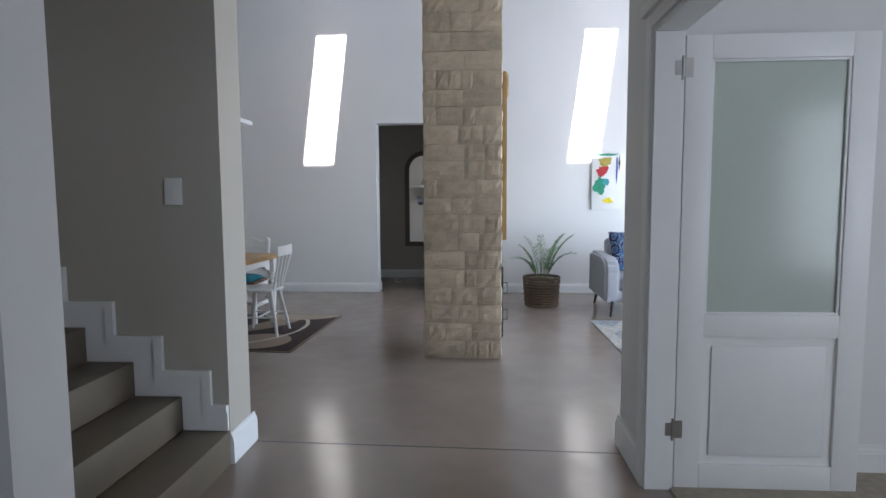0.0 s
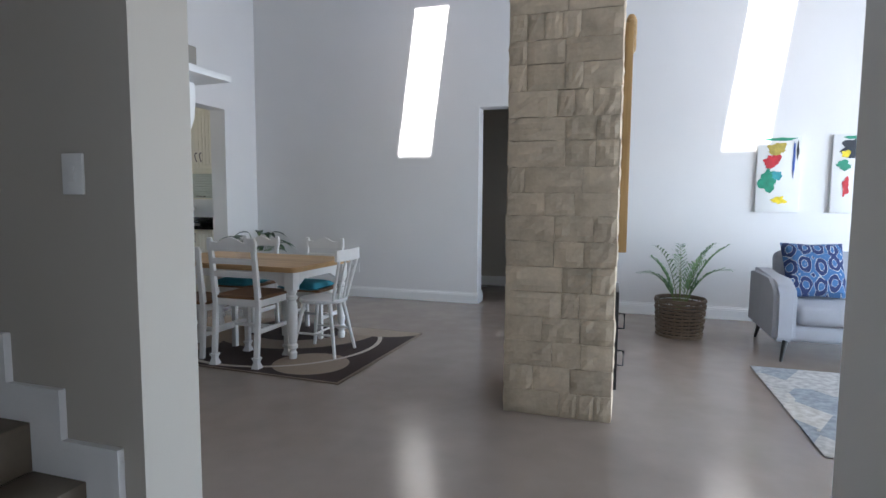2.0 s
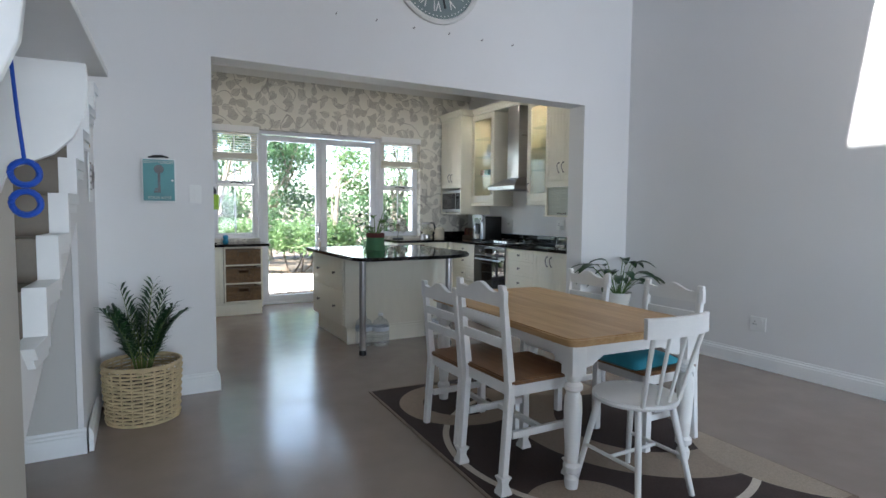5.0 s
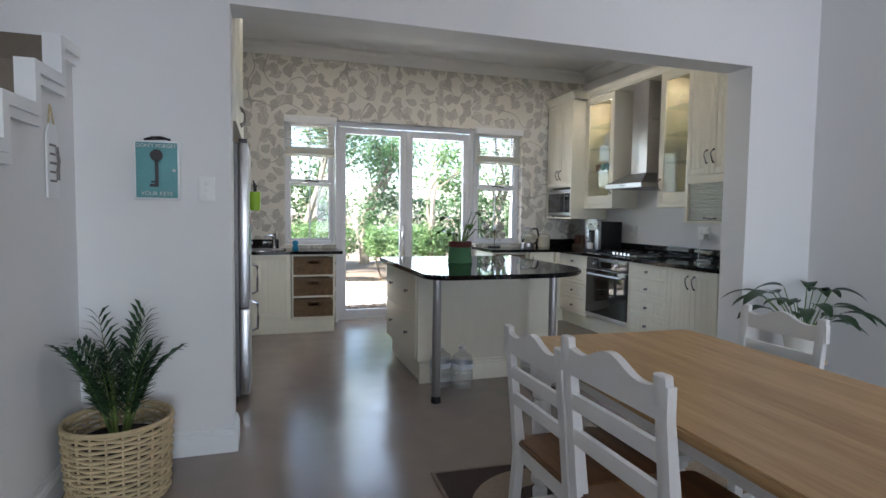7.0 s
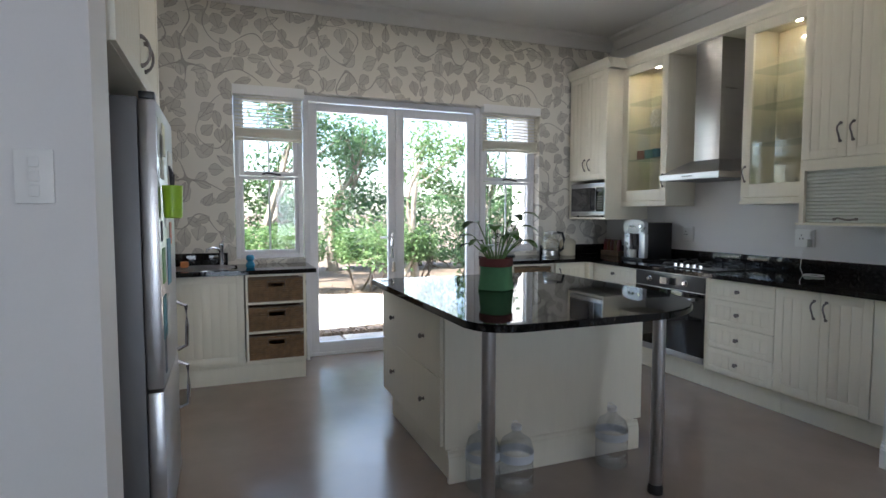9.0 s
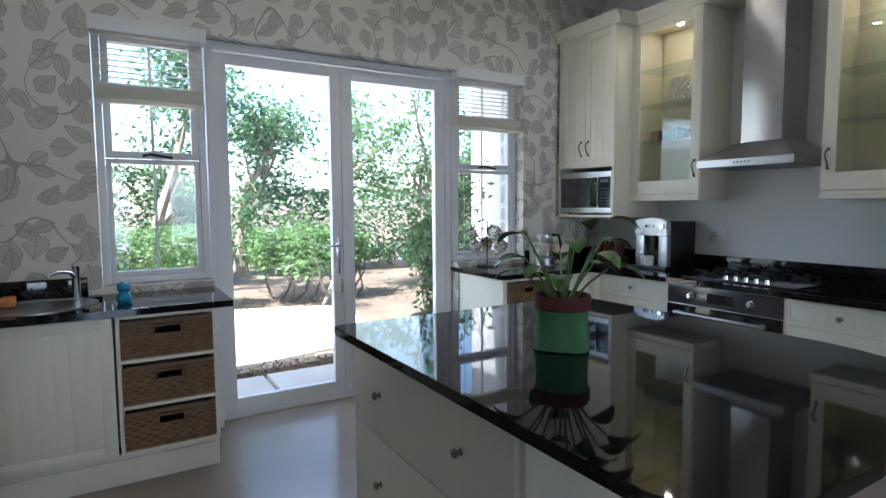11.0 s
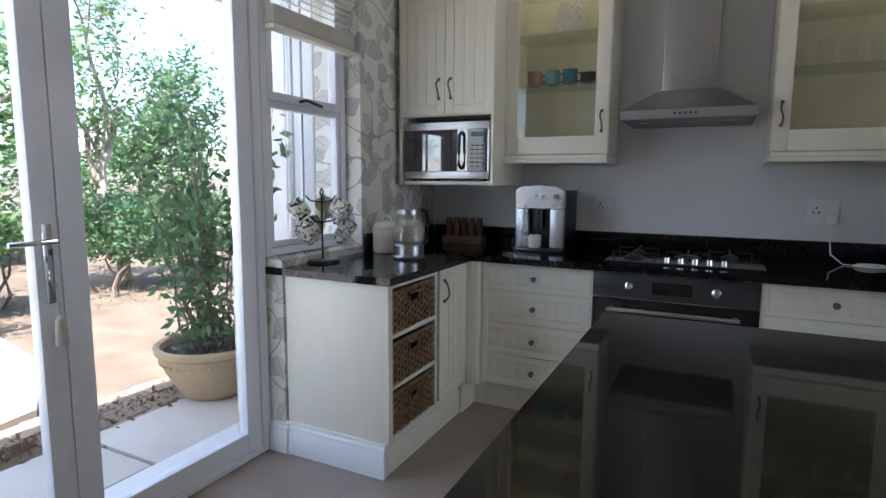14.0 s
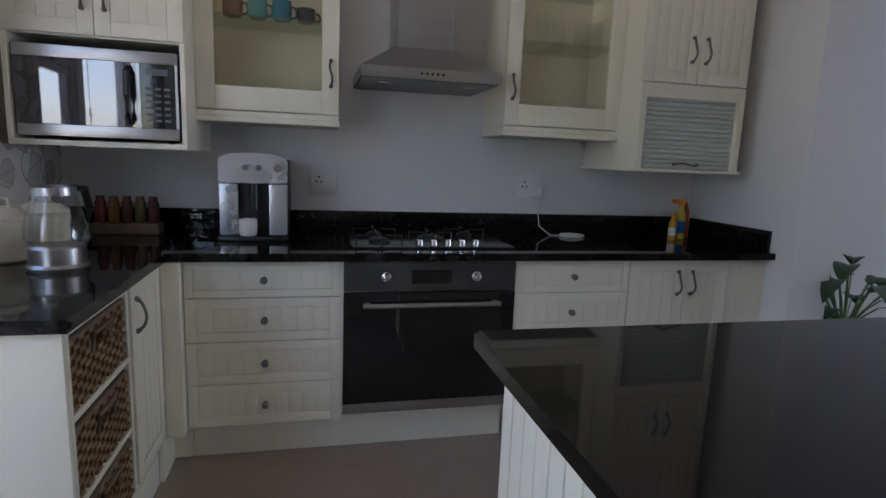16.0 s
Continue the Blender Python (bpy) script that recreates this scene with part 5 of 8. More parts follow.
def branches(bm, start, direction, length, radius, depth, rng, tips, bend=0.35):
    """A limb that tapers, bends and forks; the ends of the finest twigs are added to tips."""
    pts, rs = [], []
    p, d = Vector(start), Vector(direction).normalized()
    n = 6
    for i in range(n + 1):
        pts.append(p.copy())
        rs.append(radius * (1 - 0.5 * i / n))
        if depth <= 1 and i > 1:
            tips.append(p.copy())
        d = (d + Vector(rng.normal(0, bend * 0.35, 3)) + Vector((0, 0, 0.05))).normalized()
        p = p + d * length / n
    tube(bm, pts, rs, 8 if depth > 1 else 5)
    if depth == 0:
        return
    for k in range(3 if depth > 1 else 3):
        i = int(rng.integers(2, n + 1))
        nd = (d + Vector(rng.normal(0, 0.75, 3)) + Vector((0, 0, 0.15))).normalized()
        branches(bm, pts[i], nd, length * rng.uniform(0.55, 0.8), rs[i] * 0.72, depth - 1, rng, tips, bend)


def tree(name, label, x, y, height, radius, leaves, leaf_size, seed, mleaf, lean=(0, 0), mbark=None, puff=0.30, depth=3):
    rng = np.random.default_rng(seed)
    t = thing(name, label, "tree", pose(x, y, -0.12))
    bm = B()
    tips = []
    branches(bm, (0, 0, 0), (lean[0], lean[1], 1), height * 0.45, radius, depth, rng, tips)
    part("trunk", bm, mbark or M_BARK, t)
    tp = np.array([tuple(p) for p in tips])
    c = tp[rng.integers(0, len(tp), leaves)] + rng.normal(0, puff, (leaves, 3)) * np.array([1, 1, 0.75])
    c = c[c[:, 2] > 0.5]
    cr = new("crown", leaf_mesh("crown", c, leaf_size, mleaf, rng))
    cr.parent = t
    return t


def hedge(label, x0, x1, y0, y1, z0, z1, leaves, seed, mleaf, size=0.075):
    """A clipped shrub mass on bare forked stems: leaves crowd at its uneven skin."""
    rng = np.random.default_rng(seed)
    t = thing("hedge", label, "hedge", pose((x0 + x1) / 2, (y0 + y1) / 2, -0.12), "garden hedges")
    cx, cy = (x1 - x0) / 2, (y1 - y0) / 2
    bm = B()
    for k in range(int((y1 - y0) * 5)):
        yy = rng.uniform(-cy, cy)
        xx = rng.uniform(-cx * 0.6, cx * 0.6)
        p = Vector((xx, yy, 0))
        pts = [p]
        for s in range(4):
            p = p + Vector((rng.normal(0, 0.06), rng.normal(0, 0.08), (z0 + 0.3) / 4))
            pts.append(p)
        tube(bm, pts, [0.022, 0.02, 0.016, 0.012, 0.008], 6)
    part("stem", bm, M_TWIG, t)
    q = rng.uniform(-1, 1, (leaves * 3, 3))
    bump = 1 + 0.10 * np.sin(q[:, 1] * 9 + seed) + 0.08 * np.sin(q[:, 0] * 5 + q[:, 1] * 17)
    r = (np.abs(q[:, 0]) ** 4 + np.abs(q[:, 1]) ** 8 + np.abs(q[:, 2]) ** 4) ** 0.25 / bump
    keep = (r < 1) & ((r > 0.72) | (rng.uniform(size=len(q)) < 0.2))
    q = q[keep][:leaves]
    c = np.stack([q[:, 0] * cx, q[:, 1] * cy, (z0 + z1) / 2 + 0.12 + q[:, 2] * (z1 - z0) / 2], 1)
    c += rng.normal(0, 0.03, c.shape)
    cr = new("foliage", leaf_mesh("foliage", c, size, mleaf, rng, spread=0.5))
    cr.parent = t
    return t


hedge("clipped green hedge on bare stems beside the court", -12.2, -11.1, 2.6, 5.6, 0.45, 1.12, 9000, 3, M_LEAF2)
hedge("clipped green hedge on bare stems beside the court", -12.2, -11.1, 5.75, 7.6, 0.45, 1.08, 7000, 4, M_LEAF2)
hedge("rounded green shrub beside the court", -12.0, -10.9, 8.4, 10.4, 0.30, 1.1, 6000, 6, M_LEAF)
hedge("clipped green hedge on bare stems beside the court", -12.9, -11.8, -1.0, 1.9, 0.40, 1.15, 8000, 7, M_LEAF2)
hedge("dense dark green shrubs at the garden's edge", -16.5, -14.6, -3.0, 6.0, 0.1, 2.2, 16000, 8, M_LEAFD, 0.12)
hedge("dense dark green shrubs at the garden's edge", -16.5, -14.8, 6.2, 14.0, 0.1, 1.9, 14000, 9, M_LEAF, 0.12)
tree("garden_tree", "pale-barked garden tree with airy light green crown", -11.4, 7.2, 4.6, 0.085, 4200, 0.10, 11, M_LEAF2, (0.1, -0.25), puff=0.16)
tree("garden_tree", "tall leafy green garden tree", -13.2, 4.2, 5.0, 0.12, 5200, 0.12, 12, M_LEAF, (0.0, 0.15), puff=0.20)
tree("garden_tree", "tall leafy green garden tree", -12.6, 1.6, 5.0, 0.12, 9000, 0.12, 13, M_LEAF, (0.1, 0.0), puff=0.22)
tree("garden_tree", "bare-limbed garden tree with sparse leaves", -12.2, 9.3, 5.4, 0.09, 2600, 0.09, 14, M_LEAF2, (0.1, -0.1), puff=0.17)
tree("garden_tree", "tall leafy green garden tree", -15.5, 6.4, 4.6, 0.14, 3600, 0.13, 15, M_LEAF, (0.0, 0.0), puff=0.26)
tree("garden_tree", "tall leafy green garden tree", -15.2, 11.5, 4.8, 0.14, 5000, 0.13, 16, M_LEAF, (0.0, 0.0), puff=0.26)
tree("garden_tree", "tall leafy green garden tree", -15.0, -2.0, 6.0, 0.16, 9000, 0.14, 17, M_LEAFD, (0.0, 0.0), puff=0.30)
# big pot with a bushy shrub by the doors
pot = thing("potted_shrub", "bushy green shrub in a wide banded stoneware pot", "potted plant", pose(-7.62, 6.77, -0.035) @ Matrix.Diagonal((0.78, 0.78, 0.86, 1)))
bm = B()
lathe(bm, [(0.20, 0.0), (0.24, 0.02), (0.33, 0.16), (0.385, 0.27), (0.40, 0.30), (0.405, 0.33), (0.43, 0.35), (0.435, 0.385), (0.41, 0.40), (0.385, 0.39), (0.37, 0.33), (0.001, 0.325)], 40)
part("pot", bm, M_TERRA, pot)
bm = B()
for k in range(40):
    a = 2 * math.pi * k / 40
    bmesh.ops.create_icosphere(bm, subdivisions=1, radius=0.014, matrix=Matrix.Translation((0.392 * math.cos(a), 0.392 * math.sin(a), 0.285)))
part("rope_band", bm, M_TERRA, pot)
bm = B(); cyl(bm, 0, 0, 0.32, 0.345, 0.365, segs=30)
part("soil", bm, M_SOIL, pot)
rng = np.random.default_rng(21)
bm = B()
cs = []
for k in range(26):
    a, r = rng.uniform(0, 6.28), rng.uniform(0.02, 0.20)
    p = Vector((r * math.cos(a), r * math.sin(a), 0.33))
    top_z = rng.uniform(0.9, 1.85)
    pts = [p]
    for s in range(8):
        u = (s + 1) / 8
        q = Vector((p.x * (1 + 2.0 * u) + rng.normal(0, 0.03), p.y * (1 + 2.0 * u) + rng.normal(0, 0.03), 0.33 + top_z * u))
        pts.append(q)
        for _ in range(7):
            cs.append(tuple(q + Vector(rng.normal(0, 0.075, 3))))
    tube(bm, pts, [0.010 - 0.0009 * i for i in range(9)], 5)
part("stem", bm, M_TWIG, pot)
cr = new("foliage", leaf_mesh("foliage", np.array(cs), 0.10, M_LEAF, rng, slim=0.40))
cr.parent = pot
# projecting wing wall and eave beside the right window
bm = B(); box(bm, -8.25, 7.55, -0.2, -6.92, 7.75, 3.0)
structure("wall_wing", bm, M_WALL, "white plastered wing wall outside the window", "wall")
bm = B()
box(bm, -7.42, 7.36, -0.2, -7.25, 7.55, 2.97, 0.01)
structure("pilaster", bm, M_WALL, "white plastered pilaster on the wing wall", "wall")
dp = thing("downpipe", "grey rainwater downpipe on the wing wall", "pipe", ID)
bm = B(); tube(bm, [(-7.55, 7.50, -0.1), (-7.55, 7.50, 2.97)], 0.03, 12)
part("pipe", bm, M_STEEL, dp)
bm = B()
box(bm, -7.55, -4.0, 2.98, -6.92, 6.7, 3.02)
box(bm, -7.62, -4.0, 2.95, -7.55, 6.7, 3.12)
box(bm, -8.9, 7.3, 2.98, -7.56, 8.9, 3.02)
box(bm, -8.98, 7.2, 2.93, -8.9, 8.9, 3.12)
box(bm, -8.9, 7.2, 2.93, -7.63, 7.3, 3.12)
structure("eave", bm, M_TRIM, "white painted eave and fascia", "roof")
bm = B()
box(bm, -7.6, -5.0, 3.55, -3.15, 9.0, 3.62)
box(bm, -8.96, 7.22, 3.03, -6.9, 9.0, 3.1)
prism(bm, [(-7.64, 3.06), (-7.62, 3.13), (-6.6, 3.62), (-6.6, 3.55)], 1, -4.0, 8.6)
structure("roof", bm, M_MORTAR, "grey roof over the kitchen", "roof")


# ---- living and dining room ----
# stone-clad column: mortar core, and a skin of split stones
col = thing("stone_column", "square column clad in split beige travertine blocks", "column", pose(1.20, 4.275, 0))
CWD, CDP = 0.625, 0.68
bm = B(); box(bm, 0.02, 0.02, 0, CWD - 0.02, CDP - 0.02, HIGH)
part("core", bm, M_MORTAR, col)


def rough_block(w, h, d, rng):
    """A split-faced stone: its face is uneven, its edges are ragged."""
    bm = B()
    nx, nz = 5, 4
    grid = [[None] * (nz + 1) for _ in range(nx + 1)]
    for i in range(nx + 1):
        for j in range(nz + 1):
            edge = i in (0, nx) or j in (0, nz)
            y = -rng.uniform(0.004, 0.013) if not edge else -rng.uniform(0.0, 0.004)
            grid[i][j] = bm.verts.new((w * i / nx + (rng.normal(0, 0.0015) if 0 < i < nx else 0), y, h * j / nz + (rng.normal(0, 0.0012) if edge else 0)))
    for i in range(nx):
        for j in range(nz):
            bm.faces.new((grid[i][j], grid[i + 1][j], grid[i + 1][j + 1], grid[i][j + 1]))
    back = {}
    rim = [(i, 0) for i in range(nx)] + [(nx, j) for j in range(nz)] + [(i, nz) for i in range(nx, 0, -1)] + [(0, j) for j in range(nz, 0, -1)]
    bv = [bm.verts.new((grid[i][j].co.x, d, grid[i][j].co.z)) for i, j in rim]
    for k in range(len(rim)):
        a, c = rim[k], rim[(k + 1) % len(rim)]
        bm.faces.new((grid[c[0]][c[1]], grid[a[0]][a[1]], bv[k], bv[(k + 1) % len(rim)]))
    return finish(bm, "stone", M_STONE, smooth=False)



def clad(m, width, levels, rng, top_parts):
    z = 0.0
    rest = B()
    while z < HIGH - 0.02:
        h = rng.choice([0.135, 0.15, 0.15, 0.15, 0.165])
        x = 0.0
        while x < width - 0.005:
            w = rng.choice([0.10, 0.17, 0.22, 0.28, 0.33])
            if width - x - w < 0.08:
                w = width - x
            if z < 3.3:
                ob = new("stone", rough_block(w - 0.0025, h - 0.0025, 0.022, rng))
                ob.parent = col
                ob.matrix_local = m @ pose(x + 0.0012, -rng.uniform(0.0, 0.006), z + 0.001)
            else:
                box(rest, x + 0.001, -0.004, z + 0.001, x + w - 0.002, 0.02, z + h - 0.002)
            x += w
        z += h
    for v in rest.verts:
        v.co = m @ v.co
    part("upper_stones", rest, M_STONE, col, smooth=False)


rngc = np.random.default_rng(9)
clad(Matrix(), CWD, 0, rngc, 0)
clad(Matrix.Translation((0, CDP, 0)) @ Matrix.Rotation(radians(-90), 4, 'Z'), CDP, 0, rngc, 0)
clad(Matrix.Translation((CWD, 0, 0)) @ Matrix.Rotation(radians(90), 4, 'Z'), CDP, 0, rngc, 0)
# carved timber hung on the column's side
tb = thing("carved_timber_panel", "tall raw timber frame hung on the stone column", "wall decoration", pose(1.84, 4.60, 0))
bm = B(); box(bm, 0, 0.0, 0.97, 0.05, 0.22, 2.36, 0.008)
part("plank", bm, M_OAKBEAM, tb)
bm = B()
for i in range(5):
    bmesh.ops.create_icosphere(bm, subdivisions=2, radius=0.05, matrix=Matrix.Translation((0.035, 0.11 + 0.02 * math.sin(i * 2.0), 2.25 + i * 0.035)) @ Matrix.Diagonal((0.7, 1, 1.2, 1)))
part("carving", bm, M_OAKBEAM, tb)
# stove box low on the column's side with two latch handles
sb = thing("fireplace_door", "black steel fireplace door on the column's side", "fireplace", pose(1.835, 4.42, 0))
bm = B(); box(bm, 0.0, 0.0, 0.15, 0.02, 0.42, 0.75, 0.004)
part("door", bm, M_BLACK, sb)
for z in (0.29, 0.52):
    bm = B(); tube(bm, [(0.02, 0.06, z), (0.055, 0.06, z), (0.055, 0.06, z + 0.09), (0.02, 0.06, z + 0.09)], 0.006, 8)
    part("handle", bm, M_BLACK, sb)

# dining table
tbl = thing("dining_table", "white farmhouse dining table with waxed pine top", "table", pose(-2.125, 4.80, 0.012, 0, 0, -3) @ Matrix.Diagonal((1, 1, 0.972, 1)))
TW, TD = 1.585, 0.935
bm = B()
prism(bm, rounded(0, 0, TW, TD, (0.05, 0.05, 0.05, 0.05), 4), 2, 0.738, 0.766)
bmesh.ops.bevel(bm, geom=[e for e in bm.edges if abs(e.verts[0].co.z - e.verts[1].co.z) < 1e-6], offset=0.007, segments=2, affect='EDGES')
part("tabletop", bm, M_PINE, tbl)
bm = B(); prism(bm, rounded(0.018, 0.018, TW - 0.018, TD - 0.018, (0.05, 0.05, 0.05, 0.05), 4), 2, 0.722, 0.7375)
part("lower_moulding", bm, M_PINE, tbl)
for a in range(2):
    bm = B()
    y = 0.09 if a == 0 else TD - 0.115
    prism(bm, [(0.14, 0.70), (0.14, 0.59), (0.20, 0.60), (0.27, 0.645), (TW - 0.27, 0.645), (TW - 0.20, 0.60), (TW - 0.14, 0.59), (TW - 0.14, 0.7215), (0.14, 0.7215)], 1, y, y + 0.025)
    part("apron", bm, M_WHITE, tbl)
    bm = B()
    x = 0.09 if a == 0 else TW - 0.115
    prism(bm, [(0.14, 0.7215), (0.14, 0.59), (0.20, 0.60), (0.27, 0.645), (TD - 0.27, 0.645), (TD - 0.20, 0.60), (TD - 0.14, 0.59), (TD - 0.14, 0.7215)], 0, x, x + 0.025)
    part("apron", bm, M_WHITE, tbl)
for lx in (0.09, TW - 0.09):
    for ly in (0.09, TD - 0.09):
        bm = B()
        box(bm, lx - 0.042, ly - 0.042, 0.57, lx + 0.042, ly + 0.042, 0.7215, 0.004)
        lathe(bm, [(0.030, 0.0), (0.034, 0.03), (0.034, 0.05), (0.026, 0.06), (0.024, 0.075), (0.042, 0.09), (0.042, 0.115), (0.028, 0.13), (0.032, 0.16), (0.040, 0.28), (0.044, 0.40), (0.040, 0.46), (0.030, 0.485), (0.044, 0.50), (0.044, 0.52), (0.030, 0.535), (0.040, 0.555), (0.041, 0.57)], 24, lx, ly)
        part("leg", bm, M_WHITE, tbl, "white turned leg")


def ladder_chair(m, label, cushion=None):
    """A white ladder-back chair with a wooden seat; its front looks along local +y, origin on the floor under its back."""
    t = thing("dining_chair", label, "chair", m, "chairs round the dining table")
    W, D = 0.42, 0.40
    for sx in (0, 1):
        x = 0.02 + sx * (W - 0.04)
        bm = B()
        prism(bm, [(-0.045, 0.0), (-0.01, 0.0), (0.02, 0.40), (0.018, 0.46), (-0.035, 0.90), (-0.062, 0.90), (-0.018, 0.45), (-0.014, 0.40)], 0, x - 0.019, x + 0.019)
        bmesh.ops.bevel(bm, geom=list(bm.edges), offset=0.004, segments=1, affect='EDGES')
        part("back_leg", bm, M_WHITE, t)
        bm = B(); box(bm, x - 0.02, D - 0.04, 0, x + 0.02, D, 0.43, 0.005)
        part("front_leg", bm, M_WHITE, t)
        bm = B(); box(bm, x - 0.011, 0.018, 0.17, x + 0.011, D - 0.04, 0.205, 0.003); box(bm, x - 0.012, 0.018, 0.375, x + 0.012, D - 0.04, 0.43, 0.003)
        part("side_rail", bm, M_WHITE, t)
    bm = B()
    n = 24
    up, lo = [], []
    for i in range(n + 1):
        u = i / n
        x = -0.005 + u * (W + 0.01)
        up.append((x, 0.865 + 0.024 * (math.cos(2 * math.pi * (u - 0.5) * 2) * 0.5 + 0.5) + 0.012 * math.cos(2 * math.pi * (u - 0.5))))
        lo.append((x, 0.80))
    prism(bm, up + lo[::-1], 1, -0.055, -0.032)
    part("top_rail", bm, M_WHITE, t)
    for z in (0.60, 0.70):
        bm = B(); box(bm, 0.035, -0.032 - (z - 0.6) * 0.10, z, W - 0.035, -0.014 - (z - 0.6) * 0.10, z + 0.045, 0.003)
        part("slat", bm, M_WHITE, t)
    for q in ((0.0, 0.375, 0.02, 0.43), (D - 0.03, 0.375, D - 0.01, 0.43), (D * 0.5 - 0.012, 0.175, D * 0.5 + 0.012, 0.20)):
        bm = B(); box(bm, 0.038, q[0], q[1], W - 0.038, q[2], q[3], 0.002)
        part("cross_rail", bm, M_WHITE, t)
    bm = B()
    prism(bm, rounded(-0.005, -0.005, W + 0.005, D + 0.02, (0.02, 0.02, 0.03, 0.03), 4), 2, 0.4305, 0.455)
    bmesh.ops.bevel(bm, geom=[e for e in bm.edges if abs(e.verts[0].co.z - e.verts[1].co.z) < 1e-6], offset=0.006, segments=2, affect='EDGES')
    part("seat", bm, M_SEATWOOD, t, "dark stained wooden seat")
    return t


RAISE = 0.085
ladder_chair(pose(-1.705, 4.60, 0.0125), "white ladder-back dining chair with a dark wooden seat")
ladder_chair(pose(-1.13, 4.512, RAISE + 0.0128), "white ladder-back dining chair standing on leg raisers")
for x, y in ((-1.11, 4.485), (-0.73, 4.485), (-1.11, 4.892), (-0.73, 4.892)):
    bm = B()
    lathe(bm, [(0.042, 0), (0.042, 0.012), (0.026, 0.045), (0.028, 0.06), (0.040, RAISE - 0.006), (0.040, RAISE)], 4)
    bm.transform(Matrix.Rotation(radians(45), 4, 'Z'))
    ob = solo("chair_leg_raiser", bm, M_WHITE, "small waisted white wooden leg raiser", "furniture raiser", m=pose(x, y, 0.0128))
    ob["group"] = "leg raisers"
ladder_chair(pose(-1.45, 5.83, 0.0125, 0, 0, 180), "white ladder-back dining chair with a dark wooden seat")
ladder_chair(pose(-0.72, 5.83, 0.0125, 0, 0, 180), "white ladder-back dining chair with a turquoise cushion")
M_TEAL = mat("turquoise_cloth", (0.03, 0.25, 0.33), 0.85, scale=12, vary=0.2, bump=0.4, fine=200)


def cushion(name, label, m, w, d, h, material, cat="cushion"):
    bm = B()
    bmesh.ops.create_grid(bm, x_segments=14, y_segments=14, size=0.5)
    low = bmesh.ops.duplicate(bm, geom=list(bm.verts) + list(bm.faces))
    lowv = [g for g in low["geom"] if isinstance(g, bmesh.types.BMVert)]
    lows = set(lowv)
    for v in bm.verts:
        x, y = v.co.x * 2, v.co.y * 2
        puff = ((1 - x ** 4) * (1 - y ** 4)) ** 0.5
        wr = 0.05 * noise.noise(Vector((x * 3, y * 3, w * 9)))
        pin = 1 - 0.06 * (1 - abs(x)) * abs(y) - 0.06 * (1 - abs(y)) * abs(x)
        v.co = Vector((v.co.x * w * pin, v.co.y * d * pin, (puff + wr * puff) * h * (-0.35 if v in lows else 0.65)))
    bmesh.ops.remove_doubles(bm, verts=bm.verts, dist=0.002)
    return solo(name, bm, material, label, cat, m=m)


cushion("seat_cushion", "turquoise seat cushion lying on a dining chair", pose(-0.93, 5.54, 0.485), 0.40, 0.38, 0.08, M_TEAL)
cushion("seat_cushion", "turquoise seat cushion lying on a dining chair", pose(-1.66, 5.54, 0.485), 0.40, 0.38, 0.08, M_TEAL)

# round-seated spindle chair at the table's end
sp = thing("spindle_chair", "white painted spindle-back chair with a round seat", "chair", pose(-0.495, 5.08, 0.0125))
bm = B(); lathe(bm, [(0.001, 0.43), (0.17, 0.43), (0.195, 0.437), (0.20, 0.45), (0.195, 0.462), (0.15, 0.458), (0.001, 0.456)], 36)
part("seat", bm, M_WHITE, sp)
for sx, sy in ((-1, -1), (-1, 1), (1, -1), (1, 1)):
    bm = B(); rod(bm, (sx * 0.12, sy * 0.11, 0.432), (sx * 0.195, sy * 0.18, 0.0), 0.017, 0.013, 12)
    part("leg", bm, M_WHITE, sp)
bm = B()
rod(bm, (-0.165, -0.155, 0.18), (0.165, -0.155, 0.18), 0.009); rod(bm, (-0.165, 0.155, 0.18), (0.165, 0.155, 0.18), 0.009); rod(bm, (0, -0.155, 0.18), (0, 0.155, 0.18), 0.009)
part("stretcher", bm, M_WHITE, sp)
for k in range(4):
    y = -0.12 + 0.08 * k
    bm = B(); rod(bm, (0.145 + 0.02 * (1 - abs(y) * 6), y, 0.455), (0.235, y * 1.35, 0.80), 0.0115 if k in (0, 3) else 0.009, segs=8)
    part("spindle", bm, M_WHITE, sp)
bm = B()
pts = []
for s in (0.0, 0.02):
    row = []
    for i in range(9):
        u = (i / 8 - 0.5) * 2
        row.append((0.245 - 0.03 * u * u + s, u * 0.20))
    pts.append(row)
prism(bm, pts[0] + pts[1][::-1], 2, 0.785, 0.875)
part("back_rail", bm, M_WHITE, sp)


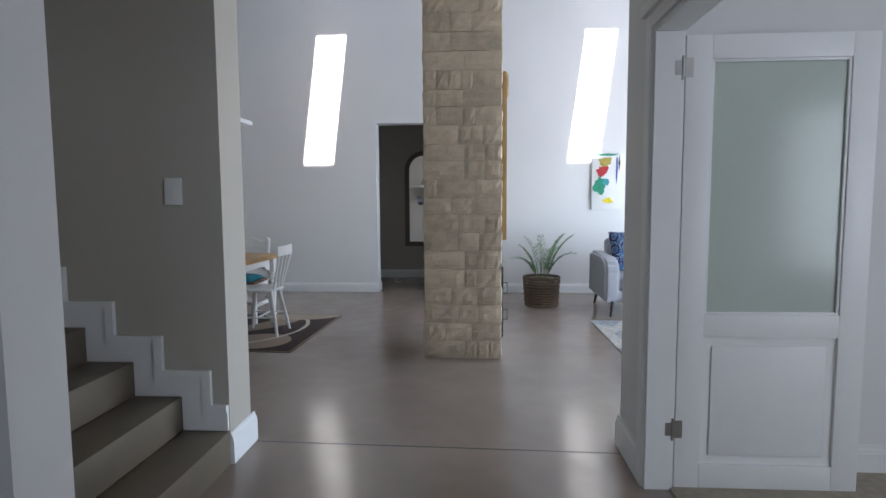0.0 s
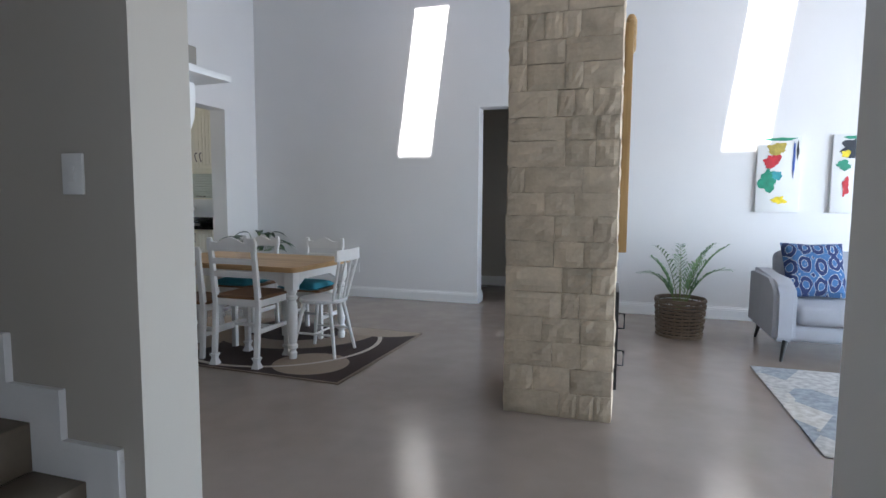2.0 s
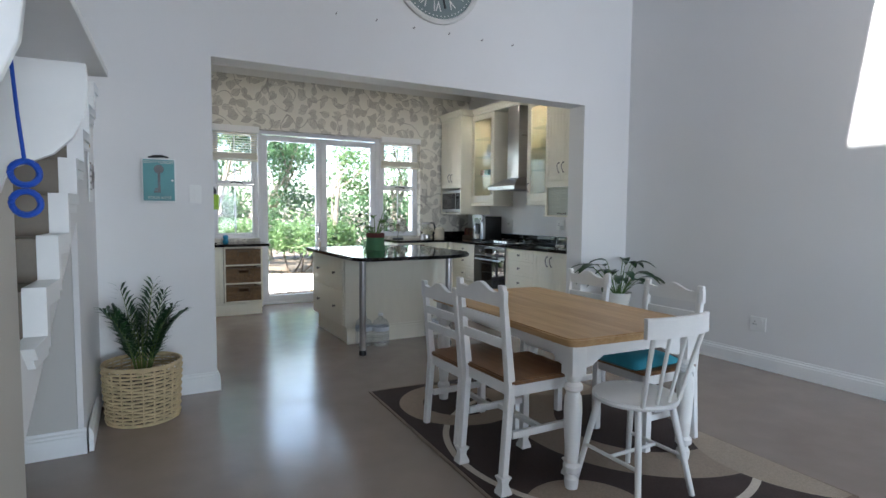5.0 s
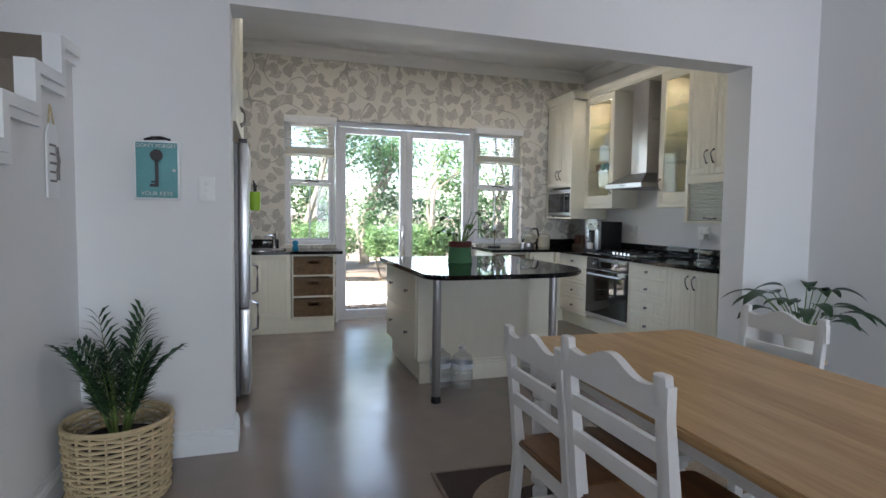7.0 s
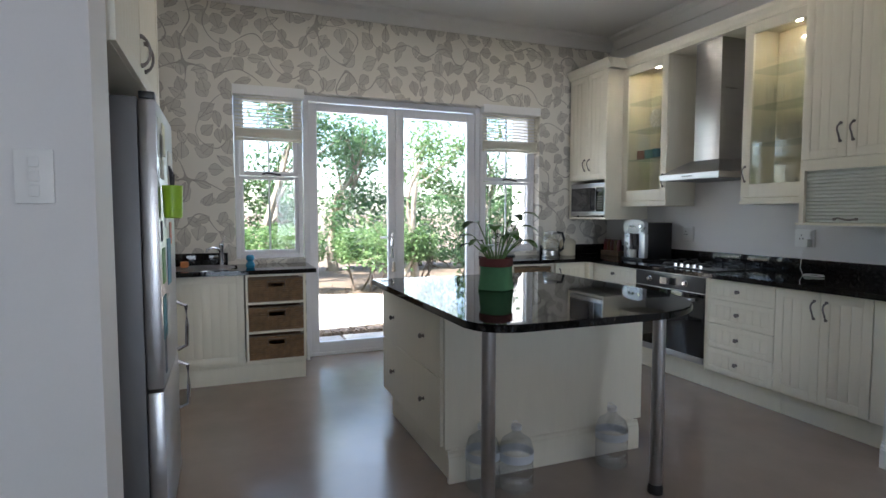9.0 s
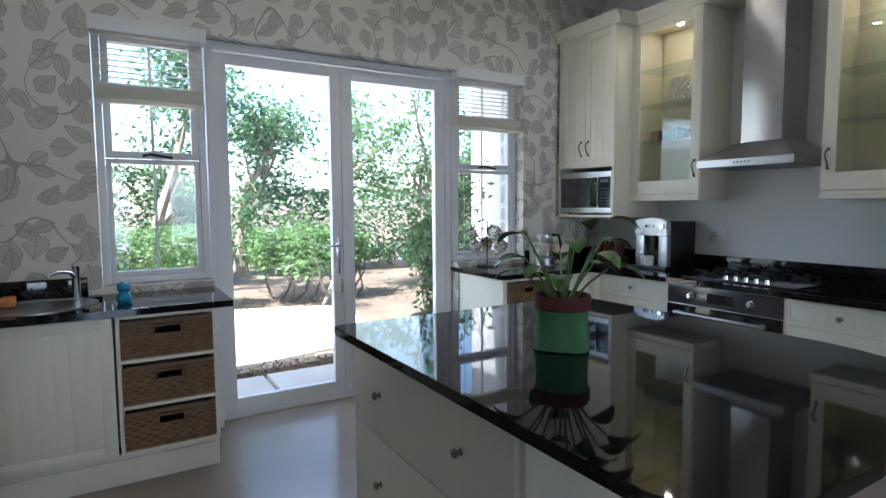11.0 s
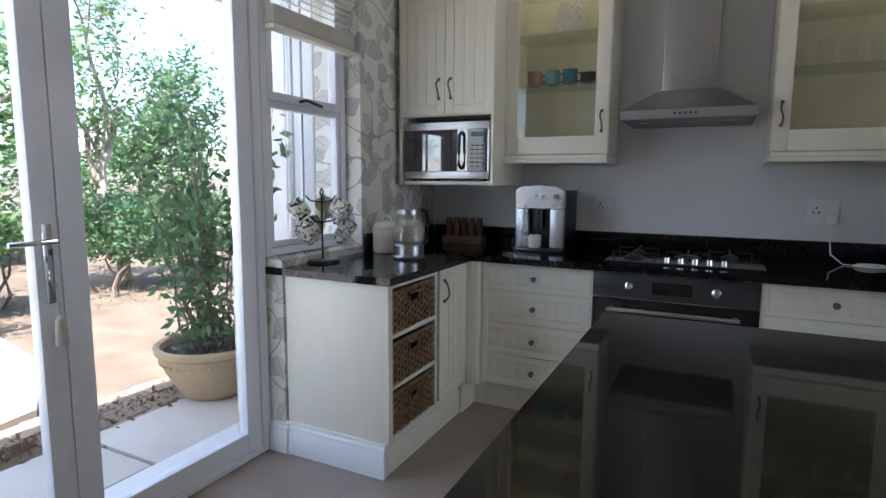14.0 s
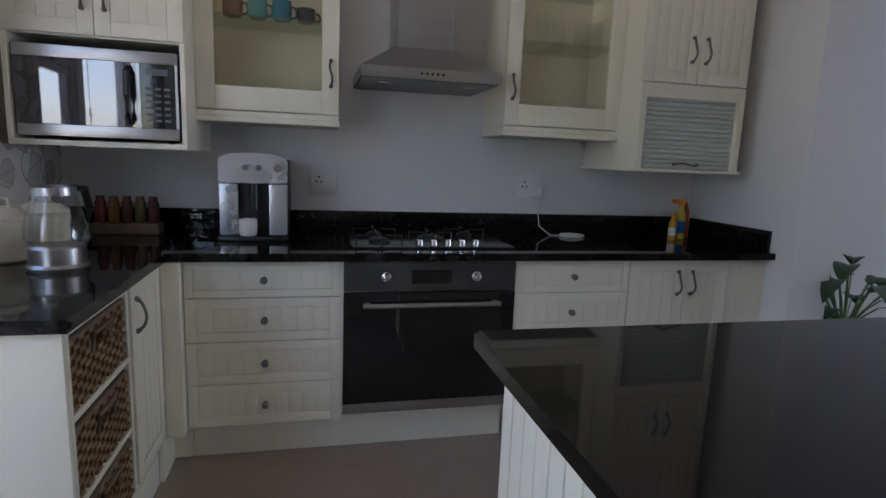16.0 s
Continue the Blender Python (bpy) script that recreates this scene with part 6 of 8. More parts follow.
def dining_rug():
    m, n, l, b = nodes_of("dining_rug_pile")
    co = n.new("ShaderNodeTexCoord")

    def ring(cx, cy, r0, r1):
        d = n.new("ShaderNodeVectorMath")
        d.operation = 'DISTANCE'
        d.inputs[1].default_value = (cx, cy, 0.012)
        l.new(co.outputs["Object"], d.inputs[0])
        a, c, e = n.new("ShaderNodeMath"), n.new("ShaderNodeMath"), n.new("ShaderNodeMath")
        a.operation, c.operation, e.operation = 'GREATER_THAN', 'LESS_THAN', 'MULTIPLY'
        a.inputs[1].default_value, c.inputs[1].default_value = r0, r1
        l.new(d.outputs["Value"], a.inputs[0]); l.new(d.outputs["Value"], c.inputs[0])
        l.new(a.outputs[0], e.inputs[0]); l.new(c.outputs[0], e.inputs[1])
        return e.outputs[0]
    last = None
    cols = [((2.00, 0.36, -1, 0.30), (0.30, 0.235, 0.18)), ((1.35, 0.95, 0.86, 0.90), (0.52, 0.46, 0.39)), ((1.25, 1.40, 0.50, 0.80), (0.28, 0.22, 0.17)), ((0.5, 0.5, 0.25, 0.42), (0.30, 0.235, 0.18)), ((0.3, 1.4, -1, 0.4), (0.36, 0.29, 0.22)), ((2.0, 1.9, 0.0, 0.55), (0.33, 0.27, 0.21))]
    for (cx, cy, r0, r1), c in cols:
        mx = n.new("ShaderNodeMix")
        mx.data_type = 'RGBA'
        mx.inputs[7].default_value = (*c, 1)
        if last is None:
            mx.inputs[6].default_value = (0.045, 0.028, 0.024, 1)
        else:
            l.new(last, mx.inputs[6])
        l.new(ring(cx, cy, r0, r1), mx.inputs[0])
        last = mx.outputs[2]
    nz = n.new("ShaderNodeTexNoise")
    nz.inputs["Scale"].default_value = 130
    l.new(co.outputs["Object"], nz.inputs["Vector"])
    mr = n.new("ShaderNodeMapRange")
    mr.inputs[3].default_value, mr.inputs[4].default_value = 0.65, 1.35
    l.new(nz.outputs[0], mr.inputs[0])
    sc = n.new("ShaderNodeVectorMath")
    sc.operation = 'SCALE'
    l.new(last, sc.inputs[0]); l.new(mr.outputs[0], sc.inputs["Scale"])
    l.new(sc.outputs[0], b.inputs["Base Color"])
    b.inputs["Roughness"].default_value = 0.95
    bp = n.new("ShaderNodeBump")
    bp.inputs["Strength"].default_value, bp.inputs["Distance"].default_value = 0.6, 0.004
    l.new(nz.outputs[0], bp.inputs["Height"]); l.new(bp.outputs[0], b.inputs["Normal"])
    return m


rg = thing("dining_rug", "dark brown rug with cream circles under the dining table", "rug", pose(-2.43, 4.475, 0.0005, 0, 0, -2.4) @ Matrix.Diagonal((1.0, 0.955, 1, 1)))
bm = B(); box(bm, 0.02, 0.02, 0, 2.42, 1.64, 0.012, 0.003)
part("rug_field", bm, dining_rug(), rg)
bm = B()
for a in ((0, 0, 2.44, 0.02), (0, 1.64, 2.44, 1.66), (0, 0.02, 0.02, 1.64), (2.42, 0.02, 2.44, 1.64)):
    box(bm, a[0], a[1], 0, a[2], a[3], 0.010, 0.002)
part("binding", bm, mat("rug_binding", (0.20, 0.15, 0.115), 0.95, scale=40, vary=0.2, bump=0.4), rg)

# living-room rug
def patch_rug():
    m, n, l, b = nodes_of("living_rug_pile")
    co, mp, vo = n.new("ShaderNodeTexCoord"), n.new("ShaderNodeMapping"), n.new("ShaderNodeTexVoronoi")
    mp.inputs[3].default_value = (3.0, 1.9, 1)
    mp.inputs[2].default_value = (0, 0, 0.7)
    vo.distance, vo.inputs["Scale"].default_value, vo.inputs["Randomness"].default_value = 'CHEBYCHEV', 1.2, 0.6
    l.new(co.outputs["Object"], mp.inputs[0]); l.new(mp.outputs[0], vo.inputs["Vector"])
    r = n.new("ShaderNodeValToRGB")
    r.color_ramp.interpolation = 'CONSTANT'
    e = r.color_ramp.elements
    e[0].color, e[1].color, e[1].position = (0.48, 0.47, 0.45, 1), (0.30, 0.33, 0.36, 1), 0.35
    for p, c in ((0.55, (0.55, 0.53, 0.49)), (0.75, (0.38, 0.40, 0.42)), (0.88, (0.22, 0.27, 0.32))):
        x = e.new(p); x.color = (*c, 1)
    l.new(vo.outputs["Color"], r.inputs[0])
    nz = n.new("ShaderNodeTexNoise"); nz.inputs["Scale"].default_value = 22
    l.new(co.outputs["Object"], nz.inputs["Vector"])
    mx = n.new("ShaderNodeMix"); mx.data_type = 'RGBA'; mx.blend_type = 'OVERLAY'; mx.inputs[0].default_value = 0.6
    l.new(r.outputs[0], mx.inputs[6]); l.new(nz.outputs[0], mx.inputs[7])
    l.new(mx.outputs[2], b.inputs["Base Color"])
    b.inputs["Roughness"].default_value = 0.95
    return m


bm = B(); box(bm, 0, 0, 0, 2.3, 1.63, 0.009, 0.002)
solo("living_rug", bm, patch_rug(), "pale grey and blue patchwork rug before the sofa", "rug", m=pose(2.87, 4.155, 0.0005))

# sofa
M_GREYCLOTH = mat("grey_sofa_cloth", (0.36, 0.37, 0.40), 0.9, scale=5, vary=0.08, bump=0.35, fine=260)
sofa = thing("sofa", "light grey two-seat sofa with dark tapered legs", "sofa", pose(3.07, 5.99, 0))


def soft_box(bm, x0, y0, z0, x1, y1, z1, r=0.05):
    t = B()
    box(t, x0, y0, z0, x1, y1, z1)
    bmesh.ops.bevel(t, geom=list(t.edges), offset=r, segments=4, profile=0.5, affect='EDGES')
    me = bpy.data.meshes.new("tmp")
    t.to_mesh(me); t.free()
    bm.from_mesh(me)
    bpy.data.meshes.remove(me)


bm = B(); soft_box(bm, 0.10, 0.06, 0.16, 1.90, 0.90, 0.30, 0.04)
part("base", bm, M_GREYCLOTH, sofa)
for x0, x1 in ((0.17, 0.99), (1.01, 1.83)):
    bm = B(); soft_box(bm, x0, 0.03, 0.30, x1, 0.72, 0.46, 0.055)
    part("seat_cushion", bm, M_GREYCLOTH, sofa)
    bm = B(); soft_box(bm, x0, 0.0, 0.0, x1, 0.20, 0.44, 0.07)
    bm.transform(Matrix.Translation((0, 0.66, 0.44)) @ Matrix.Rotation(radians(-12), 4, 'X'))
    part("back_cushion", bm, M_GREYCLOTH, sofa)
for x0, x1, lean in ((0.0, 0.17, 1), (1.83, 2.0, -1)):
    bm = B()
    prism(bm, [(0.02, 0.16), (0.02, 0.50), (0.06, 0.60), (0.14, 0.645), (0.26, 0.655), (0.80, 0.69), (0.92, 0.67), (0.94, 0.16)], 0, x0, x1)
    bmesh.ops.bevel(bm, geom=list(bm.edges), offset=0.035, segments=3, affect='EDGES')
    part("arm", bm, M_GREYCLOTH, sofa)
for x, y in ((0.10, 0.06), (1.90, 0.06), (0.10, 0.88), (1.90, 0.88)):
    bm = B(); rod(bm, (x, y, 0.17), (x + (-0.03 if x < 1 else 0.03), y + (-0.03 if y < 0.5 else 0.03), 0.0), 0.022, 0.012, 12)
    part("leg", bm, M_BLACK, sofa, "dark tapered wooden leg")


def damask():
    m, n, l, b = nodes_of("blue_damask")
    co, wv, vo = n.new("ShaderNodeTexCoord"), n.new("ShaderNodeTexWave"), n.new("ShaderNodeTexVoronoi")
    sp_ = n.new("ShaderNodeSeparateXYZ")
    l.new(co.outputs["Object"], sp_.inputs[0])
    mp = n.new("ShaderNodeMapping"); mp.inputs[3].default_value = (9, 6, 1)
    l.new(co.outputs["Object"], mp.inputs[0])
    vo.inputs["Scale"].default_value, vo.inputs["Randomness"].default_value = 1.0, 0.25
    l.new(mp.outputs[0], vo.inputs["Vector"])
    wv.wave_type, wv.rings_direction = 'RINGS', 'Z'
    wv.inputs["Scale"].default_value, wv.inputs["Distortion"].default_value = 4.0, 6.0
    l.new(co.outputs["Object"], wv.inputs["Vector"])
    s = n.new("ShaderNodeMath"); s.operation = 'MULTIPLY'; s.inputs[1].default_value = 14.0
    l.new(vo.outputs["Distance"], s.inputs[0])
    f = n.new("ShaderNodeMath"); f.operation = 'SINE'
    l.new(s.outputs[0], f.inputs[0])
    ad = n.new("ShaderNodeMath"); ad.operation = 'ADD'
    l.new(f.outputs[0], ad.inputs[0]); l.new(wv.outputs[0], ad.inputs[1])
    r = n.new("ShaderNodeValToRGB"); r.color_ramp.interpolation = 'CONSTANT'
    e = r.color_ramp.elements
    e[0].color, e[1].color, e[1].position = (0.02, 0.035, 0.11, 1), (0.55, 0.56, 0.54, 1), 0.45
    x = e.new(0.72); x.color = (0.05, 0.13, 0.28, 1)
    l.new(ad.outputs[0], r.inputs[0])
    l.new(r.outputs[0], b.inputs["Base Color"])
    b.inputs["Roughness"].default_value = 0.9
    return m


cushion("scatter_cushion", "navy and white damask cushion leaning on the sofa", pose(3.50, 6.58, 0.70, 68, 0, 6), 0.50, 0.50, 0.15, damask())

# canvases
def canvas(label, x, seed, cols):
    t = thing("canvas_painting", label, "painting", pose(x, FAR - 0.003, 1.19) @ Matrix.Diagonal((0.81, 1, 0.97, 1)), "canvases over the sofa")
    bm = B(); box(bm, 0, -0.035, 0, 0.50, 0, 0.82, 0.004)
    part("canvas", bm, mat("canvas_white_%d" % seed, (0.78, 0.78, 0.76), 0.8, scale=6, vary=0.03, bump=0.2, fine=300), t)
    rng = np.random.default_rng(seed)
    for i, (c, cx, cz, rx, rz) in enumerate(cols):
        bm = B()
        vs = []
        n = 34
        for k in range(n):
            a = 2 * math.pi * k / n
            rr = 0.75 + 0.45 * noise.noise(Vector((math.cos(a) * 1.6, math.sin(a) * 1.6, seed + i * 3.7))) + rng.uniform(-0.08, 0.08)
            vs.append((min(0.497, max(0.003, cx + rx * rr * math.cos(a))), min(0.817, max(0.003, cz + rz * rr * math.sin(a)))))
        prism(bm, vs, 1, -0.0372 - 0.0006 * i, -0.0352)
        part("brush_mark", bm, mat("paint_%d_%d" % (seed, i), c, 0.5, scale=18, vary=0.35, bump=0.4), t, smooth=False)
    return t


GREEN, RED, YEL, BLU, BLK, OCH = (0.01, 0.24, 0.14), (0.50, 0.02, 0.03), (0.80, 0.62, 0.02), (0.02, 0.08, 0.35), (0.015, 0.02, 0.03), (0.42, 0.33, 0.06)
canvas("white abstract canvas with green, red and yellow paint marks", 3.24, 3, [(GREEN, 0.25, 0.79, 0.26, 0.02), (OCH, 0.22, 0.69, 0.14, 0.09), (RED, 0.17, 0.55, 0.14, 0.10), (GREEN, 0.14, 0.35, 0.13, 0.16), ((0.03, 0.30, 0.33), 0.24, 0.40, 0.08, 0.07), (BLU, 0.42, 0.58, 0.018, 0.20), (BLK, 0.46, 0.66, 0.016, 0.12), (YEL, 0.27, 0.13, 0.10, 0.055)])
canvas("white abstract canvas with black, red and blue paint marks", 3.93, 8, [(GREEN, 0.25, 0.79, 0.24, 0.02), (BLK, 0.22, 0.68, 0.20, 0.12), (RED, 0.36, 0.64, 0.10, 0.16), (GREEN, 0.12, 0.50, 0.10, 0.06), (BLU, 0.36, 0.20, 0.16, 0.10), (RED, 0.16, 0.28, 0.05, 0.12), (YEL, 0.14, 0.62, 0.06, 0.05)])


# planters
def woven_basket(t, r0, r1, h, material, rows, ribs, gap=True):
    """A round basket: upright ribs with strands that pass in front of and behind them."""
    bm = B()
    n = ribs * 4
    for k in range(rows):
        z = h * (k + 0.5) / rows
        r = r0 + (r1 - r0) * (z / h)
        pts = []
        for i in range(n + 1):
            a = 2 * math.pi * i / n
            rr = r + 0.006 * math.cos(i * math.pi / 4 + (k % 2) * math.pi)
            pts.append((rr * math.cos(a), rr * math.sin(a), z + 0.002 * math.sin(a * 3 + k)))
        tube(bm, pts, h / rows * 0.40, 5)
    part("weave", bm, material, t)
    bm = B()
    for i in range(ribs):
        a = 2 * math.pi * i / ribs
        tube(bm, [(r0 * math.cos(a), r0 * math.sin(a), 0.004), (r1 * math.cos(a), r1 * math.sin(a), h)], 0.006, 5)
    part("rib_work", bm, material, t)
    for z, r in ((h, r1), (0.008, r0)):
        bm = B()
        tube(bm, [(r * math.cos(2 * math.pi * i / 36), r * math.sin(2 * math.pi * i / 36), z) for i in range(37)], 0.010, 6)
        part("rim", bm, material, t)
    bm = B(); cyl(bm, 0, 0, 0.012, h * 0.72, r0 * 0.84, r1 * 0.86, 28)
    part("soil", bm, M_SOIL, t)


def frond(bm_st, leaves, base, direction, length, droop, pairs, leaf_len, rng, width=0.02):
    """A palm frond: an arching stem with leaflets in two rows."""
    d = Vector(direction).normalized()
    p = Vector(base)
    pts = [p.copy()]
    n = 10
    for i in range(n):
        d = (d + Vector((0, 0, -droop / n * (1 + i * 0.25)))).normalized()
        p = p + d * length / n
        pts.append(p.copy())
    tube(bm_st, pts, [0.0055 * (1 - 0.75 * i / n) for i in range(n + 1)], 5)
    for k in range(pairs):
        u = 0.28 + 0.72 * k / (pairs - 1)
        i = min(n - 1, int(u * n))
        q = pts[i].lerp(pts[i + 1], u * n - i)
        ax = (pts[i + 1] - pts[i]).normalized()
        side = ax.cross(Vector((0, 0, 1)))
        if side.length < 1e-3:
            side = Vector((1, 0, 0))
        side.normalize()
        for s in (-1, 1):
            L = leaf_len * (0.55 + 0.6 * math.sin(math.pi * min(1, 0.15 + u * 0.8))) * rng.uniform(0.85, 1.12)
            ld = (side * s * 0.8 + ax * (0.55 + 0.5 * u) + Vector((0, 0, 0.18 + rng.normal(0, 0.08)))).normalized()
            mid = q + ld * L * 0.5
            tip = q + ld * L + Vector((0, 0, -L * 0.28))
            wv = ld.cross(Vector((0, 0, 1))).normalized() * width * 0.5
            leaves.append([tuple(q - wv * 0.3), tuple(q + wv * 0.3), tuple(mid + wv), tuple(tip), tuple(mid - wv)])


def palm(t, base_z, n, length, seed, material, droop=0.9, leaf_len=0.16, spread=0.7, pairs=16):
    rng = np.random.default_rng(seed)
    bm = B()
    leaves = []
    for k in range(n):
        a = 2 * math.pi * k / n * 2.4 + rng.uniform(-0.3, 0.3)
        tilt = rng.uniform(0.15, spread)
        frond(bm, leaves, (0.03 * math.cos(a), 0.03 * math.sin(a), base_z), (math.cos(a) * tilt, math.sin(a) * tilt, 1), length * rng.uniform(0.7, 1.1), droop * rng.uniform(0.6, 1.2), pairs, leaf_len, rng)
    part("stem_cluster", bm, leaf_mat("palm_stem_%d" % seed, (0.10, 0.17, 0.04), (0.20, 0.26, 0.07), 0.5, 0), t)
    vs, fs = [], []
    for q in leaves:
        i = len(vs)
        vs += q
        fs += [(i, i + 1, i + 2), (i, i + 2, i + 4), (i + 2, i + 3, i + 4)]
    ob = new("frond_crown", mesh_object("frond_crown", vs, fs, material))
    ob.parent = t


p1 = thing("areca_palm_planter", "areca palm in an open-weave dark cane basket", "potted plant", pose(2.445, 6.74, 0))
woven_basket(p1, 0.20, 0.225, 0.36, M_DARKCANE, 11, 20)
palm(p1, 0.25, 10, 0.70, 31, leaf_mat("areca_leaf", (0.05, 0.13, 0.05), (0.18, 0.30, 0.13), 0.4, 0.15), 0.80, 0.15, 0.34, 13)
p2 = thing("parlour_palm_planter", "dark green parlour palm in a pale woven straw basket", "potted plant", pose(-2.66, 3.02, 0))
woven_basket(p2, 0.205, 0.225, 0.36, M_STRAW, 17, 22)
palm(p2, 0.25, 17, 0.56, 32, leaf_mat("parlour_palm_leaf", (0.010, 0.035, 0.014), (0.04, 0.10, 0.035), 0.35, 0.1), 0.50, 0.16, 0.26, 12)


def broad_leaf(bm, base, direction, length, width, droop, rng, curl=0.12):
    """One broad pointed leaf with a folded rib."""
    d = Vector(direction).normalized()
    side = d.cross(Vector((0, 0, 1)))
    side = side.normalized() if side.length > 1e-3 else Vector((1, 0, 0))
    p = Vector(base)
    rows = []
    n = 7
    for i in range(n + 1):
        u = i / n
        w = width * 0.5 * math.sin(math.pi * min(1.0, u ** 0.75)) ** 0.8
        up = side.cross(d).normalized()
        rows.append([bm.verts.new(p - side * w + up * w * curl * 2), bm.verts.new(p), bm.verts.new(p + side * w + up * w * curl * 2)])
        d = (d + Vector((0, 0, -droop / n))).normalized()
        p = p + d * length / n
    for a, c in zip(rows, rows[1:]):
        bm.faces.new((a[0], a[1], c[1], c[0]))
        bm.faces.new((a[1], a[2], c[2], c[1]))


def leafy(t, base_z, specs, material, stem_mat, rng, r=0.004):
    """Stalked leaves: each spec is (turn, tilt, stalk, length, width)."""
    for turn, tilt, stalk, ln, wd in specs:
        a = radians(turn)
        d = Vector((math.cos(a) * tilt, math.sin(a) * tilt, 1)).normalized()
        b0 = Vector((0.025 * math.cos(a), 0.025 * math.sin(a), base_z))
        tip = b0 + d * stalk + Vector((math.cos(a), math.sin(a), 0)) * stalk * 0.15
        bm = B(); tube(bm, [b0, b0.lerp(tip, 0.5) + Vector((0, 0, stalk * 0.06)), tip], [r * 1.3, r, r * 0.8], 6)
        st = part("stalk", bm, stem_mat, t)
        bm = B(); broad_leaf(bm, tip, Vector((math.cos(a), math.sin(a), 0.45)), ln, wd, 1.3, rng)
        part("leaf", bm, material, t)


M_PLANTDARK = mat("dark_leaf", (0.020, 0.055, 0.020), 0.45, scale=14, vary=0.3, bump=0.15, fine=60)
M_PLANTMID = mat("mid_leaf", (0.05, 0.13, 0.025), 0.28, scale=14, vary=0.3, bump=0.15, fine=60)
M_STALK = mat("leaf_stalk", (0.10, 0.19, 0.05), 0.45, scale=14, vary=0.2, bump=0.05)
rngl = np.random.default_rng(77)
# peace lily on a wooden stand in the corner
st_ = thing("plant_stand", "small round wooden plant stand", "plant stand", pose(-2.66, 7.24, 0) @ Matrix.Diagonal((1, 1, 1.2, 1)))
bm = B(); lathe(bm, [(0.14, 0.28), (0.15, 0.285), (0.15, 0.30), (0.001, 0.30)], 28)
part("top", bm, M_PINE, st_)
for k in range(3):
    a = 2 * math.pi * k / 3 + 0.4
    bm = B(); rod(bm, (0.09 * math.cos(a), 0.09 * math.sin(a), 0.283), (0.17 * math.cos(a), 0.17 * math.sin(a), 0.0), 0.013, 0.010, 10)
    part("leg", bm, M_PINE, st_)
lp = thing("peace_lily", "dark green peace lily in a white pot", "potted plant", pose(-2.66, 7.24, 0.3603))
bm = B(); lathe(bm, [(0.085, 0), (0.09, 0.01), (0.125, 0.17), (0.13, 0.18), (0.122, 0.18), (0.115, 0.15), (0.001, 0.148)], 28)
part("pot", bm, M_CERAMIC, lp)
leafy(lp, 0.14, [(k * 37 + rngl.uniform(-12, 12), rngl.uniform(0.1, 1.0), rngl.uniform(0.14, 0.40), rngl.uniform(0.20, 0.30), rngl.uniform(0.085, 0.12)) for k in range(26)], M_PLANTDARK, M_STALK, rngl)
# young monstera on the island
M_SACKG = mat("green_sacking", (0.075, 0.215, 0.10), 0.9, scale=10, vary=0.2, bump=0.5, fine=160)
M_SACKR = mat("red_sacking", (0.12, 0.030, 0.027), 0.9, scale=10, vary=0.2, bump=0.5, fine=160)
mo = thing("monstera_plant", "young monstera in a green fabric bag with red rim", "potted plant", pose(-4.32, 5.29, 0.9122, 0, 0, 40) @ Matrix.Diagonal((0.88, 0.88, 0.92, 1)))
bm = B()
n = 28


def bag_ring(z, r, sq):
    out = []
    for i in range(n):
        a = 2 * math.pi * i / n
        k = (abs(math.cos(a)) ** sq + abs(math.sin(a)) ** sq) ** (-1 / sq)
        rr = r * k * (1 + 0.035 * noise.noise(Vector((math.cos(a) * 3, math.sin(a) * 3, z * 9))))
        out.append(bm.verts.new((rr * math.cos(a), rr * math.sin(a), z)))
    return out


R_ = [bag_ring(z, r, s) for z, r, s in ((0.0, 0.085, 5), (0.004, 0.105, 5), (0.05, 0.10, 4), (0.12, 0.098, 3), (0.165, 0.103, 2.4))]
for a, c in zip(R_, R_[1:]):
    for i in range(n):
        bm.faces.new((a[i], a[(i + 1) % n], c[(i + 1) % n], c[i]))
bm.faces.new(R_[0][::-1])
part("bag", bm, M_SACKG, mo)
bm = B()
R_ = [bag_ring(z, r, 2.4) for z, r in ((0.150, 0.103), (0.155, 0.108), (0.195, 0.108), (0.203, 0.103), (0.195, 0.097), (0.16, 0.094))]
for a, c in zip(R_, R_[1:]):
    for i in range(n):
        bm.faces.new((a[i], a[(i + 1) % n], c[(i + 1) % n], c[i]))
part("cuff", bm, M_SACKR, mo)
bm = B(); cyl(bm, 0, 0, 0.155, 0.168, 0.094, segs=24)
part("soil", bm, M_SOIL, mo)
SP = [(205, 0.55, 0.20, 0.14, 0.095), (165, 0.35, 0.27, 0.15, 0.11), (70, 0.22, 0.31, 0.13, 0.10), (25, 0.40, 0.25, 0.14, 0.10), (320, 0.50, 0.22, 0.14, 0.095), (275, 0.75, 0.15, 0.14, 0.085), (240, 0.45, 0.16, 0.12, 0.085),
      (100, 0.60, 0.20, 0.13, 0.095), (350, 0.85, 0.19, 0.15, 0.09), (130, 0.85, 0.13, 0.12, 0.08), (45, 0.70, 0.17, 0.14, 0.09), (290, 0.25, 0.25, 0.12, 0.09), (10, 0.30, 0.33, 0.13, 0.095), (185, 0.95, 0.16, 0.13, 0.08)]
leafy(mo, 0.165, SP, M_PLANTMID, M_STALK, rngl, 0.005)


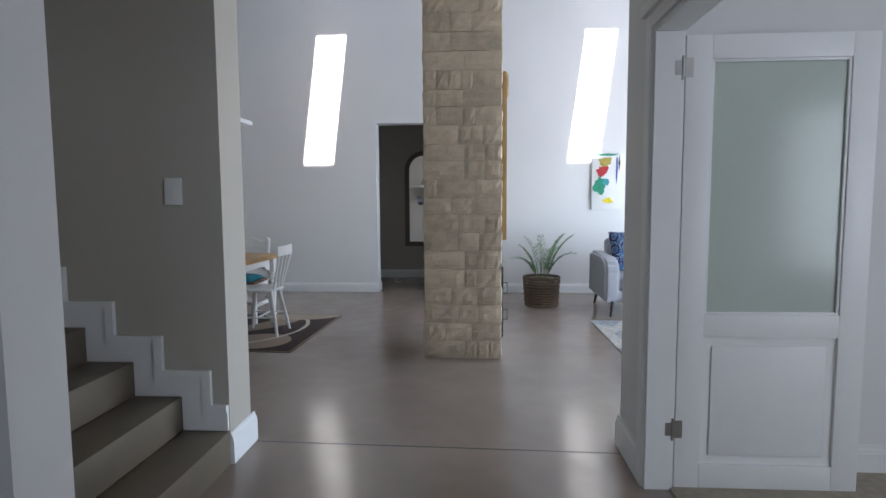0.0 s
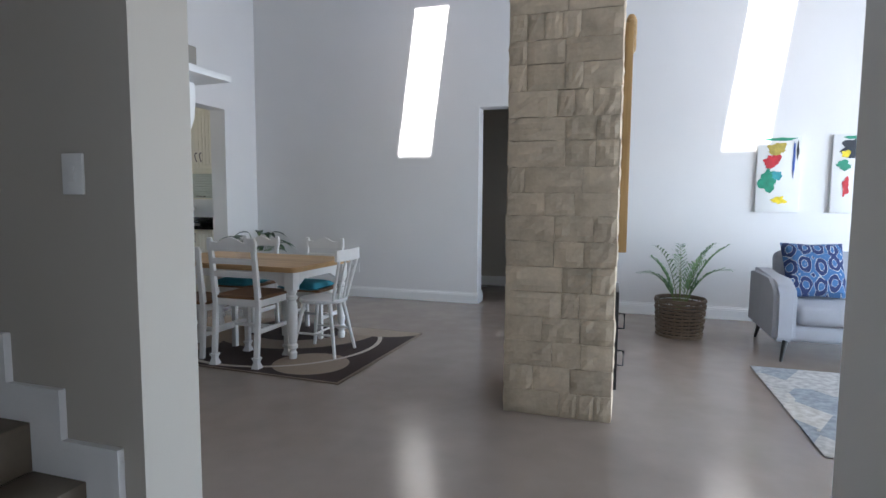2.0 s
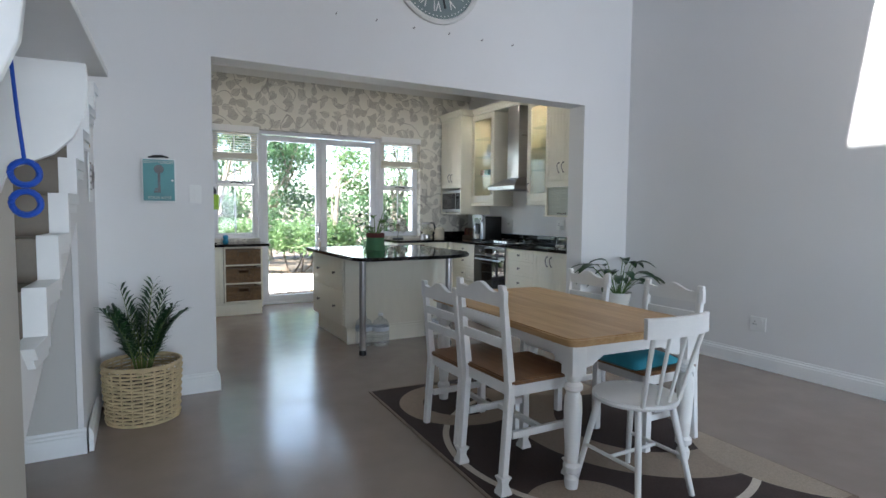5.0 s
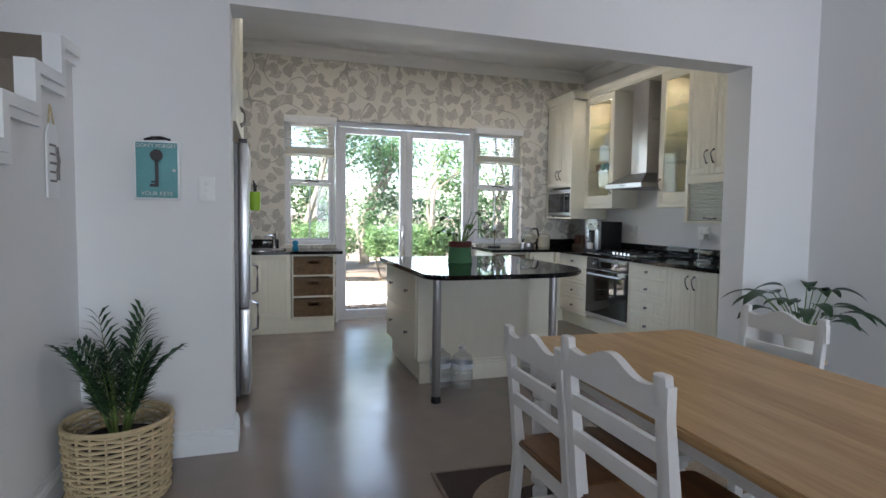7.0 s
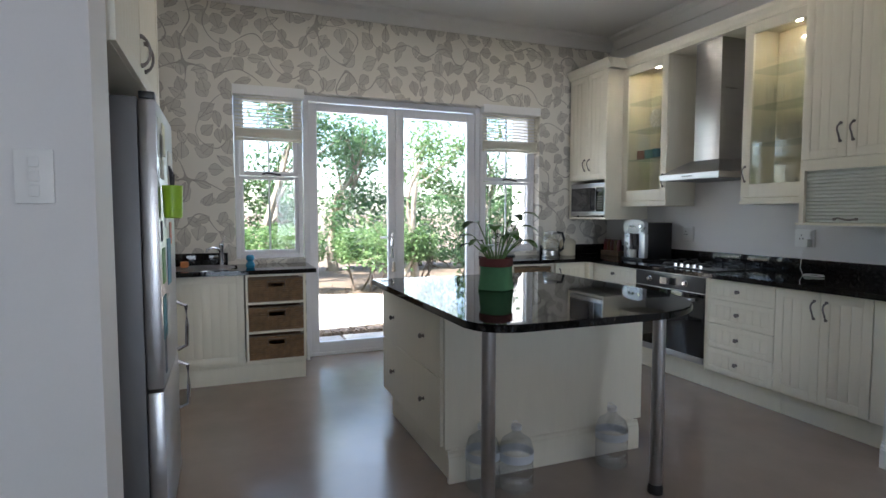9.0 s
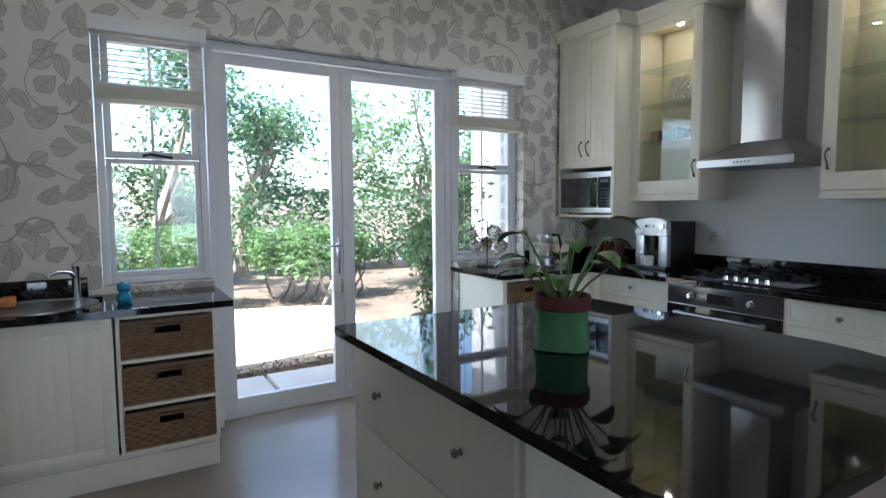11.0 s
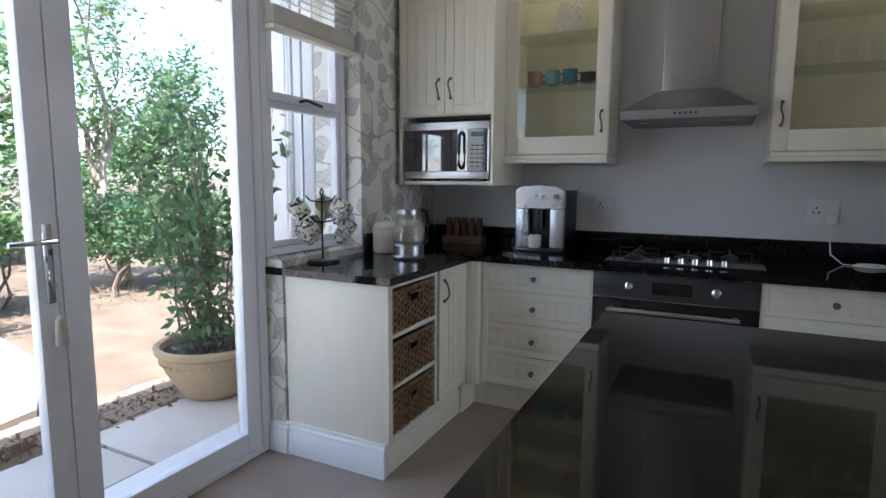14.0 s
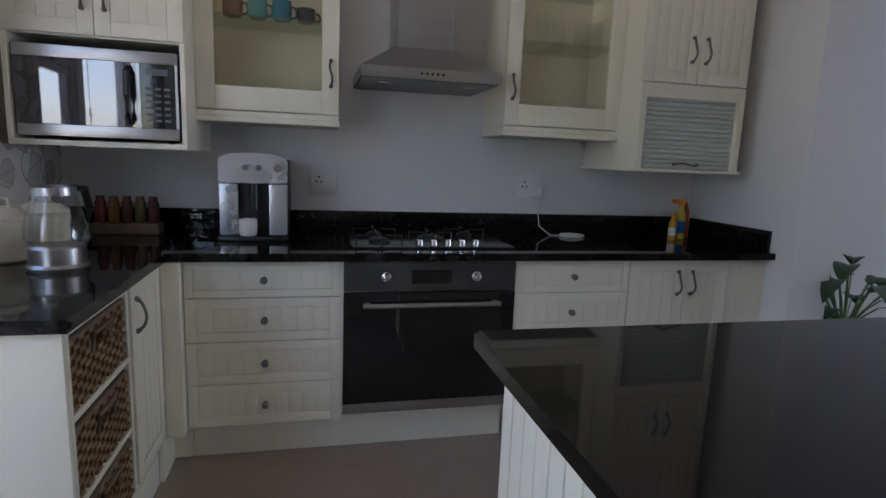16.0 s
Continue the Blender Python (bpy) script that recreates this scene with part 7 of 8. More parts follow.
# ---- hall door ----
hd = thing("hall_door", "open white half-glazed door with frosted pane", "door", pose(2.515, 2.192, 0.013))
tagged(hd, kind="structure")
DWW, DH, DT = 0.79, 1.985, 0.042
bm = B()
for x0, x1, z0, z1 in ((0, 0.11, 0, DH), (DWW - 0.11, DWW, 0, DH), (0.11, DWW - 0.11, DH - 0.10, DH), (0.11, DWW - 0.11, 0.69, 0.79), (0.11, DWW - 0.11, 0, 0.11)):
    box(bm, x0, 0, z0, x1, DT, z1, 0.003)
part("door_frame", bm, M_TRIM, hd)
bm = B()
box(bm, 0.11, 0.014, 0.11, DWW - 0.11, DT - 0.014, 0.69)
box(bm, 0.15, 0.006, 0.15, DWW - 0.15, 0.0145, 0.65, 0.006)
part("lower_panel", bm, M_TRIM, hd)
bm = B(); box(bm, 0.11, 0.018, 0.79, DWW - 0.11, 0.024, DH - 0.10)
part("frosted_pane", bm, M_FROST, hd, "pale green frosted glass")
bm = B()
for x0, x1, z0, z1 in ((0.11, 0.122, 0.79, DH - 0.10), (DWW - 0.122, DWW - 0.11, 0.79, DH - 0.10), (0.122, DWW - 0.122, 0.79, 0.802), (0.122, DWW - 0.122, DH - 0.112, DH - 0.10)):
    box(bm, x0, 0.006, z0, x1, 0.017, z1, 0.003)
part("glazing_bead", bm, M_TRIM, hd)
for z in (0.22, 1.80):
    bm = B(); cyl(bm, -0.012, 0.0, z, z + 0.10, 0.007, segs=12); box(bm, -0.012, -0.002, z + 0.01, 0.03, -0.0002, z + 0.09); box(bm, -0.045, -0.004, z + 0.02, -0.014, 0.0, z + 0.08)
    part("hinge", bm, M_STEEL, hd, "steel butt hinge")


# ---- switches and sockets ----
def plate(name, label, m, w, h, rockers=(), holes=(), cat="light switch"):
    """A wall plate in local x and z, facing local -y."""
    t = thing(name, label, cat, m)
    bm = B(); box(bm, -w / 2, -0.010, -h / 2, w / 2, 0, h / 2, 0.003)
    part("plate", bm, M_PLASTIC, t)
    for x, z, a, c in rockers:
        bm = B(); box(bm, x - a / 2, -0.015, z - c / 2, x + a / 2, -0.0101, z + c / 2, 0.002)
        part("rocker", bm, M_PLASTIC, t)
    if holes:
        bm = B()
        for x, z in holes:
            box(bm, x - 0.004, -0.0108, z - 0.005, x + 0.004, -0.0101, z + 0.005)
        part("pin_hole", bm, M_BLACK, t, smooth=False)
    return t


plate("light_switch", "white single light switch on the stair wall", pose(0.165, 2.344, 1.36), 0.085, 0.13, [(0, 0, 0.025, 0.045)])
plate("light_switch", "white triple light switch beside the kitchen opening", pose(XO + 0.001, 3.382, 1.447, 0, 0, 90), 0.08, 0.13, [(0, 0.035, 0.022, 0.026), (0, 0, 0.022, 0.026), (0, -0.035, 0.022, 0.026)])
SH = [(-0.025, 0.02), (-0.037, -0.005), (-0.013, -0.005)]
plate("wall_socket", "white wall socket low on the far wall", pose(-1.497, FAR - 0.001, 0.385), 0.14, 0.12, [(0.035, 0.03, 0.02, 0.03)], SH, "socket")
plate("wall_socket", "white wall socket behind the palm", pose(2.488, FAR - 0.001, 0.37), 0.16, 0.12, [(0.035, 0.03, 0.02, 0.03)], SH, "socket")
plate("wall_socket", "white wall socket above the worktop with a plug", pose(-4.275, COOK - 0.001, 1.175), 0.15, 0.13, [(0.045, 0.035, 0.02, 0.03)], SH, "socket")
plate("wall_socket", "white wall socket behind the coffee machine", pose(-5.40, COOK - 0.001, 1.17), 0.13, 0.13, [(0.03, 0.03, 0.02, 0.03)], SH, "socket")
pg = thing("charger_lead", "white phone charger and coiled lead on the worktop", "cable", pose(-4.235, COOK - 0.012, 1.14))
bm = B(); box(bm, -0.022, -0.055, -0.028, 0.022, 0, 0.028, 0.008)
part("plug", bm, M_PLASTIC, pg)
bm = B()
pts = [(0.0, -0.05, -0.02), (-0.005, -0.07, -0.10), (0.0, -0.09, -0.18), (0.05, -0.13, -0.2235)]
for i in range(28):
    a = i * 0.55
    pts.append((0.16 + 0.075 * math.cos(a + 2.6) * (1 - i * 0.008), -0.17 + 0.05 * math.sin(a + 2.6), -0.2232 + 0.0004 * i))
tube(bm, pts, 0.0028, 6)
part("lead", bm, M_PLASTIC, pg)

# ---- clock ----
def text_mesh(txt, size, depth=0.002, align='CENTER'):
    cu = bpy.data.curves.new("txt", 'FONT')
    cu.body, cu.size, cu.extrude, cu.align_x, cu.align_y = txt, size, depth, align, 'CENTER'
    ob = bpy.data.objects.new("txt", cu)
    scene.collection.objects.link(ob)
    bpy.context.view_layer.update()
    me = bpy.data.meshes.new_from_object(ob.evaluated_get(bpy.context.evaluated_depsgraph_get()))
    bpy.data.objects.remove(ob)
    bpy.data.curves.remove(cu)
    return me


def lettering(name, txt, size, material, parent, m, stretch=1.0):
    me = text_mesh(txt, size)
    me.transform(m @ Matrix.Diagonal((stretch, 1, 1, 1)))
    me.materials.clear()
    me.materials.append(material)
    ob = new(name, me)
    ob.parent = parent
    return ob


M_CLOCKFACE = mat("clock_face", (0.20, 0.245, 0.245), 0.7, scale=6, vary=0.15, bump=0.1)
M_CLOCKRIM = mat("clock_rim", (0.66, 0.65, 0.62), 0.6, scale=8, vary=0.1, bump=0.1)
M_NUM = mat("numeral_white", (0.74, 0.73, 0.70), 0.6, bump=0)
ck = thing("wall_clock", "large round grey wall clock with white Roman numerals", "clock", pose(XO + 0.002, 5.33, 3.385, 90, 0, 90))
bm = B(); lathe(bm, [(0.001, 0.0), (0.40, 0.0), (0.40, 0.012), (0.001, 0.0121)], 64)
part("face", bm, M_CLOCKFACE, ck)
bm = B(); lathe(bm, [(0.385, 0.0125), (0.39, 0.03), (0.41, 0.036), (0.43, 0.028), (0.43, 0.0), (0.405, 0.0), (0.402, 0.012)], 64)
part("rim", bm, M_CLOCKRIM, ck)
for i, r in enumerate(("XII", "I", "II", "III", "IIII", "V", "VI", "VII", "VIII", "IX", "X", "XI")):
    a = -2 * math.pi * i / 12
    m = Matrix.Rotation(a, 4, 'Z') @ Matrix.Translation((0, 0.275, 0.0145))
    lettering("numeral", r, 0.125, M_NUM, ck, m, 0.75)
for i in range(60):
    a = 2 * math.pi * i / 60
    bm = B(); cyl(bm, 0.362 * math.cos(a), 0.362 * math.sin(a), 0.0125, 0.0145, 0.006, segs=8)
    part("minute_dot", bm, M_NUM, ck)
for a, ln, w in ((0.35, 0.20, 0.012), (3.4, 0.30, 0.009)):
    bm = B(); box(bm, -w, -0.04, 0.018, w, ln, 0.021)
    bm.transform(Matrix.Rotation(a, 4, 'Z'))
    part("pointer", bm, M_BLACK, ck)
for i in range(6):
    bm = B(); cyl(bm, 0, 0, 0, 0.03, 0.004, segs=8)
    ob = solo("wall_nail", bm, M_PEWTER, "bare steel nail in the white wall", "nail", m=pose(XO - 0.004, 4.43 + i * 0.341, 2.885 + 0.006 * (i % 2), 0, 80, 0))
    ob["group"] = "row of nails"

# ---- key cupboard and sign ----
M_TEALBOX = mat("teal_paint", (0.12, 0.33, 0.34), 0.55, scale=9, vary=0.12, bump=0.1)
kb = thing("key_cupboard", "small teal key cupboard with a black key and white lettering", "key box", pose(XO + 0.001, 3.152, 1.535, 0, 0, 90))
bm = B(); box(bm, -0.105, -0.05, -0.15, 0.105, 0, 0.15, 0.003)
part("box", bm, M_TRIM, kb)
bm = B(); box(bm, -0.096, -0.060, -0.140, 0.096, -0.0505, 0.140, 0.003)
kd = part("lid", bm, M_TEALBOX, kb)
bm = B()
ring_ = [(0.03 * math.cos(i * math.pi / 10), 0.075 + 0.03 * math.sin(i * math.pi / 10)) for i in range(20)]
prism(bm, ring_, 1, -0.066, -0.0605)
box(bm, -0.008, -0.066, -0.085, 0.008, -0.0605, 0.05); box(bm, -0.032, -0.066, -0.085, -0.008, -0.0605, -0.070); box(bm, -0.026, -0.066, -0.065, -0.008, -0.0605, -0.055)
part("key_shape", bm, M_BLACK, kd)
up = Matrix.Rotation(radians(90), 4, 'X')
lettering("lettering", "DON'T FORGET", 0.026, M_NUM, kd, Matrix.Translation((0, -0.0625, 0.122)) @ up)
lettering("lettering", "YOUR KEYS", 0.028, M_NUM, kd, Matrix.Translation((0, -0.0625, -0.120)) @ up)
bm = B(); cyl(bm, 0, 0, 0, 0.02, 0.007, segs=12)
bm.transform(Matrix.Translation((0.082, -0.060, 0.0)) @ Matrix.Rotation(radians(90), 4, 'X'))
part("knob", bm, M_PLASTIC, kd)
sp2 = thing("sunglasses", "dark folded sunglasses lying on the key cupboard", "sunglasses", pose(XO + 0.03, 3.152, 1.6855))
bm = B(); tube(bm, [(0, -0.06, 0.006), (0.02, -0.02, 0.016), (0.02, 0.02, 0.018), (0, 0.06, 0.008)], 0.006, 8); tube(bm, [(0.005, -0.05, 0.005), (0.012, 0.05, 0.012)], 0.004, 6)
part("frame", bm, M_BLACK, sp2)
tg = thing("hanging_tag_sign", "white tag-shaped sign with keys hanging on the stair wall", "sign", pose(-2.72, face_y(-2.72) + 0.003, 1.55, 0, 0, 177))
bm = B(); prism(bm, [(-0.06, -0.17), (0.06, -0.17), (0.06, 0.11), (0.03, 0.16), (-0.03, 0.16), (-0.06, 0.11)], 1, -0.010, -0.002)
part("board", bm, M_TRIM, tg)
bm = B()
for i in range(5):
    box(bm, -0.035, -0.0112, 0.06 - i * 0.04, 0.035 - 0.01 * (i % 2), -0.0101, 0.07 - i * 0.04)
part("print_bar", bm, M_PEWTER, tg, smooth=False)
bm = B(); tube(bm, [(-0.03, -0.006, 0.15), (-0.01, -0.004, 0.22), (0.0, -0.003, 0.245), (0.01, -0.004, 0.22), (0.03, -0.006, 0.15)], 0.004, 6)
part("string", bm, M_STRAW, tg)
bm = B(); tube(bm, [(0.03, -0.014, 0.06), (0.035, -0.02, 0.0), (0.03, -0.018, -0.05)], 0.008, 6); box(bm, 0.02, -0.022, -0.09, 0.04, -0.014, -0.04)
part("key_bunch", bm, M_PEWTER, tg)

# ---- shelf on the stair wall ----
shf = thing("wall_shelf", "white wall shelf on curved bracket panels", "shelf", pose(0.33, face_y(0.33) + 0.001, 1.745, 0, 0, -2.98))
bm = B(); box(bm, -1.08, 0.0, 0, 0.0, 0.29, 0.024, 0.004)
part("board", bm, M_TRIM, shf)
for x in (-0.16, -0.92):
    bm = B()
    pts = [(0.0, 0.0), (0.25, 0.0), (0.255, -0.06), (0.245, -0.14), (0.215, -0.21), (0.165, -0.26), (0.11, -0.285), (0.07, -0.30), (0.05, -0.33), (0.04, -0.37), (0.0, -0.39)]
    prism(bm, pts, 0, x - 0.011, x + 0.011)
    bmesh.ops.bevel(bm, geom=list(bm.edges), offset=0.002, segments=1, affect='EDGES')
    part("bracket", bm, M_TRIM, shf)
pp = thing("succulent_pot", "spiky green succulent in a grey oblong pot on a white tray", "potted plant", pose(0.17, 2.765, 1.7695))
bm = B(); box(bm, -0.15, -0.065, 0.0, 0.07, 0.065, 0.035, 0.004)
part("tray", bm, M_TRIM, pp)
bm = B(); box(bm, -0.145, -0.06, 0.0355, 0.065, 0.06, 0.105, 0.004)
part("pot", bm, mat("grey_planter", (0.26, 0.24, 0.21), 0.8, scale=9, vary=0.15, bump=0.2), pp)
bm = B()
rs = np.random.default_rng(4)
for i in range(26):
    a = i * 2.4
    t = 0.25 + 0.75 * (i / 26)
    c = Vector((-0.04, 0, 0.104))
    tip = c + Vector((math.cos(a) * 0.10 * t, math.sin(a) * 0.10 * t, 0.16 * (1.15 - 0.8 * t)))
    rod(bm, c, tip, 0.012, 0.001, 6)
part("succulent", bm, M_PLANTDARK, pp)
M_CAP = mat("grey_cap_cloth", (0.10, 0.10, 0.11), 0.9, scale=9, vary=0.15, bump=0.3, fine=200)
M_CAPW = mat("pale_cap_cloth", (0.50, 0.51, 0.54), 0.9, scale=9, vary=0.1, bump=0.3, fine=200)
cp = thing("baseball_cap", "grey and white cap hanging on a wall hook", "cap", pose(-0.02, 2.735, 1.385, 62, 0, 14))
bm = B()
bmesh.ops.create_uvsphere(bm, u_segments=28, v_segments=16, radius=0.095)
bmesh.ops.delete(bm, geom=[v for v in bm.verts if v.co.z < -0.005], context='VERTS')
for v in bm.verts:
    v.co.y *= 1.12
    v.co.z *= 1.05
part("crown", bm, M_CAPW, cp)
bm = B()
bmesh.ops.create_uvsphere(bm, u_segments=28, v_segments=16, radius=0.0965)
bmesh.ops.delete(bm, geom=[v for v in bm.verts if v.co.z < -0.006 or v.co.y > -0.005], context='VERTS')
for v in bm.verts:
    v.co.y *= 1.12
    v.co.z *= 1.05
part("front_panel", bm, M_CAP, cp, "dark grey front panel")
bm = B()
pts = []
for i in range(13):
    a = math.pi + math.pi * i / 12
    pts.append((0.085 * math.cos(a), -0.075 + 0.10 * math.sin(a)))
prism(bm, pts, 2, -0.008, -0.002)
part("brim", bm, M_CAP, cp)
bm = B(); bmesh.ops.create_icosphere(bm, subdivisions=1, radius=0.008, matrix=Matrix.Translation((0, 0, 0.10)))
part("button", bm, M_CAP, cp)
hk = thing("coat_hook", "white peg hook on the stair wall", "hook", pose(-0.12, face_y(-0.12) + 0.001, 1.36))
bm = B(); rod(bm, (0, 0, 0), (0, 0.10, 0.02), 0.009); cyl(bm, 0, 0.0, -0.02, 0.02, 0.02, segs=14)
part("peg", bm, M_TRIM, hk)
sn = thing("swimming_goggles", "blue rubber swimming goggles hanging from the shelf bracket", "goggles", pose(-0.40, 2.77, 1.42))
bm = B()
M_BLUE = mat("blue_rubber", (0.01, 0.07, 0.42), 0.4, scale=8, vary=0.1, bump=0)
for z in (0.0, -0.075):
    tube(bm, [(0.004 * math.sin(i), 0.030 * math.cos(i * math.pi / 9), z + 0.030 * math.sin(i * math.pi / 9)) for i in range(19)], 0.008, 8)
tube(bm, [(0, 0.0, 0.030), (0.0, -0.01, 0.14), (0, -0.02, 0.296)], 0.005, 6)
part("strap_and_rims", bm, M_BLUE, sn)
# shoes by the stair wall
for i, (x, y, r) in enumerate(((-0.85, 2.82, 20), (-0.72, 2.86, 35))):
    sh = thing("shoe", "black canvas shoe lying on the floor", "shoe", pose(x, y, 0, 0, 0, r), "pair of shoes")
    bm = B(); prism(bm, [(0.0, -0.035), (0.08, -0.04), (0.2, -0.045), (0.26, -0.02), (0.265, 0.01), (0.22, 0.045), (0.08, 0.035), (0.0, 0.032)], 2, 0.0, 0.018)
    part("sole", bm, M_BLACK, sh)
    bm = B()
    prism(bm, [(0.005, 0.018), (0.255, 0.018), (0.245, 0.045), (0.19, 0.065), (0.11, 0.095), (0.0, 0.095)], 1, -0.032, 0.032)
    bmesh.ops.bevel(bm, geom=list(bm.edges), offset=0.012, segments=2, affect='EDGES')
    part("upper", bm, M_BLACK, sh)
# stair rail at the top
rl = thing("stair_railing", "steel stair railing with thin cables", "railing", ID)
for x in (-2.25, -2.75):
    bm = B(); cyl(bm, x, 2.36, 1.75 + (-2.25 - x) * 0.67, 2.85 + (-2.25 - x) * 0.67, 0.018, segs=14)
    part("post", bm, M_STEEL, rl)
bm = B(); tube(bm, [(-2.2, 2.36, 2.85), (-2.95, 2.36, 3.35)], 0.02, 12)
part("handrail", bm, M_STEEL, rl)
for k in range(5):
    bm = B(); tube(bm, [(-2.25, 2.36, 1.95 + k * 0.17), (-2.95, 2.36, 2.42 + k * 0.17)], 0.003, 6)
    part("cable", bm, M_STEEL, rl)

# ---- passage mirror ----
mi = thing("arched_mirror", "tall arched mirror in a grey wooden frame", "mirror", pose(0.72, 9.299, 0.55))
arc = [(0.33 * math.cos(a), 1.30 + 0.33 * math.sin(a)) for a in [math.pi * i / 16 for i in range(17)]]
arc_in = [(0.25 * math.cos(a), 1.30 + 0.25 * math.sin(a)) for a in [math.pi * i / 16 for i in range(17)]]
bm = B(); prism(bm, [(-0.33, 0.0), (0.33, 0.0)] + arc, 1, -0.03, 0.0)
part("frame", bm, mat("grey_driftwood", (0.19, 0.16, 0.13), 0.8, scale=9, vary=0.3, bump=0.4, stretch=(4, 4, 1)), mi)
bm = B(); prism(bm, [(-0.25, 0.08), (0.25, 0.08)] + arc_in, 1, -0.034, -0.0302)
part("mirror_glass", bm, mat("mirror", (0.85, 0.86, 0.87), 0.02, 1.0, bump=0, vary=0.01), mi)

# ---- things on the worktops ----
cf = thing("coffee_machine", "silver and black bean-to-cup coffee machine", "coffee machine", pose(-5.71, 7.56, 0.9128))
bm = B(); box(bm, -0.145, -0.02, 0.0, 0.145, 0.27, 0.36, 0.01)
part("body", bm, M_BLACK, cf)
M_SILVER = mat("silver_plastic", (0.56, 0.57, 0.60), 0.28, 0.7, scale=5, vary=0.04, bump=0.03)
bm = B()
prism(bm, [(-0.145, 0.255), (0.145, 0.255), (0.145, 0.36), (0.10, 0.382), (0.0, 0.39), (-0.10, 0.382), (-0.145, 0.36)], 1, -0.075, -0.021)
bmesh.ops.bevel(bm, geom=list(bm.edges), offset=0.006, segments=2, affect='EDGES')
hd_ = part("control_head", bm, M_SILVER, cf, "silver control head")
for kx, kr in ((-0.03, 0.012), (0.025, 0.012), (0.105, 0.017)):
    bm = B(); cyl(bm, 0, 0, 0, 0.014, kr, segs=16)
    bm.transform(Matrix.Translation((kx, -0.0755, 0.325)) @ Matrix.Rotation(radians(90), 4, 'X'))
    part("dial", bm, M_CHROME, hd_)
for x0, x1 in ((-0.145, -0.065), (0.065, 0.145)):
    bm = B(); box(bm, x0, -0.065, 0.022, x1, -0.021, 0.253, 0.008)
    part("side_tank", bm, M_SILVER, cf)
bm = B(); box(bm, -0.15, -0.09, 0.0, 0.15, -0.02, 0.02, 0.005)
part("drip_tray", bm, M_BLACK, cf)
bm = B(); cyl(bm, 0, -0.05, 0.14, 0.25, 0.02, segs=14)
part("spout", bm, M_BLACK, cf)


def mug(name, label, m, r, h, material, group="mugs", patterned=False):
    t = thing(name, label, "mug", m, group)
    bm = B(); lathe(bm, [(r * 0.75, 0), (r * 0.92, 0.006), (r, h * 0.4), (r * 0.98, h), (r * 0.92, h), (r * 0.92, h * 0.2), (0.001, h * 0.14)], 22)
    part("cup", bm, material, t)
    bm = B(); tube(bm, [(r * 0.95, 0, h * 0.8), (r * 1.4, 0, h * 0.78), (r * 1.6, 0, h * 0.5), (r * 1.4, 0, h * 0.25), (r * 0.95, 0, h * 0.22)], r * 0.13, 8)
    part("handle", bm, material, t)
    return t


cm = mug("cat_mug", "small white mug with cat ears under the coffee spout", pose(-5.735, 7.50, 0.9335, 0, 0, 190), 0.040, 0.075, M_CERAMIC)
for s in (-1, 1):
    bm = B(); rod(bm, (s * 0.015, 0.037, 0.070), (s * 0.018, 0.037, 0.088), 0.009, 0.001, 8)
    part("ear", bm, M_CERAMIC, cm)
kt = thing("glass_kettle", "glass electric kettle with steel base and lid", "kettle", pose(-6.25, 6.90, 0.9126))
bm = B(); lathe(bm, [(0.085, 0.0), (0.088, 0.01), (0.080, 0.02), (0.080, 0.07), (0.074, 0.078), (0.001, 0.079)], 30)
part("base", bm, M_STEEL, kt)
bm = B(); lathe(bm, [(0.076, 0.0795), (0.090, 0.10), (0.088, 0.14), (0.066, 0.215), (0.062, 0.235), (0.060, 0.235), (0.064, 0.21), (0.085, 0.14), (0.086, 0.10), (0.074, 0.083)], 30)
part("glass_body", bm, M_CLEAR, kt, "clear glass body")
bm = B(); lathe(bm, [(0.064, 0.2355), (0.062, 0.26), (0.02, 0.268), (0.001, 0.269)], 26)
part("lid", bm, M_STEEL, kt)
bm = B(); tube(bm, [(0.03, 0.055, 0.255), (0.05, 0.105, 0.25), (0.055, 0.125, 0.18), (0.05, 0.115, 0.09), (0.04, 0.075, 0.06)], 0.013, 10)
part("handle", bm, M_BLACK, kt, "black handle")
M_CREAMPOT = mat("cream_stoneware", (0.62, 0.56, 0.44), 0.25, scale=7, vary=0.06, bump=0.03)
for x, y in ((-6.47, 7.04), (-6.42, 7.22)):
    cn = thing("lidded_canister", "cream ceramic lidded canister", "canister", pose(x, y, 0.9126), "kitchen canisters")
    bm = B(); lathe(bm, [(0.075, 0), (0.082, 0.008), (0.083, 0.10), (0.088, 0.125), (0.083, 0.14), (0.001, 0.141)], 30)
    part("jar", bm, M_CREAMPOT, cn)
    bm = B(); lathe(bm, [(0.086, 0.1415), (0.086, 0.15), (0.06, 0.175), (0.02, 0.183), (0.001, 0.184)], 30); tube(bm, [(-0.03, 0, 0.18), (-0.025, 0, 0.205), (0, 0, 0.213), (0.025, 0, 0.205), (0.03, 0, 0.18)], 0.006, 8)
    part("lid", bm, M_CREAMPOT, cn)
mt = thing("mug_tree", "black wire mug tree with patterned cups", "mug tree", pose(-6.565, 6.57, 0.9126))
bm = B(); lathe(bm, [(0.001, 0.0), (0.085, 0.0), (0.085, 0.012), (0.075, 0.014), (0.001, 0.014)], 30)
part("base", bm, M_BLACK, mt)
bm = B(); tube(bm, [(0, 0, 0.012), (0, 0, 0.33), (0.012, 0, 0.35), (0, 0, 0.37), (-0.012, 0, 0.35), (0, 0, 0.33)], 0.005, 8)
part("post", bm, M_BLACK, mt)


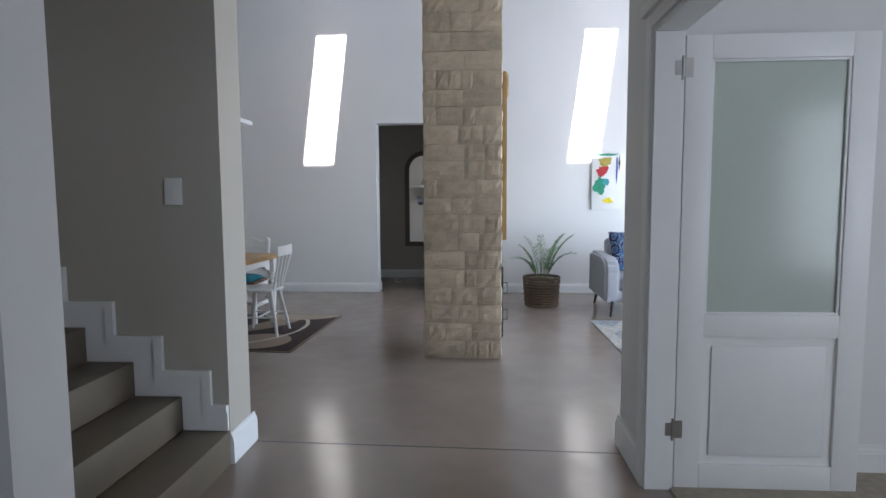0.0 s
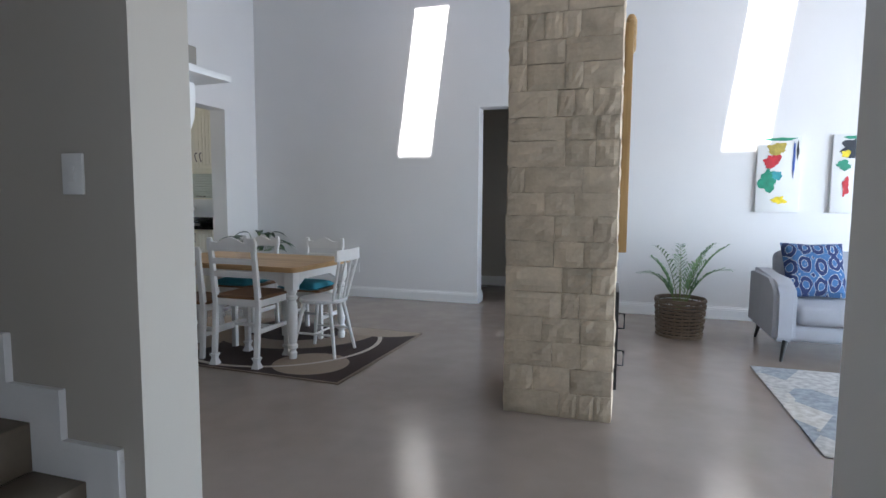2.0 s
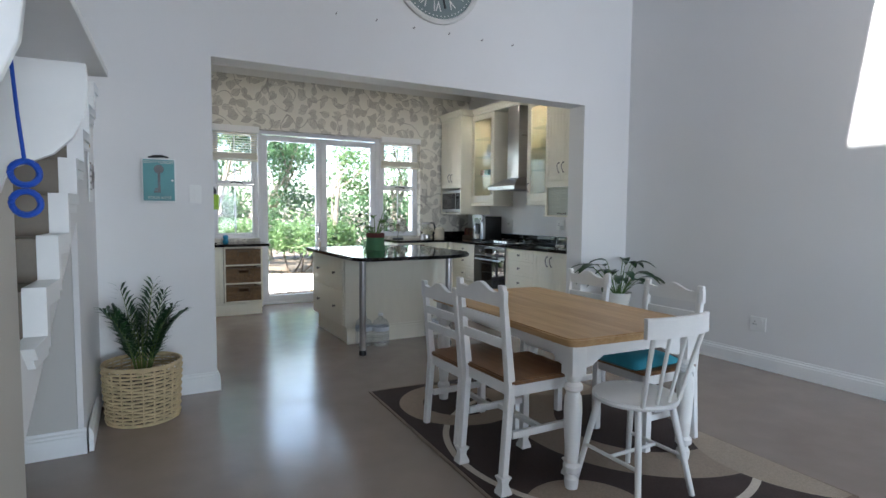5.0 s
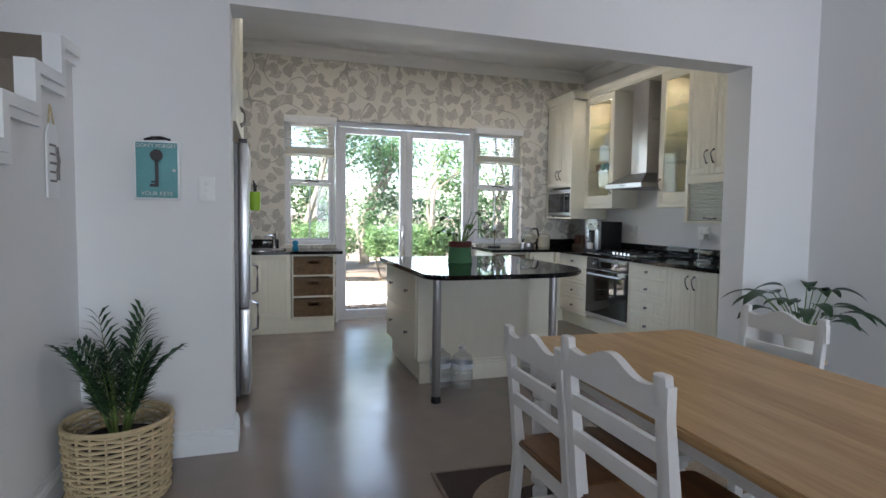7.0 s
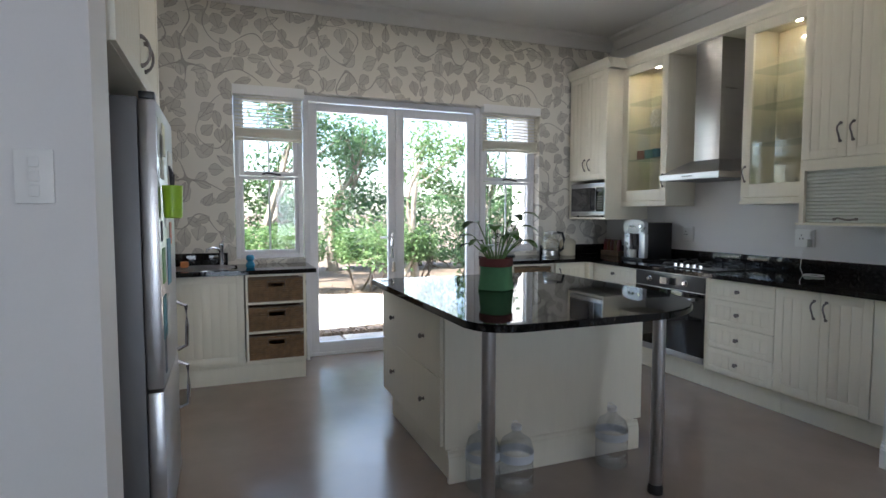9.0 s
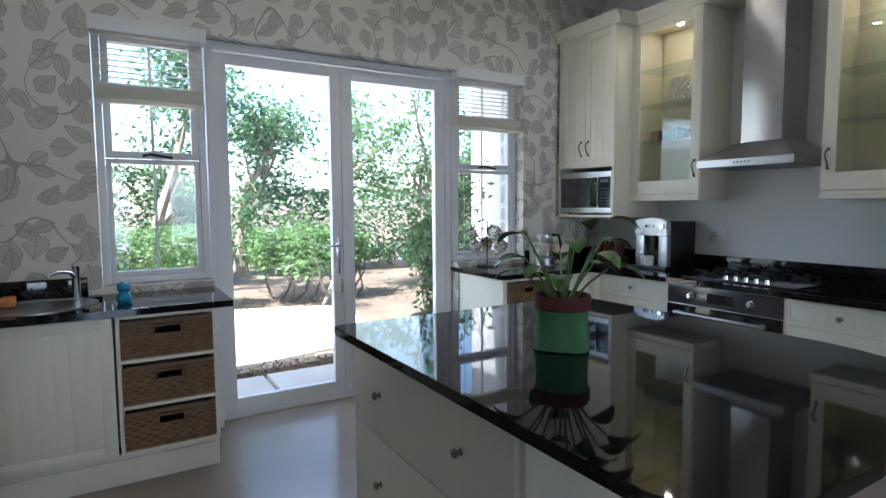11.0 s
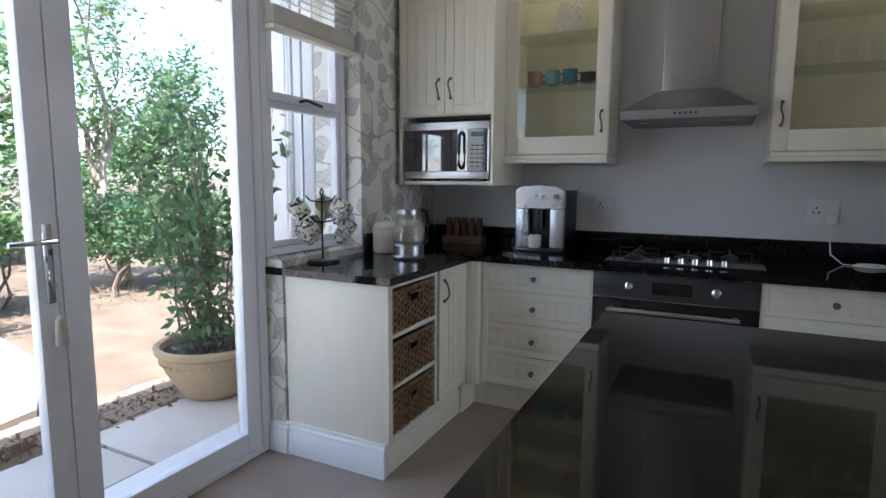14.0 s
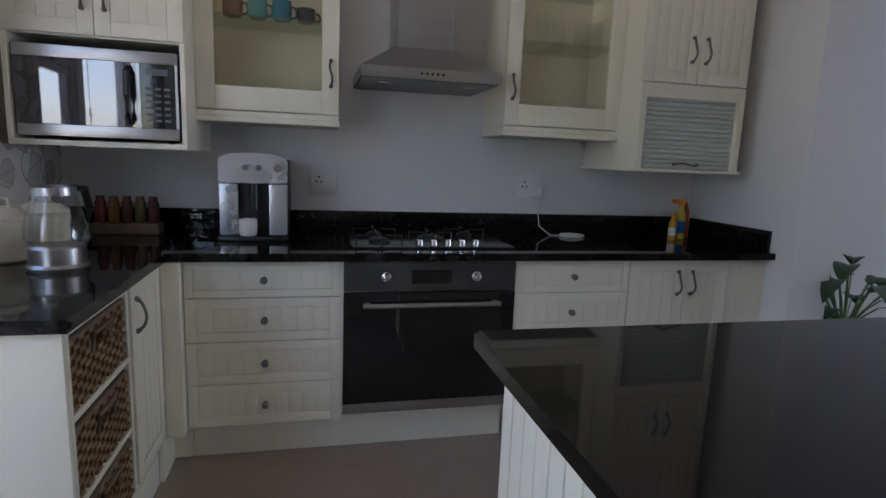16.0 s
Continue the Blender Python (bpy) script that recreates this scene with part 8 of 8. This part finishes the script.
def toile():
    m, n, l, b = nodes_of("black_toile_china")
    co, nz = n.new("ShaderNodeTexCoord"), n.new("ShaderNodeTexNoise")
    nz.inputs["Scale"].default_value, nz.inputs["Detail"].default_value, nz.inputs["Distortion"].default_value = 42, 4, 1.2
    l.new(co.outputs["Object"], nz.inputs["Vector"])
    r = n.new("ShaderNodeValToRGB")
    r.color_ramp.interpolation = 'CONSTANT'
    r.color_ramp.elements[0].color, r.color_ramp.elements[1].color, r.color_ramp.elements[1].position = (0.74, 0.71, 0.62, 1), (0.05, 0.045, 0.04, 1), 0.54
    l.new(nz.outputs[0], r.inputs[0])
    l.new(r.outputs[0], b.inputs["Base Color"])
    b.inputs["Roughness"].default_value = 0.15
    return m


M_TOILE = toile()
k = 0
for z in (0.30, 0.20):
    for i in range(3):
        a = 2 * math.pi * i / 3 + (0.5 if z < 0.25 else 0.0)
        bm = B(); tube(bm, [(0, 0, z), (0.06 * math.cos(a), 0.06 * math.sin(a), z + 0.01), (0.085 * math.cos(a), 0.085 * math.sin(a), z + 0.035)], 0.004, 6)
        part("arm", bm, M_BLACK, mt)
        k += 1
        mug("plain_cup" if k % 3 == 2 else "patterned_cup", "plain cream cup hanging on the mug tree" if k % 3 == 2 else "black and cream toile patterned cup on the mug tree", pose(-6.565 + 0.095 * math.cos(a), 6.57 + 0.095 * math.sin(a), 0.9126 + z - 0.05) @ Matrix.Rotation(a + math.pi, 4, 'Z') @ Matrix.Rotation(radians(55), 4, 'Y') @ Matrix.Translation((-0.03, 0, -0.05)), 0.052, 0.075, M_CREAMPOT if k % 3 == 2 else M_TOILE, "cups on the mug tree")
# cutting board and a red spice tray in the corner
cbd = thing("spice_rack", "red and brown packets in a dark spice rack", "spice rack", pose(-6.28, 7.70, 0.9126))
bm = B(); box(bm, -0.14, -0.05, 0.0, 0.14, 0.05, 0.05, 0.004)
part("tray", bm, M_DARKCANE, cbd)
for i, c in enumerate(((0.25, 0.03, 0.02), (0.30, 0.12, 0.03), (0.22, 0.05, 0.03), (0.28, 0.20, 0.08), (0.20, 0.03, 0.03))):
    bm = B(); lathe(bm, [(0.022, 0.0505), (0.024, 0.06), (0.024, 0.14), (0.018, 0.15), (0.018, 0.17), (0.001, 0.171)], 14, -0.11 + i * 0.055, 0)
    part("spice_jar", bm, mat("spice_%d" % i, tuple(0.5 * q for q in c), 0.4, scale=12, vary=0.3, bump=0), cbd)
bottles = [((-3.43, 7.66), 0.030, 0.22, (0.62, 0.50, 0.05), "yellow and blue trigger spray bottle"), ((-3.50, 7.62), 0.022, 0.15, (0.66, 0.33, 0.03), "small white and orange spray can"), ((-3.37, 7.71), 0.032, 0.25, (0.50, 0.13, 0.02), "orange plastic bottle")]
for i, ((x, y), r, h, c, lab) in enumerate(bottles):
    t = thing("cleaning_bottle", lab + " on the worktop", "bottle", pose(x, y, 0.9126), "cleaning bottles")
    bm = B(); lathe(bm, [(r * 0.95, 0), (r, 0.006), (r, h * 0.62), (r * 0.5, h * 0.76), (r * 0.45, h * 0.82), (0.001, h * 0.822)], 20)
    part("bottle", bm, mat("bottle_plastic_%d" % i, c, 0.3, bump=0), t)
    bm = B(); cyl(bm, 0, 0, h * 0.825, h, r * 0.55, segs=14)
    if i == 0:
        box(bm, -0.055, -0.012, h * 0.9, 0.02, 0.012, h)
    part("cap", bm, mat("bottle_cap_%d" % i, ((0.7, 0.25, 0.02), (0.70, 0.36, 0.04), (0.55, 0.5, 0.4))[i], 0.35, bump=0), t)
    bm = B(); lathe(bm, [(r * 1.01, h * 0.15), (r * 1.01, h * 0.45), (r * 1.005, h * 0.4505), (r * 1.005, h * 0.149)], 20)
    part("label_band", bm, mat("bottle_label_%d" % i, ((0.02, 0.12, 0.45), (0.75, 0.75, 0.72), (0.6, 0.2, 0.05))[i], 0.4, bump=0), t)
# sponge and soap at the sink
so = thing("soap_bottle", "round blue glass soap bottle by the sink", "soap dispenser", pose(-6.22, 4.00, 0.9126))
bm = B(); lathe(bm, [(0.03, 0), (0.038, 0.02), (0.03, 0.045), (0.022, 0.055), (0.034, 0.075), (0.03, 0.10), (0.012, 0.108), (0.001, 0.109)], 20)
part("bottle", bm, mat("blue_glass", (0.03, 0.25, 0.42), 0.08, bump=0), so)
sg = thing("sponge", "orange sponge on the sink rim", "sponge", pose(-6.36, 3.50, 0.9185))
bm = B(); box(bm, -0.04, -0.03, 0, 0.04, 0.03, 0.05, 0.012)
part("pad", bm, mat("orange_sponge", (0.55, 0.22, 0.08), 0.9, scale=50, vary=0.3, bump=0.6), sg)

# ---- in the glazed cabinets ----
cols = [(0.30, 0.14, 0.10), (0.12, 0.30, 0.27), (0.03, 0.18, 0.24), (0.02, 0.02, 0.03)]
for i, c in enumerate(cols):
    mug("coloured_mug", "glazed %s mug on a glass shelf" % ("brown", "pale green", "teal", "black")[i], pose(-5.80 + i * 0.105, 7.64, 1.8875, 0, 0, 20), 0.042, 0.085 if i < 3 else 0.06, mat("mug_glaze_%d" % i, c, 0.15, bump=0, vary=0.05), "mugs in the cabinet")
for i in range(5):
    mug("espresso_cup", "small white espresso cup", pose(-5.84 + i * 0.095, 7.62, 1.4965, 0, 0, 30 * i), 0.034, 0.055, M_CERAMIC if i else mat("blue_cup", (0.03, 0.06, 0.12), 0.2, bump=0), "espresso cups")
lt = thing("lattice_lantern", "white lattice ceramic lantern on a glass shelf", "lantern", pose(-5.60, 7.66, 2.1675))
bm = B()
for s in (1, -1):
    for i in range(9):
        a0 = 2 * math.pi * i / 9
        tube(bm, [(0.075 * math.sin(math.pi * (0.12 + 0.76 * u)) ** 0.6 * math.cos(a0 + s * u * 2.2), 0.075 * math.sin(math.pi * (0.12 + 0.76 * u)) ** 0.6 * math.sin(a0 + s * u * 2.2), 0.004 + 0.17 * u) for u in [j / 10 for j in range(11)]], 0.0055, 6)
part("lattice", bm, M_CERAMIC, lt)
for z in (1.4965, 1.8875, 2.1675, 2.4375):
    for i in range(5 if z != 2.1675 else 4):
        g = thing("drinking_glass", "clear stemmed drinking glass" if z > 2.4 else "clear straight drinking glass", "glass", pose(-4.46 + i * 0.105 + 0.02 * (z > 2), 7.66 - 0.05 * (i % 2), z), "glasses in the cabinet")
        bm = B()
        if z > 2.4 or z < 1.5:
            lathe(bm, [(0.030, 0), (0.030, 0.003), (0.005, 0.008), (0.004, 0.05), (0.03, 0.075), (0.034, 0.12)], 16, ends=False)
        else:
            lathe(bm, [(0.028, 0), (0.030, 0.004), (0.034, 0.13)], 16, ends=False)
        part("bowl", bm, M_CLEAR, g)

# ---- water bottles by the island ----
M_PET = glass("clear_plastic", (0.93, 0.95, 0.97), 0.15, 0.16, 0.8)
for x, y in ((-3.76, 5.12), (-3.80, 5.73), (-3.83, 4.97)):
    wb = thing("water_bottle", "large clear plastic water bottle on the floor", "bottle", pose(x, y, 0.0005), "water bottles by the island")
    bm = B(); lathe(bm, [(0.075, 0), (0.085, 0.012), (0.085, 0.07), (0.080, 0.078), (0.085, 0.086), (0.085, 0.13), (0.080, 0.138), (0.085, 0.146), (0.085, 0.20), (0.07, 0.245), (0.03, 0.275), (0.022, 0.282), (0.022, 0.30), (0.001, 0.301)], 28)
    part("bottle", bm, M_PET, wb)
    bm = B(); lathe(bm, [(0.026, 0.297), (0.026, 0.318), (0.001, 0.319)], 18)
    part("cap", bm, M_PLASTIC, wb)
    bm = B(); lathe(bm, [(0.0862, 0.15), (0.0862, 0.19), (0.0858, 0.1902), (0.0858, 0.1498)], 28)
    part("label_band", bm, mat("bottle_paper", (0.62, 0.66, 0.70), 0.5, bump=0), wb)
    bm = B(); tube(bm, [(-0.026, 0, 0.305), (-0.035, 0, 0.325), (0, 0, 0.34), (0.035, 0, 0.325), (0.026, 0, 0.305)], 0.0025, 6)
    part("carry_handle", bm, M_PLASTIC, wb)
